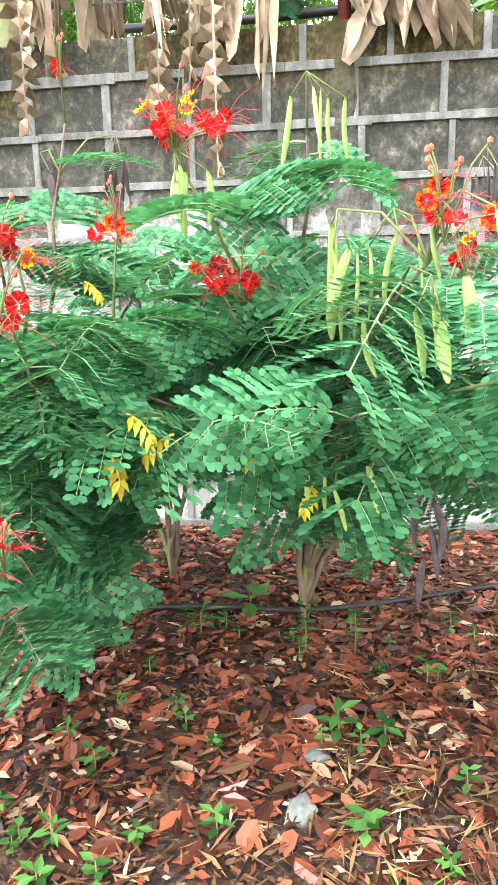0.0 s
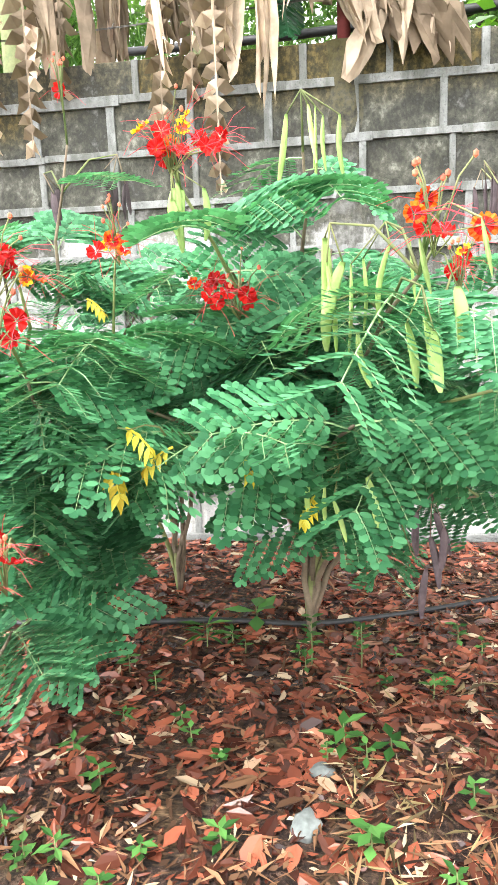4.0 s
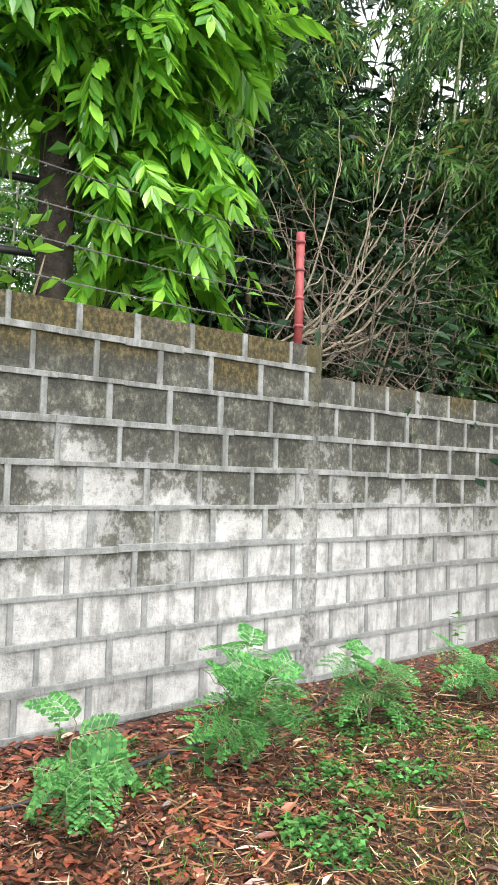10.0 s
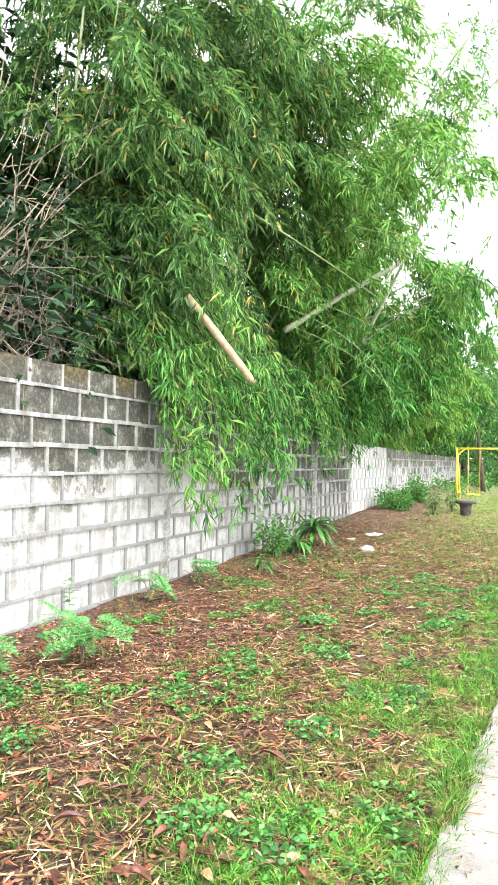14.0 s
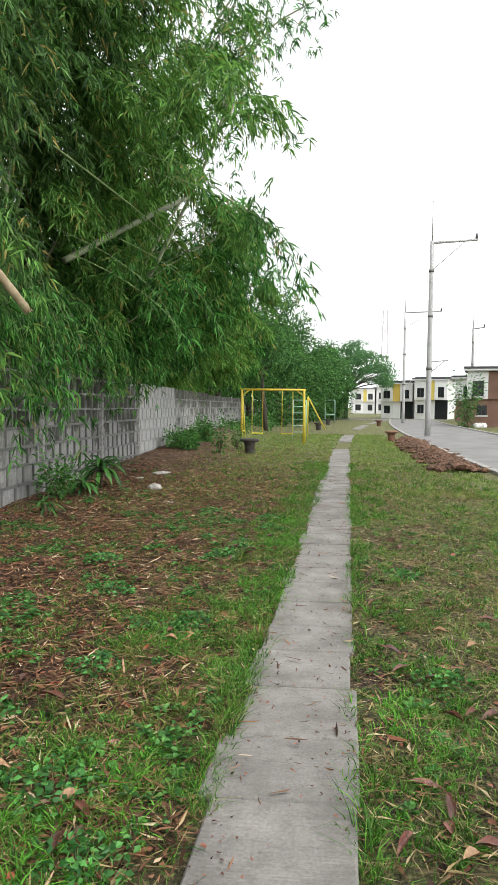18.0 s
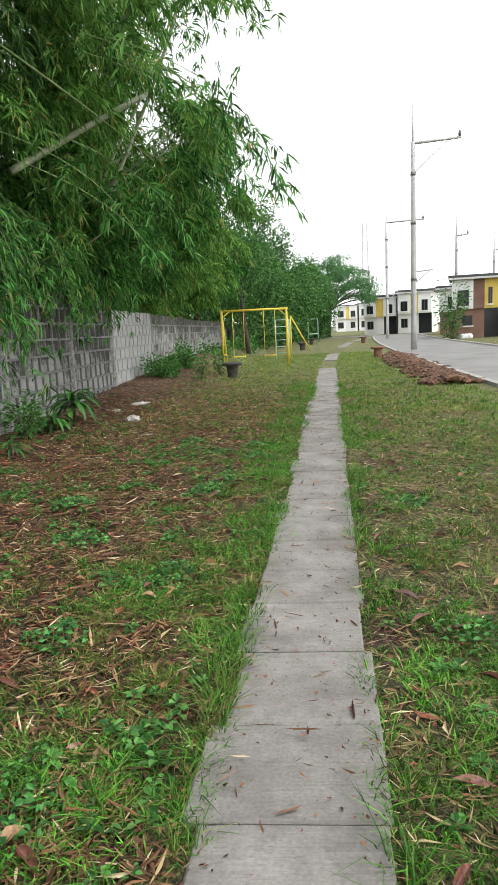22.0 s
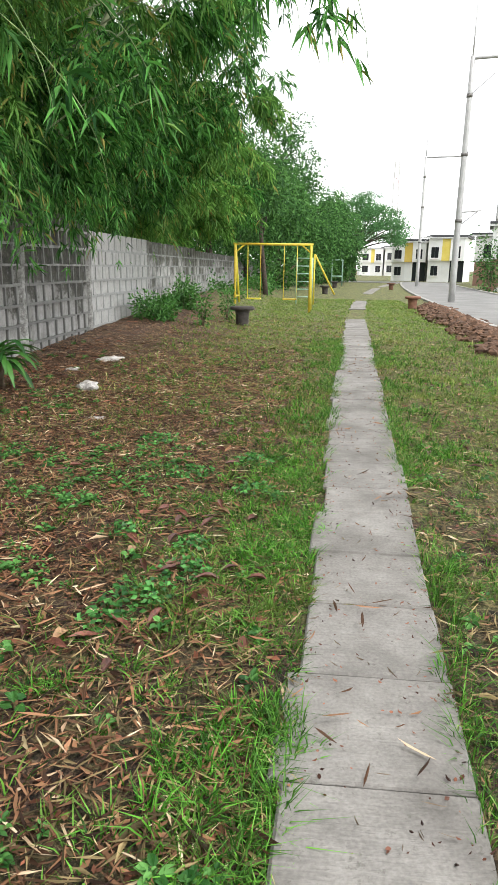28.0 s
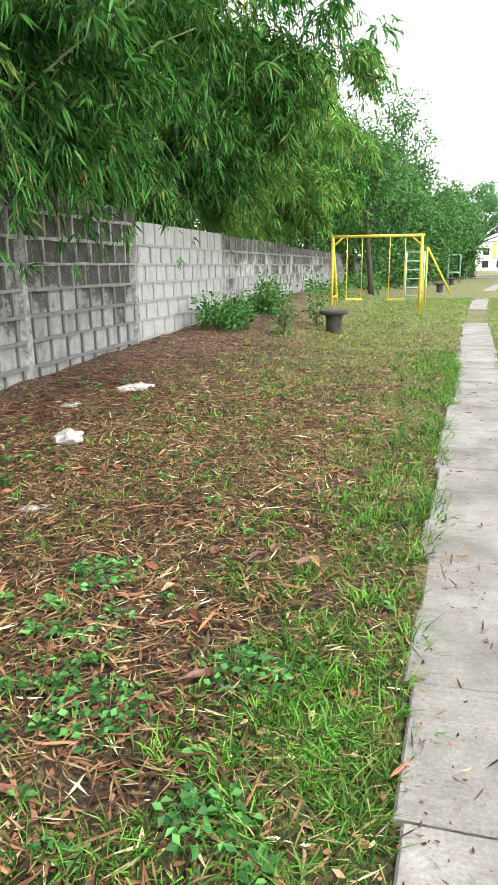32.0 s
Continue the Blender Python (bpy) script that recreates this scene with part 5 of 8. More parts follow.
def aim(p, direction, roll=0.0, size=1.0):
    """A pose at p whose +x points along direction, +z as upright as may be."""
    x = Vector(direction).normalized()
    y = Vector((0, 0, 1)).cross(x)
    if y.length < 1e-3:
        y = Vector((0, 1, 0))
    y.normalize()
    z = x.cross(y)
    m = Matrix((x, y, z)).transposed().to_4x4()
    return Matrix.Translation(p) @ m @ Matrix.Rotation(roll, 4, "X") @ Matrix.Scale(size, 4)


def aim_to(p, direction, face, size=1.0):
    """A pose at p whose +x points along direction and whose +z leans towards face."""
    x = Vector(direction).normalized()
    z = Vector(face) - x * x.dot(Vector(face))
    z.normalize()
    y = z.cross(x)
    return Matrix.Translation(p) @ Matrix((x, y, z)).transposed().to_4x4() @ Matrix.Scale(size, 4)


def glossy_tree():
    rng = np.random.default_rng(61)
    t = thing("broadleaf_tree", "dark-trunked tree with glossy bright green drooping leaflets", "tree", pose(-1.0, 2.34, -0.1))
    s = np.linspace(0, 1, 10)
    put("trunk", tube_mesh("trunk", np.stack([0.06 * np.sin(4 * s), -0.05 * s, 7.5 * s], 1), np.linspace(0.155, 0.10, 10), 16), BARK, t, "dark rough bark")
    second = np.stack([-0.5 + 0.1 * np.sin(3 * s), 0.5 + 0.25 * s, 5.5 * s], 1)
    put("trunk", tube_mesh("trunk", second, np.linspace(0.07, 0.04, 10), 10), BARK_DARK, t, "thin dark second trunk")
    kinds = [mesh_of("leaf", *pinnate(rng, 7, 0.44, (0.235, 0.074), d)) for d in (0.45, 0.7, 0.95)]
    tips = []
    for k in range(64):
        right = k % 3 != 0
        end = np.array((rng.uniform(-0.1, 0.62), rng.uniform(0.25, 1.55) if right else rng.uniform(-0.85, 0.3), rng.uniform(2.75, 6.0) if right else rng.uniform(3.45, 6.0)))
        if right:
            end[2] += 0.75 * max(0.0, end[1] - 0.9)
        z0 = min(end[2] + rng.uniform(-0.2, 0.9), 6.8)
        p0 = np.array((0.05, 0.0, z0))
        mid = (p0 + end) / 2 + np.array((0, 0, 0.3))
        q = np.array([(1 - u) ** 2 * p0 + 2 * u * (1 - u) * mid + u * u * end for u in np.linspace(0, 1, 6)])
        put("twig", tube_mesh("twig", q, np.linspace(0.018, 0.005, 6), 5), BARK_DARK, t)
        tips += [q[3], q[4], q[5], (q[4] + q[5]) / 2]
    n = 0
    for tip in tips:
        if -0.30 < tip[1] < 0.24 and tip[2] < 4.1:
            continue
        for _ in range(4):
            if n >= 900:
                break
            n += 1
            a = rng.uniform(0, 2 * np.pi)
            d = (math.cos(a) + 0.4, math.sin(a), rng.uniform(-0.5, 0.35))
            put("leaf", kinds[n % 3], GLOSSY_LEAF, t, m=aim(tip + rng.normal(0, 0.1, 3), d, rng.uniform(-0.4, 0.4), rng.uniform(0.75, 1.15)))
    return t


glossy_tree()


def twig_tangle(name, label, at, reach, n, material, seed, r=0.008, category="shrub"):
    """A tangle of bare curving twigs."""
    rng = np.random.default_rng(seed)
    t = thing(name, label, category, pose(*at))
    for k in range(n):
        a, up = rng.uniform(0, 2 * np.pi), rng.uniform(0.05, 1.0)
        end = np.array((math.cos(a) * reach[0], math.sin(a) * reach[1], reach[2] * up)) * rng.uniform(0.5, 1.1)
        mid = end * 0.5 + rng.normal(0, 0.25, 3) + (0, 0, 0.3)
        p0 = rng.normal(0, 0.45, 3) * (0.4, 1, 0)
        mid = mid + rng.normal(0, 0.4, 3)
        end = end + (0, p0[1], -0.3)
        q = np.array([(1 - u) ** 2 * p0 + 2 * u * (1 - u) * mid + u * u * end for u in np.linspace(0, 1, 10)])
        q[1:] += rng.normal(0, 0.025, (9, 3))
        pieces = [tube(q, np.linspace(r, r * 0.35, 10), 5)]
        for j in range(6):
            b = q[rng.integers(3, 9)]
            d = rng.normal(0, 0.3, 3) + (0, 0, -0.05)
            pieces.append(tube([b, b + d * 0.6 + (0, 0, 0.06), b + d * 1.3], (r * 0.5, r * 0.35, r * 0.2), 4))
        put("branch", mesh_of("branch", *joined(pieces)), material, t)
    return t


twig_tangle("dry_shrub", "tangle of bare dry grey branches above the wall", (-0.55, 5.1, 2.1), (0.7, 1.5, 3.0), 52, TWIG, 71, 0.008)
def bare_bush(roots, ends, seed):
    """Pale bare branches that sweep out and turn up at their tips."""
    rng = np.random.default_rng(seed)
    t = thing("bare_bush", "bare bush of pale curving branches above the wall", "shrub", pose(-0.4, 4.2, 2.0))
    home = np.array((-0.4, 4.2, 2.0))
    for k, e in enumerate(ends):
        a, e = np.array(roots[k % len(roots)]) - home, np.array(e) - home + (rng.uniform(-0.15, 0.35), 0, 0)
        mid = a * 0.35 + e * 0.65 + (0, 0.30, -0.50)
        q = np.array([(1 - u) ** 2 * a + 2 * u * (1 - u) * mid + u * u * e for u in np.linspace(0, 1, 14)])
        q[1:-1] += rng.normal(0, 0.010, (12, 3))
        pieces = [tube(q, np.linspace(0.011, 0.0035, 14), 6)]
        for j in rng.integers(4, 12, 4):
            d = np.array((rng.normal(0, 0.15), rng.uniform(-0.1, 0.4), rng.uniform(-0.05, 0.4)))
            pieces.append(tube([q[j], q[j] + d * 0.5 - (0, 0, 0.05), q[j] + d], (0.006, 0.005, 0.003), 5))
        put("branch", mesh_of("branch", *joined(pieces)), PALE_TWIG, t)


PALE_TWIG = surface("pale_twig", (0.15, 0.12, 0.085), (0.34, 0.29, 0.21), 12, 0.85, 0.3)
bare_bush([(-0.5, 4.35, 2.45), (-0.5, 4.25, 2.6), (-0.6, 4.0, 2.5), (-0.6, 4.6, 2.4)],
          [(-0.4, 6.1, 4.28), (-0.4, 5.81, 4.4), (-0.4, 5.57, 4.43), (-0.4, 6.41, 5.31), (-0.4, 5.48, 3.56), (-0.4, 5.71, 3.4), (-0.4, 5.16, 3.65), (-0.4, 6.06, 5.38), (-0.4, 4.98, 4.98), (-0.4, 5.54, 5.06), (-0.3, 4.6, 4.6), (-0.3, 3.8, 3.7), (-0.4, 5.0, 4.2), (-0.5, 4.7, 3.7)], 75)
twig_tangle("dry_shrub", "dark tangle of thin dead twigs behind the wire", (-1.3, 5.6, 0.4), (0.8, 1.4, 4.6), 44, BARK_DARK, 72, 0.009)


def leaf_shrub(name, label, at, size, n, leaf, material, seed, category="shrub", stems=6, droop=0.2, ground=True):
    rng = np.random.default_rng(seed)
    t = thing(name, label, category, pose(*at))
    ends = []
    for k in range(stems):
        a = 2 * np.pi * k / stems + rng.uniform(-0.4, 0.4)
        e = np.array((size[0] * math.cos(a), size[1] * math.sin(a), size[2])) * rng.uniform(0.5, 0.95)
        q = np.array([(0, 0, 0), e * (0.25, 0.25, 0.5), e])
        put("stem", tube_mesh("stem", q, (0.02 * size[2], 0.013 * size[2], 0.005), 6), STEM_BROWN, t)
        ends += [q[1], (q[1] + q[2]) / 2, q[2], q[2]]
    ends = np.array(ends)
    p = ends[rng.integers(len(ends), size=n)] + rng.normal(0, 0.23, (n, 3)) * size
    p[:, 2] = np.abs(p[:, 2])
    d = (p - (0, 0, size[2] * 0.4)) / size + rng.normal(0, 0.5, (n, 3)) - (0, 0, droop)
    v, f = blades(p, d, leaf[0] * rng.uniform(0.7, 1.2, n), leaf[1] * rng.uniform(0.7, 1.2, n), rng, 0.12, 0.1, wide=0.5)
    tagged(put("foliage", mesh_of("foliage", v, f), material, t), kind="stuff")
    return t


leaf_shrub("broadleaf_shrub", "dark glossy-leaved shrub behind the barbed wire", (-0.85, 5.9, 0.2), (0.75, 0.95, 3.9), 1900, (0.17, 0.065), DARK_SHADED_LEAF, 81, droop=0.6)
leaf_shrub("broadleaf_shrub", "tall dark thicket behind the dry twigs", (-2.0, 4.7, 0.0), (0.9, 1.1, 5.6), 3600, (0.2, 0.075), DARK_SHADED_LEAF, 85, stems=10, droop=0.5)
leaf_shrub("broadleaf_shrub", "tall dark thicket under the bamboo", (-3.3, 5.9, 0.0), (1.2, 1.6, 7.6), 5200, (0.26, 0.10), DARK_SHADED_LEAF, 86, stems=12, droop=0.5)
leaf_shrub("broadleaf_shrub", "dark broad-leaved shrub low behind the wall", (-0.8, 4.9, 0.2), (0.6, 0.9, 2.9), 900, (0.19, 0.075), DARK_SHADED_LEAF, 82, droop=0.6)
leaf_shrub("broadleaf_shrub", "bright green fern-leaved shrub at the wall top", (-0.5, 3.35, 0.3), (0.4, 0.55, 2.45), 700, (0.15, 0.045), GLOSSY_LEAF, 83, droop=0.4)
leaf_shrub("broadleaf_shrub", "bright climbing shrub low behind the wall", (-1.6, 2.0, 0.3), (0.9, 1.2, 2.9), 900, (0.2, 0.08), GLOSSY_LEAF, 84, droop=0.5)
for k, (x, y, h, m_) in enumerate(((-7, -5.5, 7, FAR_LEAF), (-9, -1.0, 6.2, FAR_LEAF), (-10, 3.0, 5.6, FAR_LEAF), (-8, 6.5, 8.5, FAR_LEAF), (-12, -8, 8, FAR_LEAF), (-14, 1, 7, FAR_LEAF))):
    tree("tree", "light leafy tree among the growth beyond the wall", (x, y, 0), h, 0.12, (2.6, 2.8, h * 0.62), (0.26, 0.06), 6000, LIGHT_LEAF if k % 2 == 0 else m_, BARK_DARK, 90 + k, 11, clumps=95, clump_size=0.6)


tree("tree", "slender fine-leaved light green tree behind the wall", (-3.4, 0.9, 0), 7.4, 0.07, (1.8, 2.3, 4.6), (0.12, 0.045), 9000, LIGHT_LEAF, BARK_DARK, 201, 16, clumps=120, clump_size=0.42)
for k, (x, y, sx, h, n, m_) in enumerate(((-6.0, -4.5, 1.6, 3.6, 2600, LIGHT_LEAF), (-6.5, -1.5, 1.6, 3.3, 2600, LIGHT_LEAF), (-6.0, 1.4, 1.6, 3.4, 2600, LIGHT_LEAF), (-6.5, 4.0, 1.6, 3.6, 2600, FAR_LEAF))):
    leaf_shrub("broadleaf_shrub", "light green thicket beyond the wall", (x, y, 0), (sx, 2.0, h), n, (0.24, 0.07), m_, 600 + k, stems=9)
# Undergrowth added to fill the dark recess; its colour stands for the shade.
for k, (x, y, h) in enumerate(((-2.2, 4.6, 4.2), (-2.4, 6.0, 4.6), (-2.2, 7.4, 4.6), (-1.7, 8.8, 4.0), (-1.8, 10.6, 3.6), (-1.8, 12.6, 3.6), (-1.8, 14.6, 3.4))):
    leaf_shrub("broadleaf_shrub", "dense undergrowth behind the wire fence, coloured dark for its shade", (x, y, 0), (0.9, 1.0, h), 2600, (0.24, 0.09), DARK_SHADED_LEAF, 620 + k, stems=9, droop=0.5)


# ---- the black pipes beyond the wall ----
for a, b in (((-1.9, -1.5, 3.76), (-1.2, 3.0, 3.66)), ((-1.9, -1.4, 3.16), (-1.0, 2.35, 3.0)), ((-1.0, 2.6, 3.45), (-1.3, 4.2, 3.2))):
    tagged(put("bamboo_rail", tube_mesh("bamboo_rail", arc(a, b, 0.06, 10), 0.03, 8), PIPE), "long blackened pole lashed behind the wall", "pole", "black poles behind the wall")


# ---- bananas ----
def banana_blade(rng, length, width, bend):
    """A long green leaf along +x that bends down, torn here and there along its side ribs."""
    n = 38
    s = np.linspace(0, 1, n)
    line = np.stack([length * (s - 0.35 * bend * s ** 2), 0 * s, length * (0.25 * s - bend * s ** 2)], 1)
    pieces = [tube(line, np.linspace(0.022, 0.004, n), 6)]
    w = width * np.sin(np.pi * np.clip(s * 0.96 + 0.03, 0, 1)) ** 0.55
    for side in (-1, 1):
        k = 0
        while k < n - 2:
            j = min(k + rng.integers(2, 7), n - 1)
            u = np.arange(k, j + 1)
            fall = 0.32 + rng.uniform(-0.12, 0.12)
            gap = 0.03 + 0.05 * rng.random()
            rows = []
            for q in (0.0, 0.33, 0.66, 1.0):
                c = line[u].mean(0)
                p = c + (line[u] - c) * (1 - gap * q)
                out = w[u][:, None] * q * 0.95
                turn = fall * (0.7 + 0.5 * q)
                rows.append(p + np.array((0.25, side * math.cos(turn), -math.sin(turn))) * out + rng.normal(0, 0.003, (len(u), 3)))
            g = np.array(rows)
            m = len(u)
            i, jj = np.meshgrid(np.arange(3), np.arange(m - 1), indexing="ij")
            f = np.stack([i * m + jj, i * m + jj + 1, (i + 1) * m + jj + 1, (i + 1) * m + jj], -1).reshape(-1, 4)
            pieces.append((g.reshape(-1, 3), [f]))
            k = j
    return joined(pieces)


def herringbone(rng, top, end, half, bow=0.05):
    """A dry leaf hanging by its midrib, the blade torn into folded pointed barbs on both sides."""
    top, end = np.array(top, float), np.array(end, float)
    n = 14
    s = np.linspace(0, 1, n)
    line = top + (end - top) * s[:, None] + np.array((0.6, 0.4, 0)) * bow * np.sin(np.pi * s)[:, None]
    pieces = [tube(line, np.linspace(0.013, 0.004, n), 5)]
    count = max(6, int(np.linalg.norm(end - top) / 0.072))
    for k in range(count):
        u = (k + 0.3) / count
        p = np.array([np.interp(u, s, line[:, c]) for c in range(3)])
        wide = half * math.sin(math.pi * min(1.0, 0.22 + 0.72 * u)) ** 0.6
        for side in (-1, 1):
            w = wide * rng.uniform(0.75, 1.15)
            up, low = p + (0, 0, 0.030), p - (0, 0, 0.022)
            crease = p + np.array((rng.uniform(0.015, 0.045), side * w * 0.55, 0.006 + rng.uniform(-0.01, 0.01)))
            tip = p + np.array((rng.uniform(-0.04, 0.05), side * w, -0.02 - rng.uniform(0, 0.06)))
            under = low + np.array((-0.03, side * w * 0.45, -0.020))
            pieces.append((np.array([up, crease, tip, under, low, p + (0.004, 0, 0)]), [np.array([(0, 1, 5), (1, 2, 3), (1, 3, 4), (5, 1, 4)])]))
    return joined(pieces)


def dry_sheet(rng, top, end, width, folds=2.4):
    """A broad piece of dry leaf, gathered at the top, pleated and ragged at its lower edge."""
    top, end = np.array(top, float), np.array(end, float)
    rows, cols = 9, 9
    turn = rng.uniform(-0.9, 0.9)
    across = np.array((math.sin(turn), math.cos(turn), rng.uniform(-0.25, 0.25)))
    depth = np.array((math.cos(turn), -math.sin(turn), 0.0))
    phase, swing, twist = rng.uniform(0, 6.28), rng.uniform(-0.09, 0.09), rng.uniform(-0.9, 0.9)
    rag = 1 + rng.uniform(-0.26, 0.12, cols)
    v = []
    for i in range(rows):
        u = i / (rows - 1)
        spread = width * (0.28 + 0.72 * math.sin(min(1.0, u * 1.35) * math.pi / 2)) * (1.0 if u < 0.75 else 1.0 - 0.9 * (u - 0.75))
        for j in range(cols):
            e = j / (cols - 1) - 0.5
            q = top + (end - top) * (u * (rag[j] if u > 0.6 else 1.0))
            c_, s_ = math.cos(twist * u), math.sin(twist * u)
            q = q + (across * c_ + depth * s_) * e * spread + across * swing * math.sin(3 * u) + (depth * c_ - across * s_) * (0.030 * (0.4 + u) * math.sin(6.28 * folds * e + phase) + 0.05 * math.sin(math.pi * u))
            v.append(q + rng.normal(0, 0.004, 3))
    i, j = np.meshgrid(np.arange(rows - 1), np.arange(cols - 1), indexing="ij")
    f = np.stack([i * cols + j, i * cols + j + 1, (i + 1) * cols + j + 1, (i + 1) * cols + j], -1).reshape(-1, 4)
    return np.array(v), [f]


def banana_plant(at, seed, green, combs, sheets, height=3.2):
    """Green leaves in the plant's own space; dry leaves given by their upper and lower ends in the world."""
    rng = np.random.default_rng(seed)
    t = thing("banana_plant", "banana plant with torn dry brown leaves hanging over the wall", "banana plant", pose(*at), "banana plants behind the wall")
    put("pseudostem", tube_mesh("pseudostem", [(0, 0, 0), (0.02, 0, height * 0.5), (0.03, 0.02, height)], (0.12, 0.10, 0.07), 12), STEM, t)
    for p, d, roll, length, width, bend in green:
        put("petiole", tube_mesh("petiole", [(0.03, 0.02, height - 0.3), np.array((0.03, 0.02, height)) * 0.5 + np.array(p) * 0.5 + (0, 0, 0.06), p], (0.03, 0.024, 0.02), 8), STEM, t)
        put("green_leaf", mesh_of("green_leaf", *banana_blade(rng, length, width, bend)), BANANA, t, "broad green leaf", aim(p, d, roll))
    away = -np.array(at, float)
    for top, end, half in combs:
        put("dry_leaf", mesh_of("dry_leaf", *herringbone(rng, away + top, away + end, half)), BANANA_DRY, t, "dry brown leaf torn into pointed barbs")
    for top, end, width in sheets:
        put("dry_leaf", mesh_of("dry_leaf", *dry_sheet(rng, away + top, away + end, width, rng.uniform(1.3, 2.6))), BANANA_DRY, t, "dry folded tan leaf")
    return t


def fallen_crown(seed, n, a, b, drop, width, x_end=0.07):
    """Upper and lower ends of dry pieces that hang along the line from a to b."""
    rng = np.random.default_rng(seed)
    out = []
    for k in range(n):
        u = (k + rng.random()) / n
        top = np.array(a) + (np.array(b) - np.array(a)) * u + rng.normal(0, 0.05, 3)
        end = top + (0, rng.uniform(-0.12, 0.26), -rng.uniform(*drop))
        end[0] = x_end + rng.uniform(-0.01, 0.06)
        end[2] = max(end[2], 2.22 + rng.uniform(0, 0.15))
        out.append((top, end, rng.uniform(*width)))
    return out


banana_plant((-0.75, -0.55, 0), 101,
             [((0.1, -0.1, 3.5), (0.3, -0.35, 0.9), 0.0, 1.7, 0.28, 0.5), ((-0.1, 0.1, 3.5), (-0.5, 0.3, 0.9), 0.0, 1.8, 0.28, 0.6), ((0.25, 0.25, 3.35), (0.35, 0.10, 0.9), 0.2, 1.5, 0.30, 0.45), ((0.4, 0.45, 2.98), (0.35, 0.1, -0.9), 0.0, 0.6, 0.13, 0.05)],
             [((0.02, -0.62, 4.0), (0.10, -0.62, 1.97), 0.105), ((0.04, -0.40, 3.95), (0.13, -0.34, 1.76), 0.105), ((-0.1, -0.50, 3.8), (0.07, -0.47, 2.2), 0.09), ((-0.25, -0.1, 3.7), (0.05, 0.02, 2.7), 0.09)],
             fallen_crown(401, 24, (-0.30, -0.42, 3.58), (-0.12, 0.60, 2.95), (0.35, 0.75), (0.05, 0.17)) + fallen_crown(402, 5, (-0.10, 0.0, 2.95), (-0.04, 0.62, 2.72), (0.4, 0.6), (0.13, 0.22), 0.08)
             + fallen_crown(403, 7, (-0.2, -0.68, 3.6), (-0.1, -0.3, 3.5), (1.1, 1.4), (0.07, 0.13)) + fallen_crown(404, 5, (-0.45, -1.05, 3.3), (-0.4, -0.72, 3.2), (0.7, 0.9), (0.1, 0.2), -0.25), 3.15)
banana_plant((-0.6, 0.55, 0), 102,
             [((0.14, 0.07, 3.42), (0.36, 0.08, 1.0), 0.15, 1.75, 0.36, 0.22), ((0.02, -0.25, 3.2), (0.45, -0.55, 0.9), -0.45, 1.5, 0.32, 0.35), ((0.0, 0.25, 3.75), (0.30, 0.75, 0.65), 0.5, 1.2, 0.22, 0.75)],
             [], fallen_crown(405, 6, (-0.35, 0.46, 3.0), (-0.25, 0.72, 2.85), (0.35, 0.5), (0.08, 0.15), -0.1), 2.75)
banana_plant((-0.8, -1.75, 0), 103,
             [((0.1, 0.1, 3.4), (0.4, 0.3, 0.9), 0.0, 1.8, 0.28, 0.5), ((-0.1, -0.1, 3.4), (-0.4, -0.8, 0.9), 0.0, 1.8, 0.26, 0.5)],
             [((0.02, -1.30, 3.9), (0.10, -1.28, 2.0), 0.11), ((0.0, -1.52, 3.8), (0.09, -1.5, 1.95), 0.10), ((-0.1, -1.15, 3.6), (0.07, -1.12, 2.25), 0.09)],
             fallen_crown(406, 7, (-0.25, -1.65, 3.5), (-0.2, -1.1, 3.4), (0.9, 1.2), (0.07, 0.15)), 3.1)


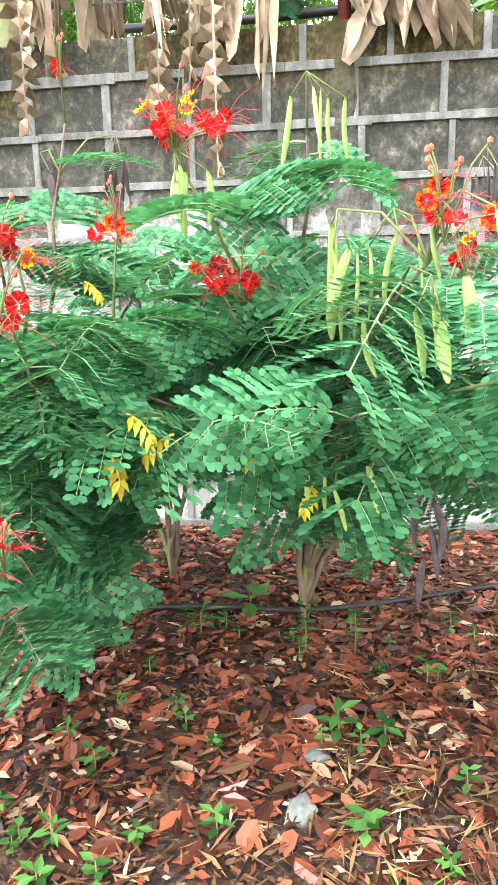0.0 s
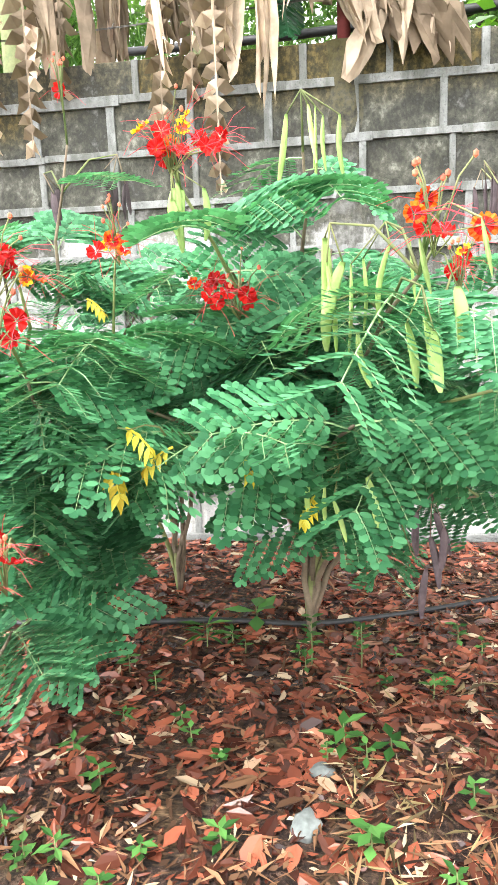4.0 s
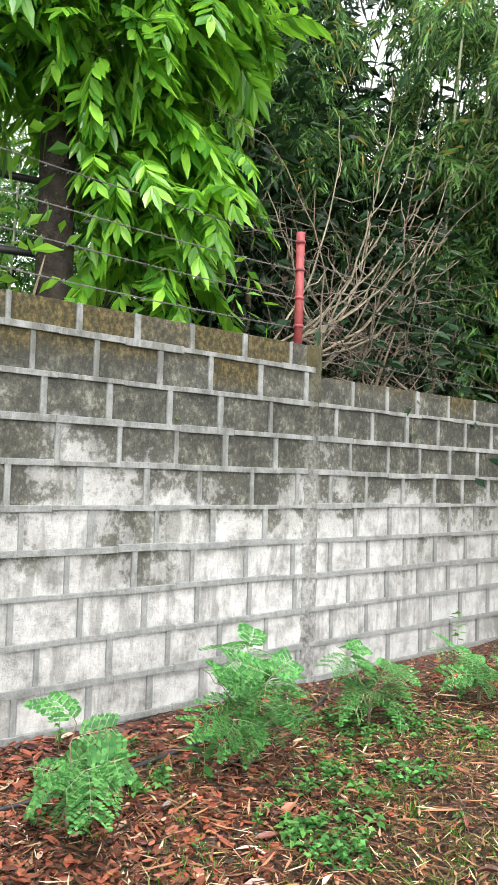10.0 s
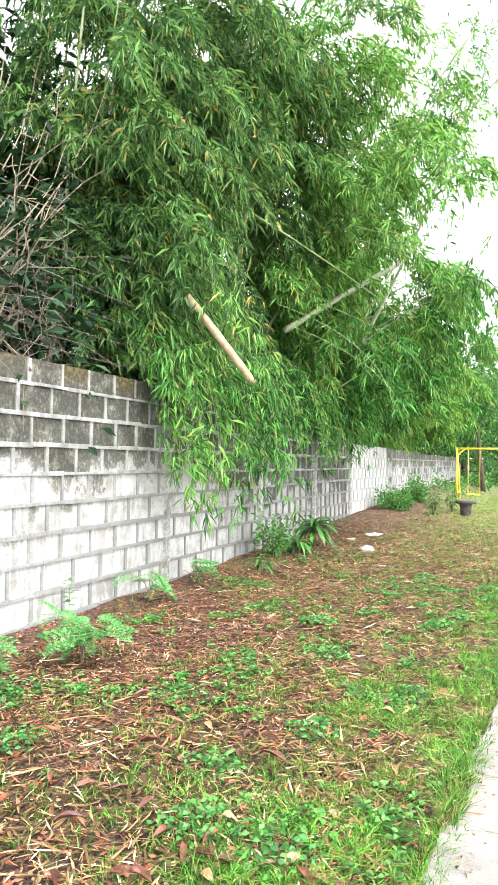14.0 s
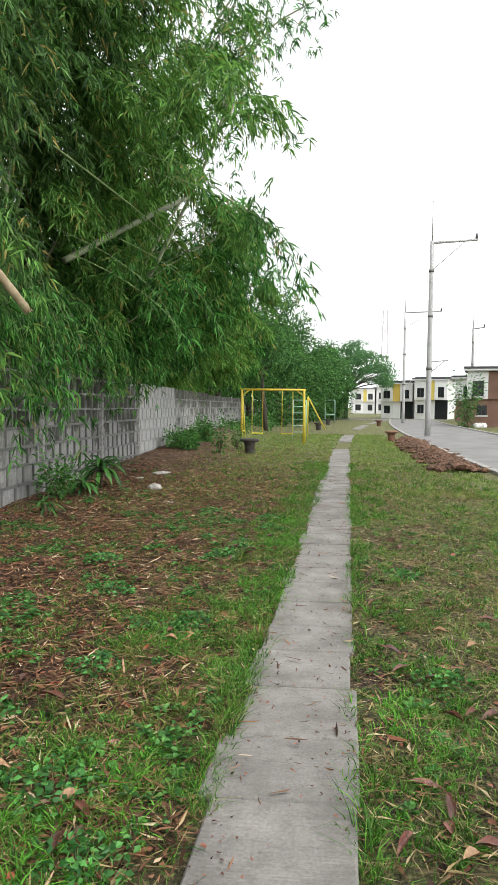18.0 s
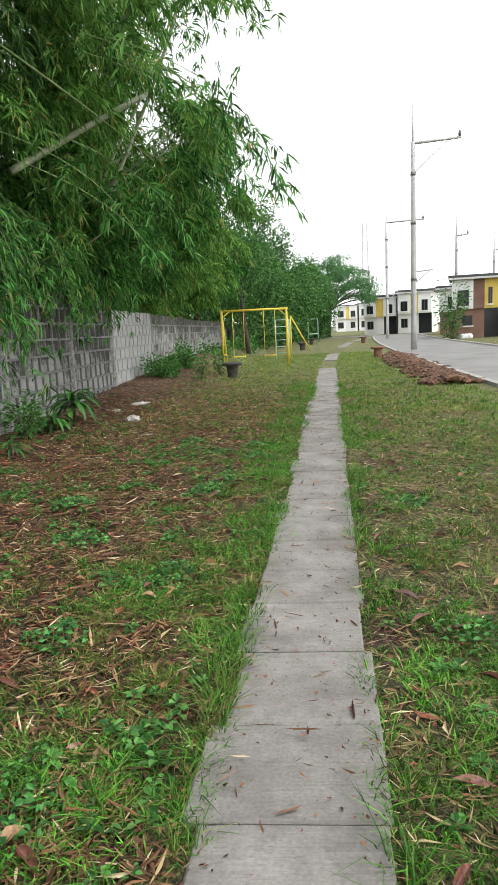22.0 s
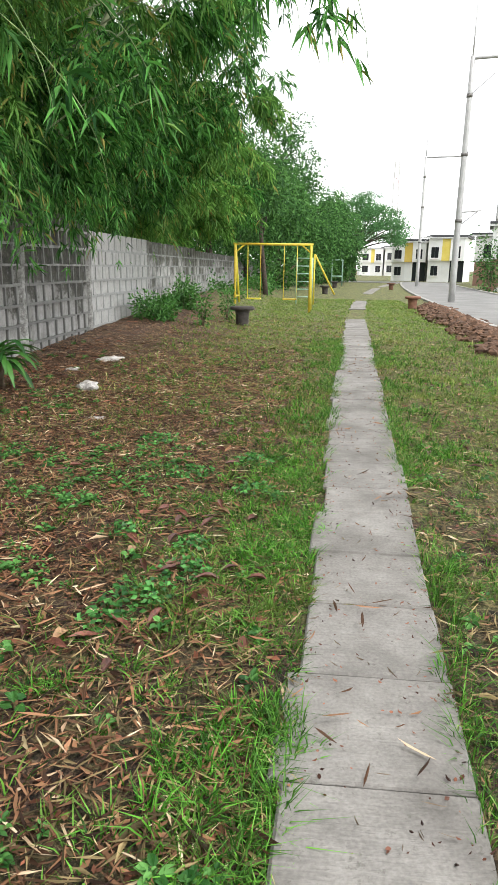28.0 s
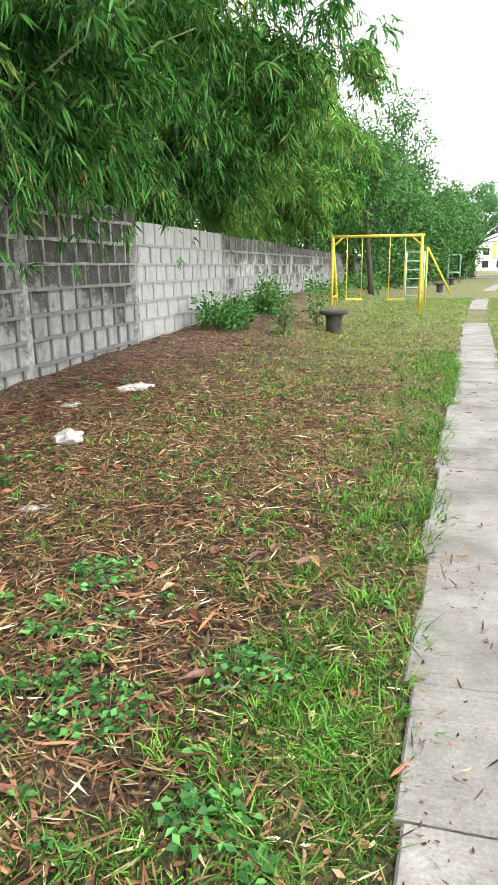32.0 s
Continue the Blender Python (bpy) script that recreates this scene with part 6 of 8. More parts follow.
# ---- peacock-flower shrubs before the wall ----
def feather_leaf(rng, pinnae=7, per=8, length=0.30, span=0.105, leaflet=(0.026, 0.022), droop=0.35):
    """A twice-feathered leaf from the origin along +x: ribs and rounded leaflets, as two face groups."""
    s = np.linspace(0, 1, 7)
    line = np.stack([length * s, 0 * s, 0.05 * length * np.sin(np.pi * s) - length * droop * s ** 2], 1)
    ribs = [tube(line, np.linspace(0.0028, 0.0014, 7), 4, False)]
    c, a_, sd = [], [], []
    for k in range(pinnae):
        u = 0.22 + 0.76 * k / (pinnae - 1)
        p = np.array([np.interp(u, s, line[:, i]) for i in range(3)])
        w = span * (0.75 + 0.5 * math.sin(np.pi * (0.15 + 0.75 * k / pinnae))) * rng.uniform(0.9, 1.08)
        for side in (-1, 1):
            d = np.array((0.62, side * 1.0, 0.10 - droop * u))
            d /= np.linalg.norm(d)
            q = np.linspace(0, 1, per + 1)[:, None]
            rib = p + d * w * q - np.array((0, 0, 1.0)) * w * 0.28 * q ** 2
            ribs.append(tube(rib[[0, per // 2, per]], (0.0014, 0.001, 0.0007), 3, False))
            across = np.array((d[1], -d[0], 0.0))
            across /= np.linalg.norm(across)
            for j in range(1, per + 1):
                for e in (-1, 1):
                    c.append(rib[j])
                    a_.append(across * e + d * 0.35 + (0, 0, 0.06 + rng.uniform(-0.06, 0.06)))
                    sd.append(d)
            c.append(rib[per])
            a_.append(d)
            sd.append(across)
    c, a_, sd = np.array(c), unit(np.array(a_)), unit(np.array(sd))
    n = len(c)
    L = leaflet[0] * rng.uniform(0.8, 1.12, (n, 1))
    W = leaflet[1] * rng.uniform(0.85, 1.1, (n, 1))
    q = [c, c + a_ * L * 0.3 + sd * W * 0.45, c + a_ * L * 0.8 + sd * W * 0.48, c + a_ * L * 1.02, c + a_ * L * 0.8 - sd * W * 0.48, c + a_ * L * 0.3 - sd * W * 0.45]
    v = np.stack(q, 1).reshape(-1, 3)
    o = (np.arange(n) * 6)[:, None]
    quads = np.concatenate([o + np.array(r)[None] for r in ((0, 1, 2, 3), (0, 3, 4, 5))])
    rv, rf = joined(ribs)
    ribs_n = sum(len(f) for f in rf)
    me = mesh_of("leaf", np.concatenate([v, rv]), [quads] + [f + len(v) for f in rf])
    index = np.concatenate([np.zeros(len(quads), np.int32), np.ones(ribs_n, np.int32)])
    return me, index


def feather_set(seed, material, rib, **kw):
    rng = np.random.default_rng(seed)
    out = []
    for d in (0.15, 0.35, 0.6, 0.3):
        me, index = feather_leaf(rng, droop=d, **kw)
        me.materials.append(material)
        me.materials.append(rib)
        me.polygons.foreach_set("material_index", index)
        out.append(me)
    return out


RIB = surface("pale_leaf_rib", (0.20, 0.34, 0.15), (0.32, 0.44, 0.22), 20, 0.6, 0.1)
FEATHER = feather_set(7, PEA_LEAF, RIB, pinnae=7, per=9, span=0.115, leaflet=(0.028, 0.0225))
FEATHER_BIG = feather_set(8, PEA_LEAF, RIB, pinnae=4, per=6, length=0.20, span=0.11, leaflet=(0.030, 0.024))
FEATHER_YOUNG = feather_set(9, PEA_YOUNG, RIB, pinnae=5, per=6, length=0.27, span=0.10, leaflet=(0.029, 0.023))


def flower_mesh(rng, size=0.022):
    """Five crinkled petals on narrow claws; inner blade and frilled rim as two face groups."""
    v, inner, rim = [], [], []
    axis = unit(rng.normal(0, 0.55, 3) + (0.9, 0, 0.35))
    a = unit(np.cross(axis, (0.1, 0.3, 1.0)))
    b = np.cross(axis, a)
    for k in range(5):
        th = 2 * np.pi * k / 5 + rng.uniform(-0.2, 0.2)
        d, e = a * math.cos(th) + b * math.sin(th), b * math.cos(th) - a * math.sin(th)
        n0 = len(v)
        v.append(d * size * 0.12)
        for r, wide in ((0.62, 0.62), (1.0, 0.78)):
            for j in range(7):
                q = j / 6 - 0.5
                ruffle = size * 0.16 * r * math.sin(9.5 * q + th * 3 + r) + rng.normal(0, size * 0.05)
                v.append(d * size * (r - 0.5 * r * q * q) * rng.uniform(0.94, 1.05) + e * size * wide * q * 1.25 + axis * (ruffle + size * 0.28 * r))
        inner += [(n0, n0 + 1 + j, n0 + 2 + j) for j in range(6)]
        rim += [(n0 + 1 + j, n0 + 8 + j, n0 + 9 + j, n0 + 2 + j) for j in range(6)]
    me = mesh_of("flower", np.array(v), [np.array(inner), np.array(rim)])
    me.polygons.foreach_set("material_index", np.array([0] * len(inner) + [1] * len(rim), np.int32))
    return me


def held(parent, p, r=0.0028):
    """A thin twig from the nearest stem of the shrub up to p, given in the shrub's own space."""
    q = SHRUB_LINES[parent.name]
    q = q[q[:, 2] < max(p[2] + 0.02, 0.3)]
    a = q[np.argmin(np.linalg.norm(q - p, axis=1) + 0.4 * np.maximum(0, 0.12 - (p[2] - q[:, 2])))]
    put("stem", tube_mesh("stem", [a, a * 0.5 + p * 0.5 + (0, 0, 0.02 + 0.1 * np.linalg.norm(p[:2] - a[:2])), p], (r * 1.3, r, r * 0.6), 5), STEM, parent)


def blossom(parent, p, seed, spread=0.07, count=7, yellow=0.25):
    """A head of red and yellow flowers with long stamens and round buds."""
    rng = np.random.default_rng(seed)
    p = np.asarray(p, float)
    # shifted towards the camera's side so the leaves don't hide the head
    p = p + (0.085, 0.01, 0.0) - np.array(parent.matrix_basis.translation)
    held(parent, p)
    count, spread = int(count * 1.25 + 0.5), spread * 0.85
    for k in range(count):
        o = rng.normal(0, spread, 3) * (1, 1, 0.55)
        top = o[2] > 0.02
        bright = rng.random() < (yellow + (0.25 if top else -0.2))
        me = flower_mesh(rng, rng.uniform(0.017, 0.024))
        me.materials.append(PETAL_ORANGE if bright else PETAL_RED)
        me.materials.append(PETAL_YELLOW if bright else (PETAL_ORANGE if rng.random() < 0.25 else PETAL_RED))
        fl = put("flower", me, None, parent, "yellow-rimmed orange flower" if bright else "frilled red flower", pose(*(p + o)))
        pieces = []
        for j in range(5):
            d = unit(rng.normal(0, 1, 3) * (0.5, 1, 0.6) + (0.3, 0.35, -0.1)) * rng.uniform(0.05, 0.09)
            pieces.append(tube([(0, 0, 0), d * 0.55 + (0, 0, 0.010), d], (0.0007, 0.0006, 0.0005), 3))
        put("stamen_tuft", mesh_of("stamen_tuft", *joined(pieces)), STAMEN, fl, "long thin pink stamens")
        put("flower_stalk", tube_mesh("flower_stalk", [p - (0, 0, 0.07), p + o * 0.45 - (0, 0, 0.02), p + o], 0.0012, 4), STEM, parent)
    for k in range(7):
        o = rng.normal(0, spread * 0.8, 3) * (1, 1, 0.6) + (0, 0, 0.055)
        bud = bmesh.new()
        bmesh.ops.create_icosphere(bud, subdivisions=1, radius=rng.uniform(0.0035, 0.0055))
        me = bpy.data.meshes.new("bud")
        bud.to_mesh(me)
        bud.free()
        put("bud", me, BUD, parent, m=Matrix.Translation(p + o) @ Matrix.Diagonal((1, 1, 1.3, 1)))
        put("flower_stalk", tube_mesh("flower_stalk", [p - (0, 0, 0.06), p + o * 0.6, p + o], 0.0014, 4), STEM, parent)


def pod_mesh(rng, length, width):
    """A flat bean pod hanging from the origin, with seed swellings."""
    n = 14
    s = np.linspace(0, 1, n)
    w = width * np.clip(np.sin(np.pi * np.clip(s * 0.93 + 0.05, 0, 1)) ** 0.45, 0.05, 1) / 2
    thick = width * (0.13 + 0.06 * np.abs(np.sin(s * 9 * np.pi))) * np.clip(np.sin(np.pi * s) + 0.15, 0, 1)
    bend = 0.10 * length * np.sin(np.pi * s * 0.9) * rng.uniform(-1, 1)
    ring = []
    for i in range(n):
        z = -length * s[i]
        for a in np.linspace(0, 2 * np.pi, 8, endpoint=False):
            ring.append((thick[i] * math.cos(a), bend[i] + w[i] * math.sin(a), z))
    i, j = np.meshgrid(np.arange(n - 1), np.arange(8), indexing="ij")
    k = (j + 1) % 8
    f = np.stack([i * 8 + j, i * 8 + k, (i + 1) * 8 + k, (i + 1) * 8 + j], -1).reshape(-1, 4)
    return mesh_of("pod", ring, [f, np.arange(8)[None], np.arange(8)[None, ::-1] + (n - 1) * 8], True)


def pods(parent, p, seed, count, length, width, dark=False, spread=0.03):
    rng = np.random.default_rng(seed)
    p = np.asarray(p, float)
    # shifted towards the camera's side, out of the covering leaves
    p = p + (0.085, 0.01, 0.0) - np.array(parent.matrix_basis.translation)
    held(parent, p + (0, 0, 0.06))
    for k in range(count):
        o = rng.normal(0, spread, 3) * (1, 1, 0.5)
        m = Matrix.Translation(p + o) @ Euler((rng.normal(0, 0.12), rng.normal(0, 0.12), rng.uniform(0.2, 1.4) if count > 1 else 0.3)).to_matrix().to_4x4()
        put("pod", pod_mesh(rng, length * rng.uniform(0.8, 1.1), width), POD_DARK if dark else POD_GREEN, parent, "dry dark purple seed pod" if dark else "flat pale green seed pod", m)
        put("pod_stalk", tube_mesh("pod_stalk", [p + o, p + o * 0.5 + (0, 0, 0.03), p + (0, 0, 0.06)], 0.0016, 4), STEM_BROWN if dark else STEM, parent)


SHRUB_LINES = {}


def peacock_shrub(base, ends, n_leaves, seed, label, kinds, size=(0.8, 1.15), stem=0.013, low=0.35, group="peacock-flower shrubs along the wall", rings=1):
    """Woody stems that fork from the base to the given ends, with feathered leaves along them. Ends are in the world."""
    rng = np.random.default_rng(seed)
    t = thing("flowering_shrub", label, "shrub", pose(*base), group)
    base = np.asarray(base, float)
    lines = []
    for k, e in enumerate(ends):
        e = np.asarray(e, float) - base
        fork = np.array((e[0] * 0.06, e[1] * 0.05, min(0.45, e[2] * 0.4)))
        q = np.array([(1 - u) ** 2 * np.zeros(3) + 2 * u * (1 - u) * (fork + (0, 0, e[2] * 0.32)) + u * u * e for u in np.linspace(0, 1, 12)])
        q[1:-1] += rng.normal(0, 0.008, (10, 3))
        put("stem", tube_mesh("stem", q, np.linspace(stem, stem * 0.25, 12), 6), STEM_BROWN if k % 5 else STEM, t)
        lines.append(q)
    SHRUB_LINES[t.name] = np.concatenate(lines)
    weight = np.array([np.linalg.norm(q[-1]) for q in lines])
    for k in range(n_leaves):
        q = lines[rng.choice(len(lines), p=weight / weight.sum())]
        s = rng.uniform(low, 1.0) * 10.99
        i = int(s)
        p = q[i] * (1 - s + i) + q[i + 1] * (s - i)
        a = k * 2.399 + rng.uniform(-0.5, 0.5)
        d = (math.cos(a) + 0.35, math.sin(a), rng.uniform(-0.15, 0.55))
        put("leaf", kinds[rng.integers(len(kinds))], None, t, m=aim_to(p, d, (0.55 + rng.normal(0, 0.33), rng.normal(0, 0.33), 1.0), rng.uniform(*size)))
    return t


shrub = peacock_shrub((1.12, 0.10, 0.0), [(1.95, -0.12, 1.48), (1.85, 0.0, 1.2), (2.28, 0.36, 1.26), (1.75, 0.14, 1.58), (1.9, 0.45, 1.2), (1.3, 0.78, 1.34), (2.15, 0.25, 0.98), (2.0, -0.22, 1.0),
                      (1.85, 0.55, 0.75), (1.5, 0.95, 0.8), (1.75, 0.42, 0.75), (1.2, -0.25, 1.1), (1.6, 0.65, 1.05), (1.0, 0.5, 1.15), (1.7, 0.3, 1.32), (1.5, -0.1, 1.35), (1.55, 0.45, 1.3), (1.9, 0.15, 1.22), (1.4, 0.2, 1.38), (1.95, -0.3, 1.15), (2.2, 0.5, 1.05)],
                      270, 111, "green peacock-flower shrub in bloom with hanging pods", FEATHER, (0.62, 0.95), 0.014, 0.55)
for k, (p, s, c, y) in enumerate((((1.9, -0.14, 1.57), 0.052, 13, 0.3), ((1.9, -0.27, 1.39), 0.045, 4, 0.4), ((1.8, -0.02, 1.26), 0.06, 6, 0.25), ((2.3, 0.36, 1.35), 0.038, 4, 0.25), ((1.8, 0.48, 1.29), 0.03, 3, 0.05),
                                  ((1.25, 0.79, 1.42), 0.05, 6, 0.2), ((1.4, 1.01, 0.82), 0.03, 3, 0.4))):
    blossom(shrub, p, 200 + k, s, c, y)
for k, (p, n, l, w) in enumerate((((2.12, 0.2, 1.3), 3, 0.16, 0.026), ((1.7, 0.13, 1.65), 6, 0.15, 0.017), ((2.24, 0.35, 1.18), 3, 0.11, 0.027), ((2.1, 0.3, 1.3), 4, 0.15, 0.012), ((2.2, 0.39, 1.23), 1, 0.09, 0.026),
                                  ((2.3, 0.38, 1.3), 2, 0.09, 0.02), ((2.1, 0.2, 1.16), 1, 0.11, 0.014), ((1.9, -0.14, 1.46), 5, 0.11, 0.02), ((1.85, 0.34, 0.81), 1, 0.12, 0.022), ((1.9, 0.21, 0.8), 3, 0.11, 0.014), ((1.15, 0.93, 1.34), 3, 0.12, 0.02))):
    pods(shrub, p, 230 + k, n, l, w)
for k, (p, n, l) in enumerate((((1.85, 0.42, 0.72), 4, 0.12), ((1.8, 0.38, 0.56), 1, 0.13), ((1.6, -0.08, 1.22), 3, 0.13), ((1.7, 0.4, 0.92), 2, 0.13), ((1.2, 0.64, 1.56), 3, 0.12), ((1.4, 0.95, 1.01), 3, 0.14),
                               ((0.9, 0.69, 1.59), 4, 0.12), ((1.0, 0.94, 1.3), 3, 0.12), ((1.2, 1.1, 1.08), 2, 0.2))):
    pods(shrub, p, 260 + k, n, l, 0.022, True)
rng_y = np.random.default_rng(5)
for p in ((2.2, -0.2, 0.99), (2.15, -0.12, 0.94), (2.0, 0.02, 0.91), (1.95, 0.16, 0.78), (1.6, -0.49, 1.26), (2.17, -0.25, 0.9)):
    v, f = pinnate(rng_y, 4, 0.07, (0.032, 0.016), 0.3)
    put("yellow_leaf", mesh_of("yellow_leaf", v, f), YELLOW_LEAF, shrub, "yellowed leaflets", aim(Vector(p) - shrub.matrix_basis.translation, (0.5, rng_y.uniform(-1, 1), -0.2)))

shrub2 = peacock_shrub((1.35, -0.78, 0.0), [(2.15, -0.42, 1.28), (2.2, -0.4, 1.1), (2.2, -0.45, 0.72), (1.5, -0.55, 1.7), (1.4, -0.85, 1.5), (2.0, -0.75, 1.0), (1.75, -0.5, 1.1), (1.2, -0.35, 1.35), (1.9, -0.35, 0.85), (2.3, -0.5, 0.5), (1.6, -0.2, 0.95)],
                       165, 112, "green peacock-flower shrub with red and orange blossoms", FEATHER, (0.62, 0.95), 0.013, 0.5)
for k, (p, s, c) in enumerate((((2.2, -0.41, 1.32), 0.05, 6), ((2.3, -0.38, 1.19), 0.05, 6), ((2.3, -0.40, 0.78), 0.05, 5), ((1.5, -0.53, 1.83), 0.02, 1))):
    blossom(shrub2, p, 300 + k, s, c, 0.35)
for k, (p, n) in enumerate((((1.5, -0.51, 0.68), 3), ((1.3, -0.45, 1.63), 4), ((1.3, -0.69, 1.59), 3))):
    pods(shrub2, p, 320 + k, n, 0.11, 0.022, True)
peacock_shrub((0.75, -0.5, 0.0), [(0.9, -0.9, 1.2), (0.95, -0.2, 1.25), (0.7, -0.6, 1.5), (1.0, -0.5, 0.9), (0.9, 0.15, 1.05), (1.0, -1.1, 0.8)], 42, 113, "green peacock-flower shrub close to the wall", FEATHER, (0.8, 1.1), 0.012, 0.4)
# broad-leafleted sprays low on the front
front = peacock_shrub((2.0, -0.1, 0.9), [(2.25, -0.2, 1.0), (2.2, 0.0, 0.95)], 4, 114, "spray of large rounded leaflets at the front of the shrub", FEATHER_BIG, (0.8, 1.0), 0.005, 0.3)

for k, (p, h, w, n) in enumerate((((1.02, 1.76, 0), 0.42, 0.22, 16), ((0.98, 2.72, 0), 0.62, 0.34, 34), ((0.85, 3.72, 0), 0.45, 0.26, 24), ((1.0, 4.62, 0), 0.32, 0.2, 18), ((0.35, 6.55, 0.0), 0.35, 0.25, 9), ((0.3, 7.6, 0.02), 0.3, 0.25, 7))):
    ends = [(p[0] + w * math.cos(a) * 0.8, p[1] + w * math.sin(a) * 0.8, h * (0.75 + 0.25 * math.sin(3 * a + k))) for a in np.linspace(0, 5.2, 5)]
    peacock_shrub(p, ends, n, 120 + k, "young peacock-flower seedling at the foot of the wall", FEATHER_YOUNG, (0.5, 0.8), 0.006, 0.35, "young shrubs along the wall")


# ---- ground cover ----
def wave(x, y, k):
    """Irregular patchiness between 0 and 1."""
    f = k * 0.75
    n = [noise.noise((a * f, b * f, k)) + 0.6 * noise.noise((a * f * 2.7, b * f * 2.7, k + 5)) for a, b in zip(x.tolist(), y.tolist())]
    return np.clip(0.5 + 0.62 * np.array(n), 0, 1)


def off_path(x, y, edge=0.27):
    return np.abs(x - path_x(y)) > edge


def curled(x, y, rng, length, width, lift=0.006, curl=0.3):
    """Fallen leaves lying on the ground: six-cornered, curled."""
    n = len(x)
    a = rng.uniform(0, 2 * np.pi, n)
    d = np.stack([np.cos(a), np.sin(a), rng.normal(0, 0.13, n)], 1)
    s = np.stack([-np.sin(a), np.cos(a), rng.normal(0, 0.22, n)], 1)
    c = np.stack([x, y, ground_height(x, y) + lift + rng.uniform(0, 0.012, n)], 1)
    size = rng.uniform(0.45, 1.45, n)
    L, W = (length * size * rng.uniform(0.8, 1.2, n))[:, None], (width * size * rng.uniform(0.7, 1.25, n))[:, None]
    up = np.array((0, 0, 1.0)) * W * rng.uniform(-0.1, curl, (n, 1))
    q = [c - d * L / 2, c - d * L * 0.2 + s * W / 2 + up, c + d * L * 0.22 + s * W * 0.45 + up, c + d * L / 2 + (0, 0, 0.01) * rng.uniform(0, 1, (n, 1)), c + d * L * 0.22 - s * W * 0.45 + up, c - d * L * 0.2 - s * W / 2 + up]
    v = np.stack(q, 1).reshape(-1, 3)
    o = (np.arange(n) * 6)[:, None]
    return v, [np.concatenate([o + np.array(r)[None] for r in ((0, 1, 2, 3), (0, 3, 4, 5))])]


def slips(x, y, rng, length, width, lift=0.006):
    """Thin flat bits lying on the ground: one bent four-cornered slip each."""
    n = len(x)
    a = rng.uniform(0, 2 * np.pi, n)
    d = np.stack([np.cos(a), np.sin(a), rng.normal(0, 0.12, n)], 1)
    s = np.stack([-np.sin(a), np.cos(a), rng.normal(0, 0.3, n)], 1)
    c = np.stack([x, y, ground_height(x, y) + lift + rng.uniform(0, 0.012, n)], 1)
    size = rng.uniform(0.5, 1.5, n)
    L, W = (length * size)[:, None], (width * size * rng.uniform(0.7, 1.3, n))[:, None]
    bow = s * L * rng.normal(0, 0.06, (n, 1))
    q = [c - d * L / 2, c + bow + s * W * 0.6 - d * L * 0.08, c + d * L / 2 + bow * 0.4, c + bow - s * W * 0.4 + d * L * 0.05]
    o = np.arange(n * 4).reshape(n, 4)
    return np.stack(q, 1).reshape(-1, 3), [np.concatenate([o[:, [0, 1, 2]], o[:, [0, 2, 3]]])]


def scatter(rng, n, x0, x1, y0, y1, keep):
    x, y = rng.uniform(x0, x1, n), rng.uniform(y0, y1, n)
    k = rng.random(n) < keep(x, y)
    return x[k], y[k]


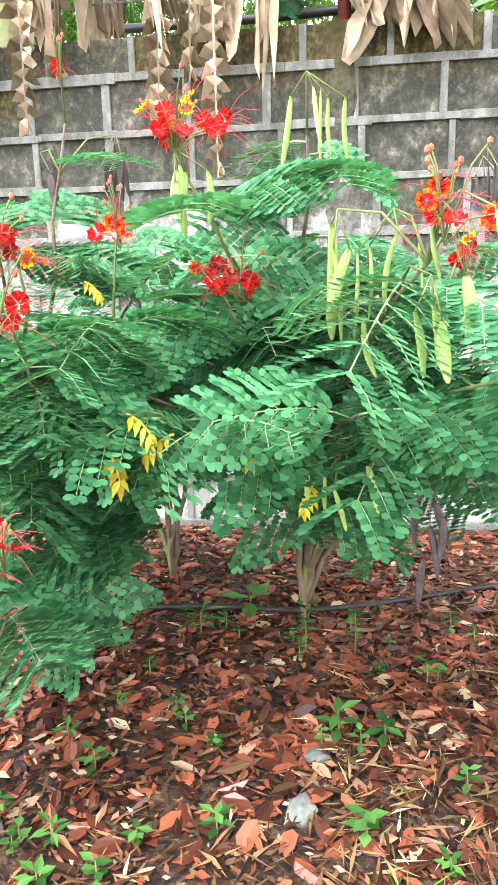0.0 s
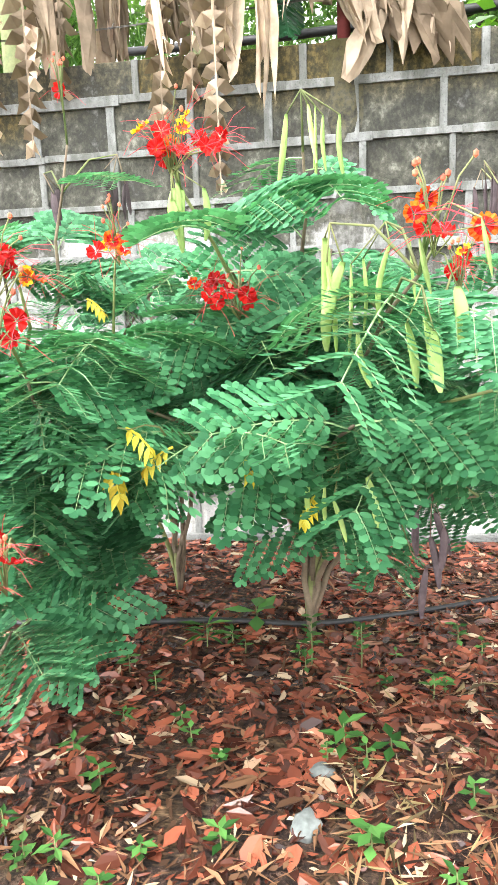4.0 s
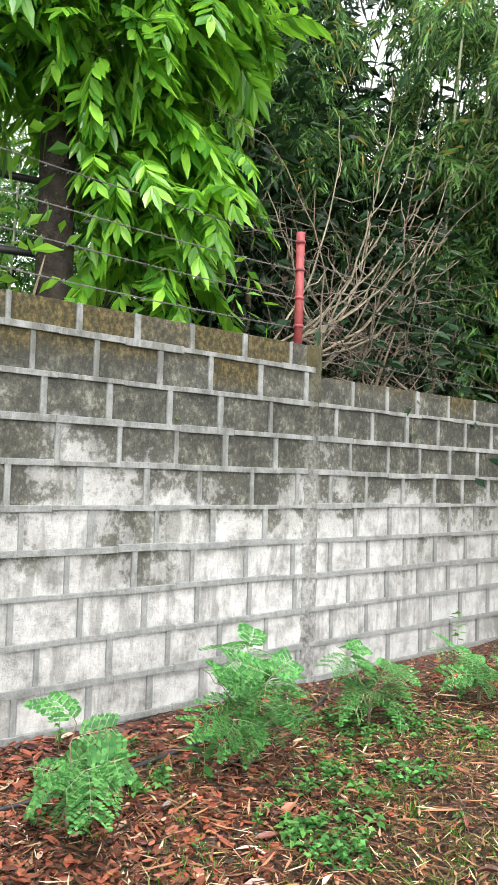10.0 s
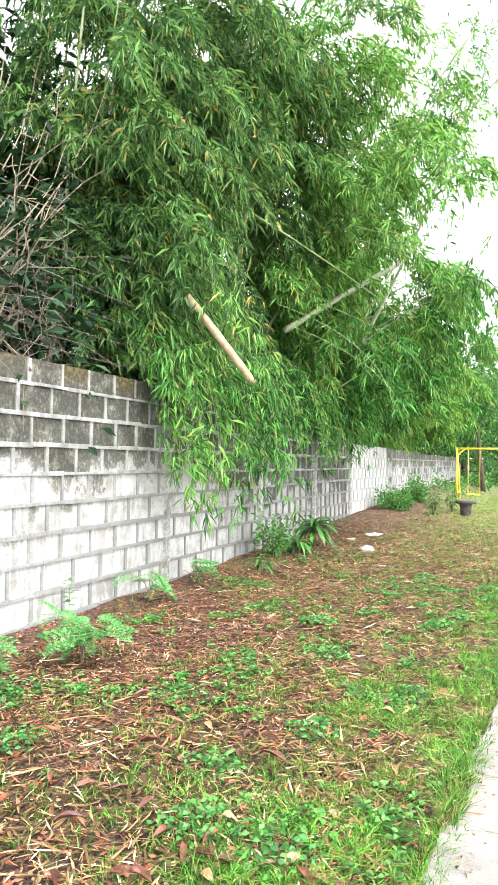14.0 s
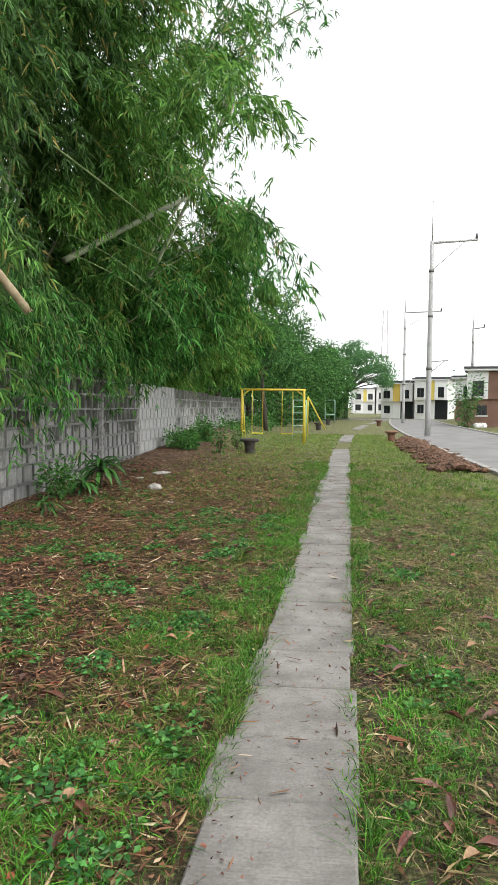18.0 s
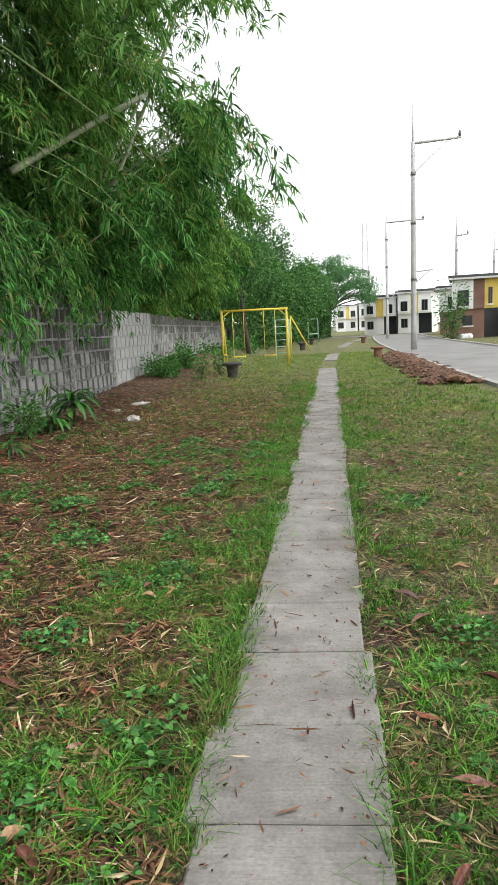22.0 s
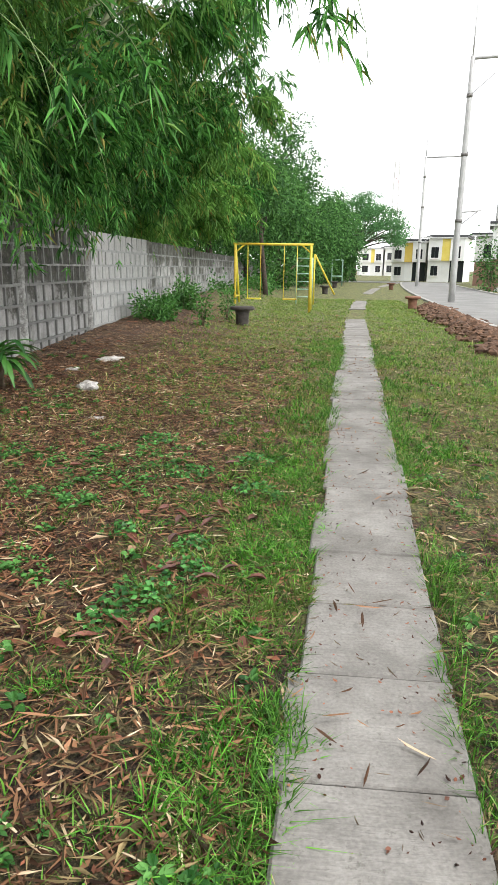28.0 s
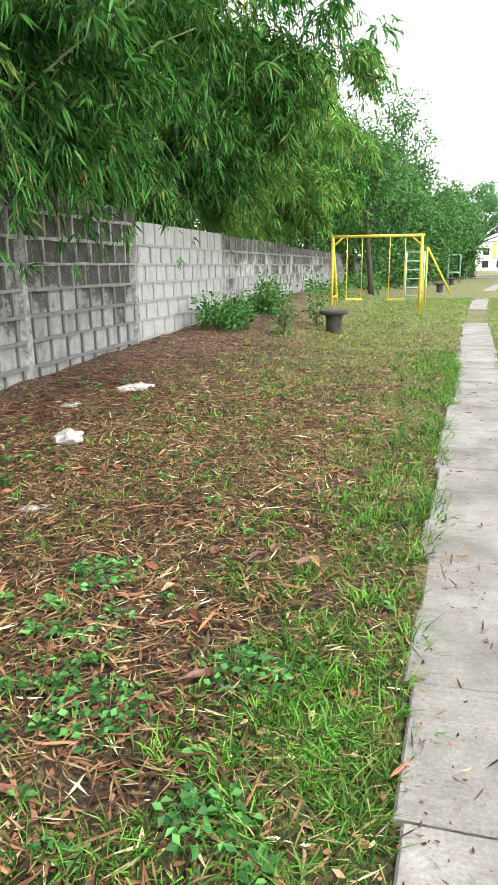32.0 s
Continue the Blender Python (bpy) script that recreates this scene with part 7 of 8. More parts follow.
def make_litter():
    rng = np.random.default_rng(131)
    x, y = scatter(rng, 34000, 0.06, 3.2, -2.6, 5.2, lambda x, y: np.clip(1.15 - np.clip(x - 1.5, 0, 9) * 1.2 - np.clip(y - 0.9, 0, 9) * 0.40, 0.04, 1) * np.clip(2.2 * wave(x, y, 2.1) - 0.1, 0.25, 1))
    tagged(put("leaf_litter", mesh_of("leaf_litter", *curled(x, y, rng, 0.066, 0.026)), LITTER), "thick layer of wet red-brown fallen leaves", "leaf litter", kind="stuff")
    x, y = scatter(rng, 7000, 0.1, 7.0, 2.0, 24.0, lambda x, y: np.clip(0.62 - 0.12 * np.abs(x - 1.5), 0.07, 1) * wave(x, y, 1.4) * off_path(x, y))
    tagged(put("leaf_litter", mesh_of("leaf_litter", *curled(x, y, rng, 0.085, 0.030, 0.012)), LITTER_DRY), "scattered brown fallen leaves on soil and grass", "leaf litter", kind="stuff")
    x, y = scatter(rng, 120000, 0.06, 7.0, -1.5, 22.0, lambda x, y: np.clip(0.95 - 0.2 * np.clip(x - 2.2, 0, 9), 0.12, 1) * np.clip(0.7 + 0.5 * np.clip((y - 1.0) / 4, 0, 1) + 0.5 * np.clip((x - 1.8) / 0.5, 0, 1), 0, 1) * (0.3 + 0.7 * wave(x, y, 1.1)) * off_path(x, y))
    v, f = slips(x, y, rng, 0.062, 0.0075, 0.010)
    tagged(put("straw_litter", mesh_of("straw_litter", v, f), STRAW), "dry straw-coloured bamboo leaf litter", "leaf litter", kind="stuff")
    x, y = scatter(rng, 56000, 0.4, 3.6, -0.8, 14.0, lambda x, y: np.clip(0.15 + 0.9 * wave(x, y, 1.7), 0, 1) * np.clip(0.25 + (y - 0.2) / 2 + np.clip(x - 1.8, 0, 1), 0, 1) * off_path(x, y))
    tagged(put("straw_litter", mesh_of("straw_litter", *slips(x, y, rng, 0.085, 0.0060, 0.014)), STRAW), "tangled dry stalks and bamboo leaf litter", "leaf litter", kind="stuff")
    # longer stalks and split culm sheaths on top
    x, y = scatter(rng, 4600, 0.3, 3.6, 1.0, 15.0, lambda x, y: np.clip(0.2 + 1.0 * wave(x, y, 1.3), 0, 1) * np.clip(1.0 - 0.35 * np.clip(x - 2.4, 0, 9), 0.2, 1) * off_path(x, y))
    tagged(put("straw_litter", mesh_of("straw_litter", *curled(x, y, rng, 0.12, 0.0085, 0.020, 0.35)), STRAW), "long pale bamboo sheaths and stalks on the litter", "leaf litter", kind="stuff")
    y = rng.uniform(0.5, 14, 1600)
    x = path_x(y) + 0.25 * np.sign(rng.uniform(-1, 1, 1600)) * rng.random(1600) ** 0.5
    tagged(put("path_crumbs", mesh_of("path_crumbs", *curled(x, y, rng, 0.012, 0.006, 0.027, 0.4)), LITTER_DRY), "small dark crumbs strewn over the concrete", "leaf litter", kind="stuff")
    y = rng.uniform(0.5, 18, 500)
    x = path_x(y) + rng.uniform(-0.26, 0.26, 500)
    tagged(put("path_twigs", mesh_of("path_twigs", *curled(x, y, rng, 0.04, 0.003, 0.030, 0.2)), STEM_BROWN), "thin dark twigs strewn over the concrete", "twigs", kind="stuff")
    y = rng.uniform(0.5, 16, 260)
    x = path_x(y) + rng.uniform(-0.26, 0.26, 260)
    v, f = curled(x, y, rng, 0.075, 0.007, 0.030, 0.2)
    tagged(put("path_litter", mesh_of("path_litter", v, f), STRAW), "thin dry leaves and twigs strewn over the concrete", "leaf litter", kind="stuff")


make_litter()


def make_debris():
    """Crumbs of bark, soil and broken leaf."""
    rng = np.random.default_rng(135)
    x, y = scatter(rng, 90000, 0.06, 6.6, -2.0, 12.0, lambda x, y: np.clip(1.0 - 0.17 * x, 0.2, 1) * off_path(x, y))
    for wet in (True, False):
        k = (x < 2.3 - 0.25 * y + 0.6) == wet
        tagged(put("leaf_crumbs", mesh_of("leaf_crumbs", *slips(x[k], y[k], rng, 0.028, 0.013, 0.006)), LITTER if wet else LITTER_DRY), "broken bits of brown leaf and bark on the soil", "leaf litter", kind="stuff")


    x, y = scatter(rng, 70000, 0.4, 4.0, -0.6, 13.0, lambda x, y: 0.35 + 0.65 * wave(x, y, 2.0) * off_path(x, y))
    k = off_path(x, y, 0.25)
    tagged(put("leaf_crumbs", mesh_of("leaf_crumbs", *slips(x[k], y[k], rng, 0.024, 0.010, 0.008)), STRAW), "fine crumbs of straw and bark on the soil", "leaf litter", kind="stuff")


make_debris()


def curved_blades(base, lean, length, width, rng):
    """Grass blades that arch over: two bends, verts and faces."""
    n = len(base)
    a = rng.uniform(0, 2 * np.pi, n)
    side = np.stack([np.cos(a), np.sin(a), 0 * a], 1) * (width * rng.uniform(0.7, 1.3, n))[:, None] / 2
    L = (length * rng.uniform(0.6, 1.25, n))[:, None]
    up = np.array((0, 0, 1.0))
    mid = base + up * L * 0.5 + lean * L * 0.22
    tip = base + up * L * rng.uniform(0.45, 0.95, (n, 1)) + lean * L * 0.75
    v = np.stack([base - side * 0.8, base + side * 0.8, mid + side, mid - side, tip], 1).reshape(-1, 3)
    o = (np.arange(n) * 5)[:, None]
    return v, [o + np.array((0, 1, 2, 3))[None], o + np.array((3, 2, 4))[None]]


def make_grass():
    rng = np.random.default_rng(141)
    label = "short bright green grass in patches beside the footpath"

    def tufts(cx, cy, per, height, width, material, words=label, reach=0.03, lay=1.0):
        k = rng.integers(int(per * 0.6), int(per * 1.4) + 1, len(cx))
        tall = np.repeat(height * rng.uniform(0.55, 1.45, len(cx)), k)
        way = np.repeat(rng.uniform(0, 2 * np.pi, len(cx)), k)
        a, q = rng.uniform(0, 2 * np.pi, len(tall)), np.sqrt(rng.random(len(tall)))
        x, y = np.repeat(cx, k) + reach * q * np.cos(a), np.repeat(cy, k) + reach * q * np.sin(a)
        base = np.stack([x, y, ground_height(x, y) - 0.006], 1)
        lean = np.stack([np.cos(a) * q + 0.45 * np.cos(way), np.sin(a) * q + 0.45 * np.sin(way), 0 * a], 1) + rng.normal(0, 0.3, (len(a), 3)) * (1, 1, 0)
        tagged(put("grass", mesh_of("grass", *curved_blades(base, lean * lay, tall, width, rng)), material), words, "grass", kind="stuff")

    def strip(x, y):
        """How lush the grass stands: a broken band on either side of the walk."""
        d = x - path_x(y)
        w1, w2 = wave(x, y, 1.25), wave(x, y, 2.4)
        wide = 0.66 - 0.26 * np.clip((y - 4.5) / 2.5, 0, 1)
        left = np.exp(-((d + wide) / wide) ** 2) * np.clip(3.0 * w1 - 0.5, 0.12, 1)
        right = np.exp(-((d - 0.50) / 0.34) ** 2) * np.clip(3.0 * w2 - 1.15, 0.05, 1) + np.clip((d - 0.5) / 1.0, 0, 1) * 0.22 * np.clip(2.4 * w1 - 0.4, 0.2, 1)
        wild = 0.10 * np.clip(3.0 * w2 - 1.2, 0, 1) * (d < -0.9) * np.clip((y - 1.2) / 2.0, 0, 1)
        return np.clip(left + right + wild, 0, 1) * np.clip(2.6 * wave(x, y, 7.0) - 0.6, 0.12, 1) * off_path(x, y, 0.235)

    x, y = scatter(rng, 48000, 1.5, 6.2, 0.2, 9.5, strip)
    near_side = x < path_x(y)
    tufts(x[near_side], y[near_side], 14, 0.056, 0.0044, GRASS, lay=1.5)
    tufts(x[~near_side], y[~near_side], 14, 0.047, 0.0042, GRASS, lay=1.4)
    x, y = scatter(rng, 17000, 1.3, 6.8, 9.0, 17.0, strip)
    tufts(x, y, 9, 0.075, 0.007, GRASS)
    # fresh dense cushions close to the slabs
    x, y = scatter(rng, 5200, 2.4, 4.9, 1.8, 9.0, lambda x, y: np.exp(-((x - path_x(y) + 0.52) / 0.22) ** 2) * np.clip(5.0 * wave(x, y, 1.9) - 2.4, 0, 1) + 0.5 * np.exp(-((x - path_x(y) - 0.45) / 0.16) ** 2) * np.clip(5.0 * wave(x, y, 2.6) - 2.9, 0, 1))
    tufts(x, y, 16, 0.062, 0.0048, FRESH_GRASS, "dense fresh green grass cushions at the path's edge", 0.035, 1.2)
    # paler field grass out to the right and further on

    def field(x, y):
        d = x - path_x(y)
        out = np.clip((d - 0.45) / 0.8, 0, 1) + 0.7 * np.clip((y - 7.0) / 6.0, 0, 1) * np.clip((x - 0.9) / 1.4, 0, 1)
        return np.clip(out, 0.0, 1) * np.clip(1.9 * wave(x, y, 1.9) - 0.15, 0.45, 1) * off_path(x, y, 0.26)

    x, y = scatter(rng, 40000, 1.2, 6.9, 0.5, 12.0, field)
    tufts(x, y, 5, 0.045, 0.0042, GRASS_PALE, "thin pale field grass", 0.035, 1.3)
    x, y = scatter(rng, 34000, 0.9, 7.2, 11.0, 34.0, field)
    tufts(x, y, 4, 0.06, 0.010, GRASS_PALE, "thin pale field grass", 0.05, 1.2)
    # dead blades matted between the green ones
    x, y = scatter(rng, 120000, 0.9, 6.6, 0.2, 17.0, lambda x, y: (0.3 + 0.7 * wave(x, y, 1.5)) * np.clip((x - 1.2 + np.clip((y - 6.0) / 4.0, 0, 1)) / 1.3, 0.12, 1) * off_path(x, y, 0.24))
    tagged(put("dead_grass", mesh_of("dead_grass", *slips(x, y, rng, 0.085, 0.0045, 0.014)), THATCH), "matted dead grass blades between the green tufts", "dead grass", kind="stuff")
    # single blades among the litter near the wall
    x, y = scatter(rng, 5000, 0.1, 3.0, 0.9, 11.0, lambda x, y: np.clip(2.0 * wave(x, y, 2.3) - 0.6, 0.02, 1))
    tufts(x, y, 6, 0.055, 0.004, GRASS)
    # ragged tufts that lean over the slab edges
    cy = rng.uniform(0.5, 16, 3600)
    cx = path_x(cy) + np.where(rng.random(3600) < 0.6, -1, 1) * rng.uniform(0.215, 0.33, 3600)
    k = (wave(cx, cy, 1.6) > 0.52) & (rng.random(3600) < 0.8)
    tufts(cx[k], cy[k], 9, 0.085, 0.0036, GRASS, reach=0.022, lay=1.3)


make_grass()


def make_weeds():
    """Low patches of broad-leaved weeds, leaves in rosettes on short stalks."""
    rng = np.random.default_rng(151)

    def where(x, y):
        d = x - path_x(y)
        return np.where(d < -0.3, np.clip(4.2 * wave(x, y, 1.7) - 2.4, 0.03, 1), 0.05) * np.clip((y - 0.6) / 1.6, 0.1, 1) * np.clip((11.0 - y) / 3.0, 0.15, 1) * off_path(x, y, 0.33)

    x, y = scatter(rng, 17000, 0.2, 6.0, 0.9, 14.0, where)
    rise = rng.uniform(0.02, 0.07, len(x))
    per = 7
    X, Y, Z = np.repeat(x, per), np.repeat(y, per), np.repeat(rise, per)
    n = len(X)
    tier = np.tile(np.arange(per), len(x))
    a = np.repeat(rng.uniform(0, 2 * np.pi, len(x)), per) + tier * 2.4 + rng.normal(0, 0.2, n)
    size = np.repeat(rng.uniform(0.6, 1.35, len(x)), per) * (1.1 - 0.08 * tier)
    base = np.stack([X + 0.006 * np.cos(a), Y + 0.006 * np.sin(a), ground_height(X, Y) + Z * (0.35 + 0.65 * tier / per)], 1)
    d = unit(np.stack([np.cos(a), np.sin(a), rng.uniform(-0.15, 0.65, n)], 1))
    side = unit(np.stack([-np.sin(a), np.cos(a), rng.normal(0, 0.25, n)], 1))
    up = np.cross(d, side)
    L, W = (0.038 * size * rng.uniform(0.8, 1.2, n))[:, None], (0.025 * size * rng.uniform(0.8, 1.2, n))[:, None]
    tip = base + d * L - (0, 0, 0.2) * L
    v = np.stack([base, base + d * L * 0.33 + side * W * 0.5 + up * W * 0.15, base + d * L * 0.72 + side * W * 0.36 + up * W * 0.1, tip, base + d * L * 0.72 - side * W * 0.36 + up * W * 0.1, base + d * L * 0.33 - side * W * 0.5 + up * W * 0.15], 1).reshape(-1, 3)
    o = (np.arange(n) * 6)[:, None]
    f = np.concatenate([o + np.array(c)[None] for c in ((0, 1, 2, 3), (0, 3, 4, 5))])
    tagged(put("ground_weeds", mesh_of("ground_weeds", v, [f]), WEED_LEAF), "low green broad-leaved weeds in scattered clumps", "weeds", kind="stuff")


make_weeds()


def leaf_blade(rng, length, width, curl, roll):
    """One dry leaf along +x with a midrib fold, a curled edge and a short stalk."""
    n = 9
    s = np.linspace(0, 1, n)
    w = width * np.sin(np.pi * np.clip(s, 0.03, 0.985)) ** 0.75 * (1 - 0.25 * s)
    rows = []
    for q in (-1.0, -0.5, 0.0, 0.5, 1.0):
        z = length * curl * np.sin(np.pi * s * 0.9) + w * roll * q * q + 0.05 * w * np.sin(7 * s + 3 * q)
        rows.append(np.stack([length * (s - 0.5), q * w / 2 * (1 - 0.25 * roll), z + rng.normal(0, 0.0012, n)], 1))
    g = np.array(rows).reshape(-1, 3)
    i, j = np.meshgrid(np.arange(4), np.arange(n - 1), indexing="ij")
    f = np.stack([i * n + j, i * n + j + 1, (i + 1) * n + j + 1, (i + 1) * n + j], -1).reshape(-1, 4)
    stalk = tube([(-length * 0.66, 0.004, 0.002), (-length * 0.5, 0, 0.002), (-length * 0.2, 0, length * curl * 0.5)], (0.0014, 0.0016, 0.001), 4)
    return joined([(g, [f]), stalk])


def make_fallen_leaves():
    """Large single leaves lying on the grass and at the path's edge."""
    rng = np.random.default_rng(161)
    shapes = []
    for k in range(9):
        me = mesh_of("fallen_leaf", *leaf_blade(rng, rng.uniform(0.085, 0.14), rng.uniform(0.030, 0.048), rng.uniform(-0.05, 0.12), rng.uniform(0.1, 0.6)), smooth=True)
        me.materials.append(LARGE_TAN if k == 5 else LARGE_RED)
        shapes.append(me)
    drifts = [(4.25, 2.9), (4.35, 3.3), (4.5, 3.9), (4.15, 4.5), (4.75, 4.9), (4.4, 5.6), (3.05, 2.9), (2.75, 3.1), (2.95, 4.6), (2.6, 5.4), (2.9, 6.6), (2.5, 7.4), (3.2, 7.9), (2.3, 6.2), (2.0, 4.0), (2.9, 8.9), (2.2, 8.6), (3.3, 9.6), (4.6, 7.4), (4.7, 9.2), (3.04, 7.44), (3.02, 7.2), (3.3, 7.74), (3.38, 7.19), (3.2, 6.95), (2.8, 3.0), (3.1, 2.6), (2.5, 2.75), (2.2, 3.2), (2.6, 3.8)]
    for cx, cy in drifts:
        for _ in range(int(rng.integers(3, 7))):
            x, y = cx + rng.normal(0, 0.14), cy + rng.normal(0, 0.17)
            if abs(x - float(path_x(y))) < 0.3:
                continue
            k = int(rng.integers(len(shapes)))
            words = "curled tan dead leaf lying on the grass" if k == 5 else "large dark red-brown fallen leaf on the grass"
            tagged(put("fallen_leaf", shapes[k], None, m=pose(x, y, float(ground_height(x, y)) + 0.028, rng.uniform(-16, 16), rng.uniform(-14, 14), rng.uniform(0, 360))), words, "fallen leaf", "large leaves fallen on the grass")


LARGE_RED = surface("large_red_brown_leaf", (0.055, 0.018, 0.013), (0.23, 0.085, 0.055), 22, 0.42, 0.3, 90, spread=0.35)
LARGE_TAN = surface("large_tan_leaf", (0.20, 0.105, 0.05), (0.42, 0.27, 0.14), 22, 0.55, 0.3, 90, spread=0.3)
make_fallen_leaves()


# ---- single weeds, stones, hose ----
def weed(x, y, n, leaf, up, seed, material=WEED_LEAF, label="small green weed growing through the fallen leaves", name="weed"):
    rng = np.random.default_rng(seed)
    t = thing(name, label, "weed", pose(x, y, float(ground_height(x, y))), "single weeds among the litter")
    put("stem", tube_mesh("stem", [(0, 0, -0.01), (0.003, 0.002, up * 0.5), (0, 0, up)], (0.003, 0.0025, 0.001), 5), STEM, t)
    for k in range(n):
        a = k * 2.4 + rng.uniform(-0.3, 0.3)
        s = 0.35 + 0.65 * (k + 1) / n
        v, f = blades(np.array([(0, 0, 0.0)]), np.array([(1.0, 0, 0.15)]), leaf[0] * rng.uniform(0.75, 1.1), leaf[1], rng, 0.12, 0.2, np.array([(0, 1.0, 0)]), 0.5)
        put("leaf", mesh_of("leaf", v, f), material, t, m=aim((0, 0, up * s), (math.cos(a), math.sin(a), rng.uniform(-0.1, 0.5))))


for k, (x, y, n, leaf, up) in enumerate(((1.23, -0.28, 12, (0.11, 0.014), 0.10), (1.03, -0.12, 5, (0.13, 0.065), 0.07), (1.78, 0.22, 7, (0.075, 0.032), 0.10), (1.77, 0.35, 5, (0.07, 0.032), 0.05), (2.16, 0.28, 9, (0.06, 0.03), 0.09),
                                        (2.2, -0.24, 7, (0.045, 0.02), 0.05), (1.84, -0.55, 6, (0.05, 0.02), 0.05), (1.41, -0.52, 8, (0.05, 0.025), 0.07), (1.77, -0.22, 6, (0.04, 0.02), 0.06), (1.32, 0.11, 16, (0.05, 0.025), 0.2),
                                        (1.35, 0.28, 14, (0.045, 0.022), 0.18), (1.5, 0.5, 9, (0.05, 0.02), 0.1), (1.2, 0.62, 8, (0.05, 0.025), 0.1), (0.95, 2.47, 10, (0.13, 0.045), 0.16), (0.3, 2.0, 12, (0.06, 0.03), 0.25),
                                        (0.25, 1.3, 10, (0.06, 0.03), 0.18), (0.15, 5.55, 16, (0.09, 0.05), 0.35), (2.3, 0.6, 7, (0.05, 0.025), 0.08), (1.6, 1.3, 8, (0.05, 0.025), 0.08), (0.12, 0.0, 9, (0.06, 0.02), 0.14))):
    weed(x, y, n, leaf, up, 400 + k)
def creeping_patch(x, y, radius, seed):
    """Low mat of broad-leaved weed."""
    rng = np.random.default_rng(seed)
    n = int(5200 * radius * radius) + 40
    t = thing("weed_patch", "low patch of broad-leaved green weed among the dead leaves", "weed", pose(x, y, float(ground_height(x, y))), "weed patches on the ground")
    r, a = radius * rng.random(n) ** 0.6, rng.uniform(0, 2 * np.pi, n)
    up = rng.uniform(0.012, 0.075, n) * (1.1 - 0.6 * r / radius)
    base = np.stack([r * np.cos(a), r * np.sin(a), up], 1)
    out = rng.uniform(0, 2 * np.pi, n)
    along = np.stack([np.cos(out), np.sin(out), rng.uniform(-0.15, 0.5, n)], 1)
    v, f = blades(base, along, 0.034, 0.020, rng, 0.15, 0.15, None, 0.5)
    tagged(put("leaf_mat", mesh_of("leaf_mat", v, f), PATCH_LEAF, t, "small oval leaves"), kind="stuff")
    stalks = [tube([(p[0] * 0.8, p[1] * 0.8, -0.01), p * (0.9, 0.9, 0.6), p], 0.0013, 3, False) for p in base[::3]]
    tagged(put("stem_mat", mesh_of("stem_mat", *joined(stalks)), STEM, t), kind="stuff")


PATCH_LEAF = leafy("creeping_weed_leaf", (0.016, 0.075, 0.018), (0.12, 0.36, 0.085), 0.42, 0.22, spec=0.3, patch_size=5.0)
for k, (x, y, r) in enumerate(((3.10, 6.86, 0.15), (3.0, 6.72, 0.12), (3.2, 7.36, 0.10), (2.83, 7.45, 0.09), (3.22, 7.08, 0.12), (3.0, 8.5, 0.16), (3.42, 8.2, 0.12), (3.35, 8.75, 0.14), (2.98, 3.1, 0.2), (2.47, 3.63, 0.16), (2.44, 5.5, 0.2), (3.22, 2.72, 0.16),
                               (2.66, 3.12, 0.17), (2.8, 4.2, 0.15), (1.9, 4.4, 0.14), (2.1, 6.4, 0.18), (2.6, 9.3, 0.16), (3.15, 5.0, 0.14), (4.5, 4.2, 0.13), (4.6, 6.3, 0.15), (1.5, 3.4, 0.16), (1.75, 2.6, 0.13), (2.0, 1.9, 0.12))):
    creeping_patch(x, y, r, 2100 + k)
rng_w = np.random.default_rng(77)
for k in range(46):
    weed(rng_w.uniform(1.15, 2.5), rng_w.uniform(-0.7, 1.4), int(rng_w.integers(5, 10)), (rng_w.uniform(0.03, 0.055), rng_w.uniform(0.014, 0.024)), rng_w.uniform(0.03, 0.08), 440 + k)


def stone(x, y, size, seed, material, label, name="stone"):
    rng = np.random.default_rng(seed)
    b = bmesh.new()
    bmesh.ops.create_icosphere(b, subdivisions=3, radius=1.0)
    off = rng.uniform(-9, 9, 3)
    for v in b.verts:
        k = 1 + 0.28 * noise.noise(v.co * 1.4 + Vector(off)) + (0.1 if name == "stone" else 0.55) * noise.noise(v.co * (4 if name == "stone" else 3) + Vector(off))
        v.co = Vector((v.co.x * size[0], v.co.y * size[1], v.co.z * size[2])) * k
    me = bpy.data.meshes.new(name)
    b.to_mesh(me)
    b.free()
    me.polygons.foreach_set("use_smooth", np.full(len(me.polygons), True))
    tagged(put(name, me, material, m=pose(x, y, float(ground_height(x, y)) + size[2] * 0.45, 0, 0, rng.uniform(0, 180))), label, name)


stone(2.09, 0.13, (0.045, 0.035, 0.025), 1, STONE, "flat grey stone lying among fallen leaves")
stone(1.58, 0.83, (0.05, 0.04, 0.035), 2, PLASTIC, "rounded white stone on the litter")
stone(1.86, 0.16, (0.035, 0.028, 0.016), 3, STONE, "small grey stone among fallen leaves")
stone(1.44, 11.09, (0.10, 0.08, 0.06), 4, PLASTIC, "crumpled white plastic bag on the ground", "plastic_bag")
stone(1.12, 12.9, (0.20, 0.09, 0.03), 5, PLASTIC, "flattened white plastic sheet on the litter", "plastic_bag")
stone(0.98, 11.97, (0.09, 0.07, 0.02), 6, PLASTIC, "torn piece of white plastic on the litter", "plastic_bag")
for k in range(9):
    stone(15.3 + 0.16 * (k % 5) + 0.05 * math.sin(k * 4.1), 49.8 - 0.3 * (k // 5), (0.2, 0.18, 0.16 + 0.03 * (k % 3)), 40 + k, WHITE_WALL, "white lump of building rubble beside the road", "rubble")
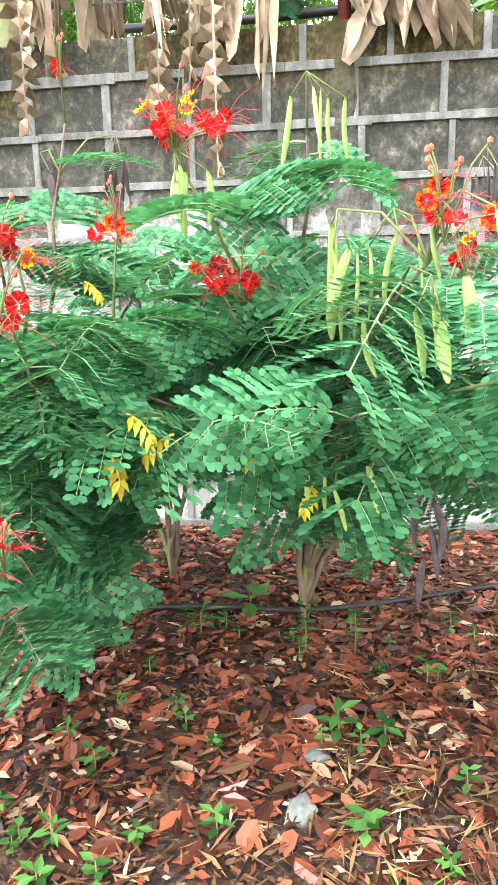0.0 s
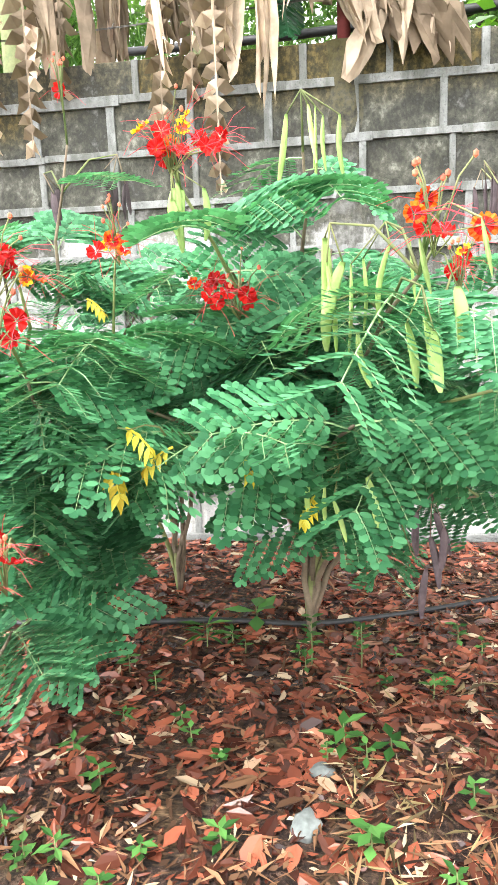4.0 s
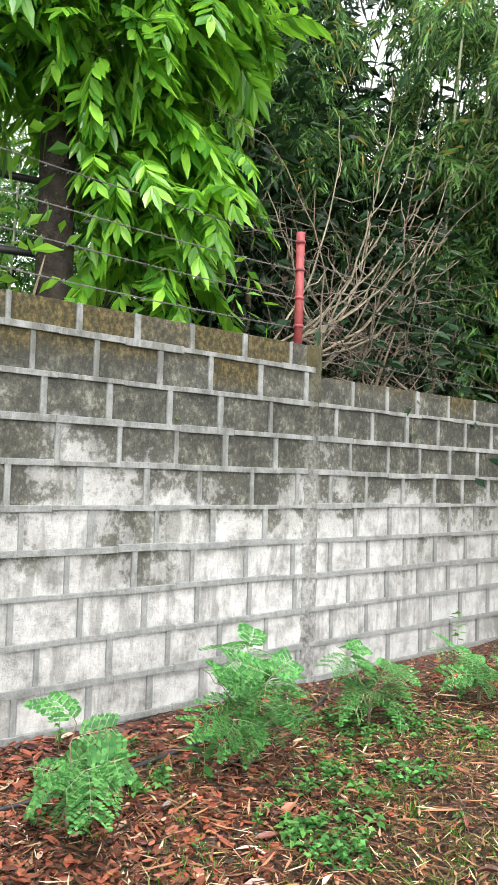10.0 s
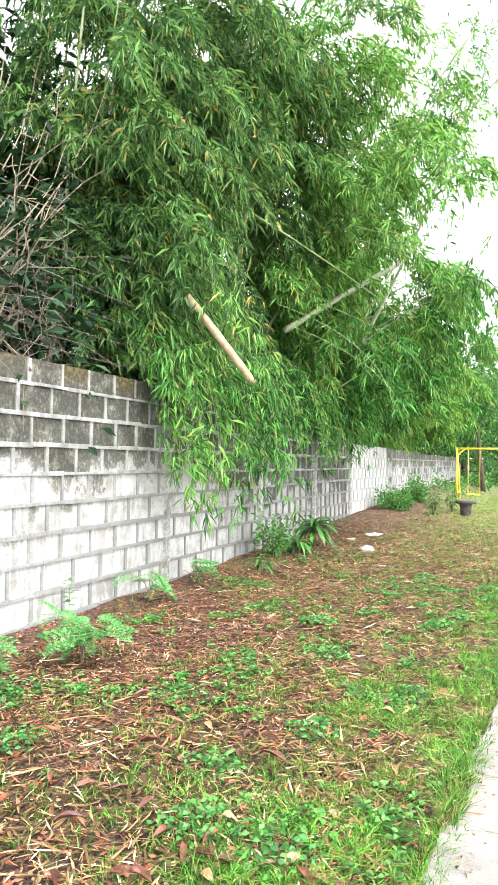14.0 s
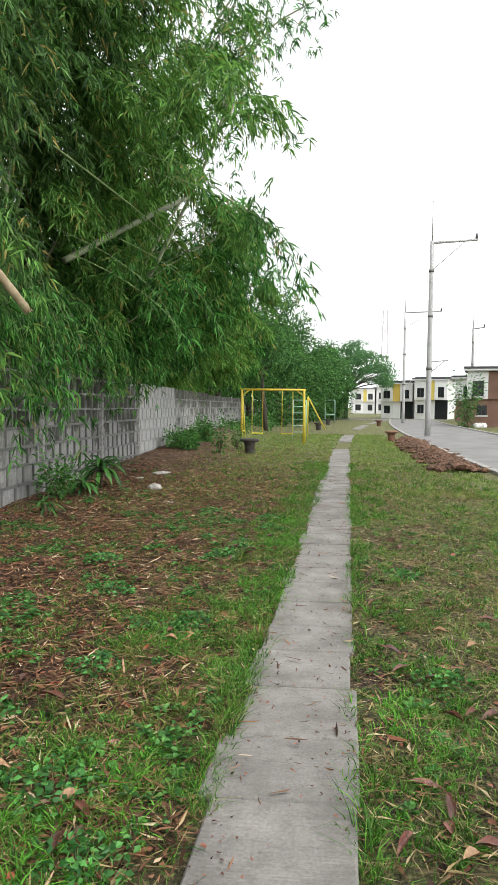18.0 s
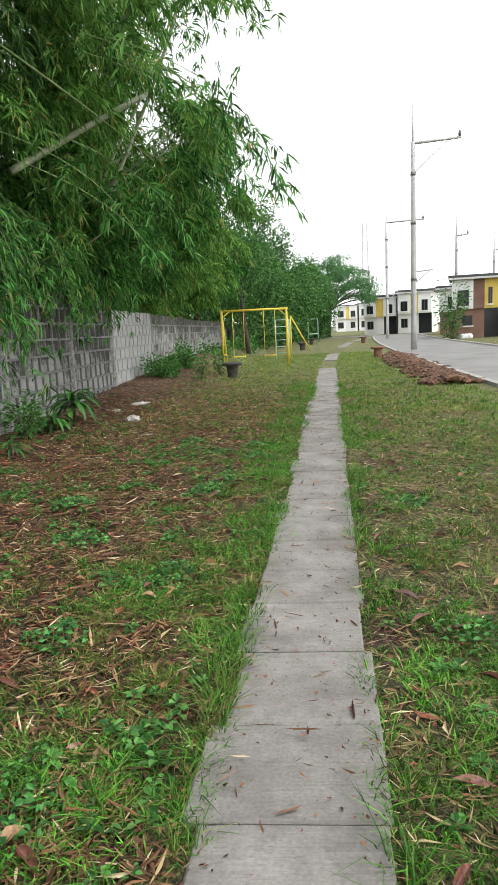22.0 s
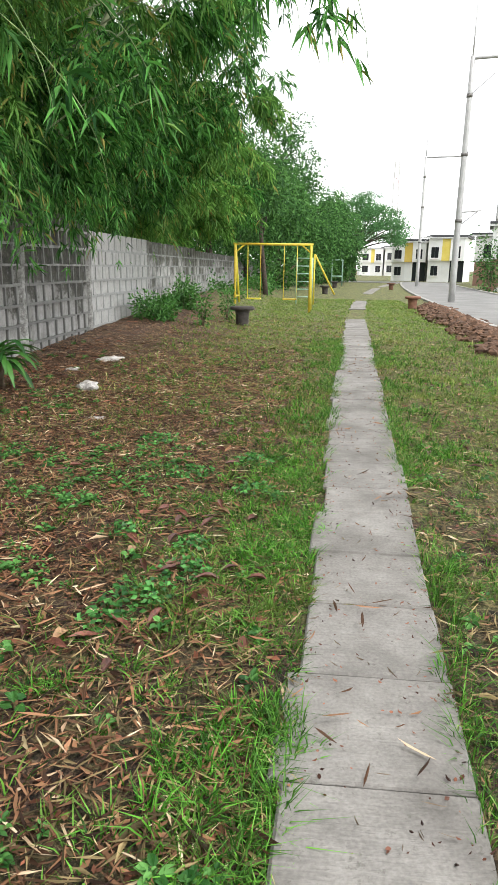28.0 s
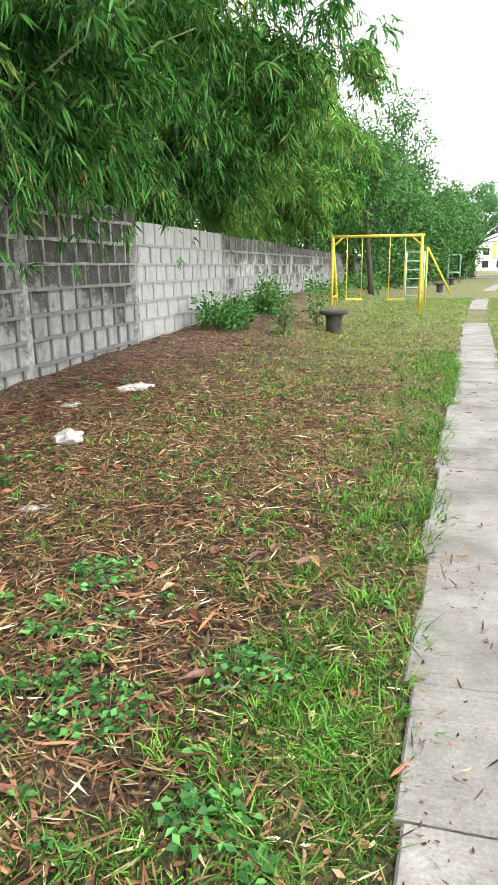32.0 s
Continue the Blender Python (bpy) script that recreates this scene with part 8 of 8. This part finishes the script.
stone(1.9, 9.9, (0.09, 0.04, 0.015), 7, PLASTIC, "small scrap of pale plastic on the litter", "plastic_bag")
for x, y in ((2.03, 0.09), (1.14, -0.62), (1.94, -0.05)):
    rng_s = np.random.default_rng(int(100 * x))
    v, f = curled(np.zeros(1) + x, np.zeros(1) + y, rng_s, 0.12, 0.045, 0.02)
    tagged(put("dead_leaf", mesh_of("dead_leaf", v, f), STRAW), "large pale dead leaf on top of the litter", "fallen leaf")

hose_line = np.array([(1.10, -2.6, 0), (1.12, -1.4, 0), (1.08, -0.46, 0), (1.04, 0.07, 0), (0.86, 0.67, 0), (0.76, 0.97, 0), (0.67, 1.35, 0), (0.75, 2.0, 0), (0.55, 2.8, 0), (0.6, 3.4, 0), (0.3, 3.9, 0)], float)
dense_t = np.linspace(0, len(hose_line) - 1, 60)
hose_pts = np.stack([np.interp(dense_t, np.arange(len(hose_line)), hose_line[:, c]) for c in range(3)], 1)
hose_pts[:, 2] = ground_height(hose_pts[:, 0], hose_pts[:, 1]) + 0.022
tagged(put("water_hose", tube_mesh("water_hose", hose_pts, 0.011, 10), PIPE), "black plastic water hose lying along the wall", "hose")

for x, y, h, seed in FAR_BUSHES:
    leaf_shrub("broadleaf_shrub", "dark green bush at the far end of the wall", (x, y, 0), (1.8, 3.0, h), 1500, (0.34, 0.14), FAR_LEAF, seed, stems=9)

# shrubs further along
def rosette_plant(x, y, height, length, width, n, seed):
    """A short cane with a rosette of arching strap leaves."""
    rng = np.random.default_rng(seed)
    t = thing("strap_leaf_plant", "dark green strap-leaved plant at the foot of the wall", "plant", pose(x, y, float(ground_height(x, y)) - 0.02), "strap-leaved plants along the wall")
    put("cane", tube_mesh("cane", [(0, 0, 0), (0.01, 0.005, height * 0.6), (0.0, 0.0, height)], (0.022, 0.018, 0.013), 8), STEM_BROWN, t)
    s = np.linspace(0, 1, 7)
    for k in range(n):
        w = width * np.sin(np.pi * np.clip(0.12 + 0.87 * s, 0, 0.985)) ** 0.7
        rise, fall = rng.uniform(0.25, 0.75) * (0.4 + 0.6 * k / n), rng.uniform(0.35, 0.85)
        line = np.stack([s * (1 - 0.2 * s), 0 * s, rise * s - fall * s ** 2], 1) * length * rng.uniform(0.75, 1.15)
        v = np.concatenate([line + np.stack([0 * s, q * w / 2, abs(q) * w * 0.22], 1) for q in (-1, 0, 1)])
        i, j = np.meshgrid(np.arange(2), np.arange(6), indexing="ij")
        f = np.stack([i * 7 + j, i * 7 + j + 1, (i + 1) * 7 + j + 1, (i + 1) * 7 + j], -1).reshape(-1, 4)
        a = k * 2.4 + rng.uniform(-0.3, 0.3)
        put("leaf", mesh_of("leaf", v, [f], True), STRAP_LEAF, t, m=Matrix.Translation((0, 0, height * (0.55 + 0.45 * k / n))) @ Matrix.Rotation(a, 4, "Z"))


STRAP_LEAF = leafy("strap_leaf", (0.012, 0.055, 0.014), (0.09, 0.26, 0.05), 0.4, 0.2, spec=0.3)
rosette_plant(0.72, 10.7, 0.42, 0.50, 0.066, 42, 161)
rosette_plant(0.66, 10.1, 0.2, 0.38, 0.05, 26, 172)
rosette_plant(0.7, 8.6, 0.16, 0.34, 0.03, 20, 162)
leaf_shrub("low_shrub", "grey-green feathery shrub against the wall", (0.42, 9.7, 0.0), (0.22, 0.3, 0.5), 700, (0.08, 0.03), WEED_LEAF, 173)
leaf_shrub("low_shrub", "bushy blue-green shrub against the wall", (0.6, 17.8, 0.15), (0.42, 0.6, 0.45), 1500, (0.10, 0.045), WEED_LEAF, 163)
leaf_shrub("low_shrub", "bushy blue-green shrub against the wall", (0.6, 20.6, 0.2), (0.4, 0.5, 0.6), 1400, (0.10, 0.045), WEED_LEAF, 164)
leaf_shrub("low_shrub", "small upright young tree on the grass", (1.5, 18.0, 0.05), (0.2, 0.2, 0.65), 260, (0.09, 0.04), WEED_LEAF, 165)
leaf_shrub("low_shrub", "small upright young tree on the grass", (1.7, 20.2, 0.05), (0.18, 0.2, 0.7), 260, (0.09, 0.04), WEED_LEAF, 166)
leaf_shrub("low_shrub", "low green shrub below the wall", (0.8, 28.0, 0.1), (0.7, 1.5, 0.7), 700, (0.14, 0.06), WEED_LEAF, 167)
leaf_shrub("low_shrub", "low green shrub below the wall", (1.2, 36.0, 0.1), (0.8, 2.5, 0.8), 700, (0.2, 0.09), WEED_LEAF, 168)
leaf_shrub("low_shrub", "green bush before the row houses", (14.6, 49.5, 0.0), (0.9, 1.0, 3.0), 900, (0.25, 0.10), FAR_LEAF, 169)
leaf_shrub("low_shrub", "overgrown green bushes along the far kerb", (15.6, 34.5, 0.0), (1.3, 3.0, 1.2), 1600, (0.22, 0.09), FAR_LEAF, 170)
leaf_shrub("low_shrub", "overgrown green bushes along the far kerb", (14.6, 27.5, 0.0), (1.3, 3.2, 2.0), 1600, (0.22, 0.09), FAR_LEAF, 171)

# the long broken culms caught in the bamboo
tagged(put("fallen_culm", tube_mesh("fallen_culm", arc((0.50, 6.90, 3.09), (1.07, 7.37, 2.22), -0.01, 14), np.array([0.044, 0.041] * 7), 12), CULM_DRY), "thick pale dry bamboo culm leaning broken out of the foliage", "bamboo culm")
tagged(put("fallen_culm", tube_mesh("fallen_culm", arc((0.30, 10.35, 3.37), (1.65, 12.76, 4.98), -0.02, 16), np.linspace(0.05, 0.038, 16), 12), CULM_GREY), "grey-green bamboo culm slanting out over the wall", "bamboo culm")
tagged(put("fallen_culm", tube_mesh("fallen_culm", arc((0.3, 8.82, 4.7), (1.9, 11.6, 3.7), -0.05, 10), np.linspace(0.018, 0.007, 10), 8), CULM), "thin bamboo culm crossing the foliage", "bamboo culm")
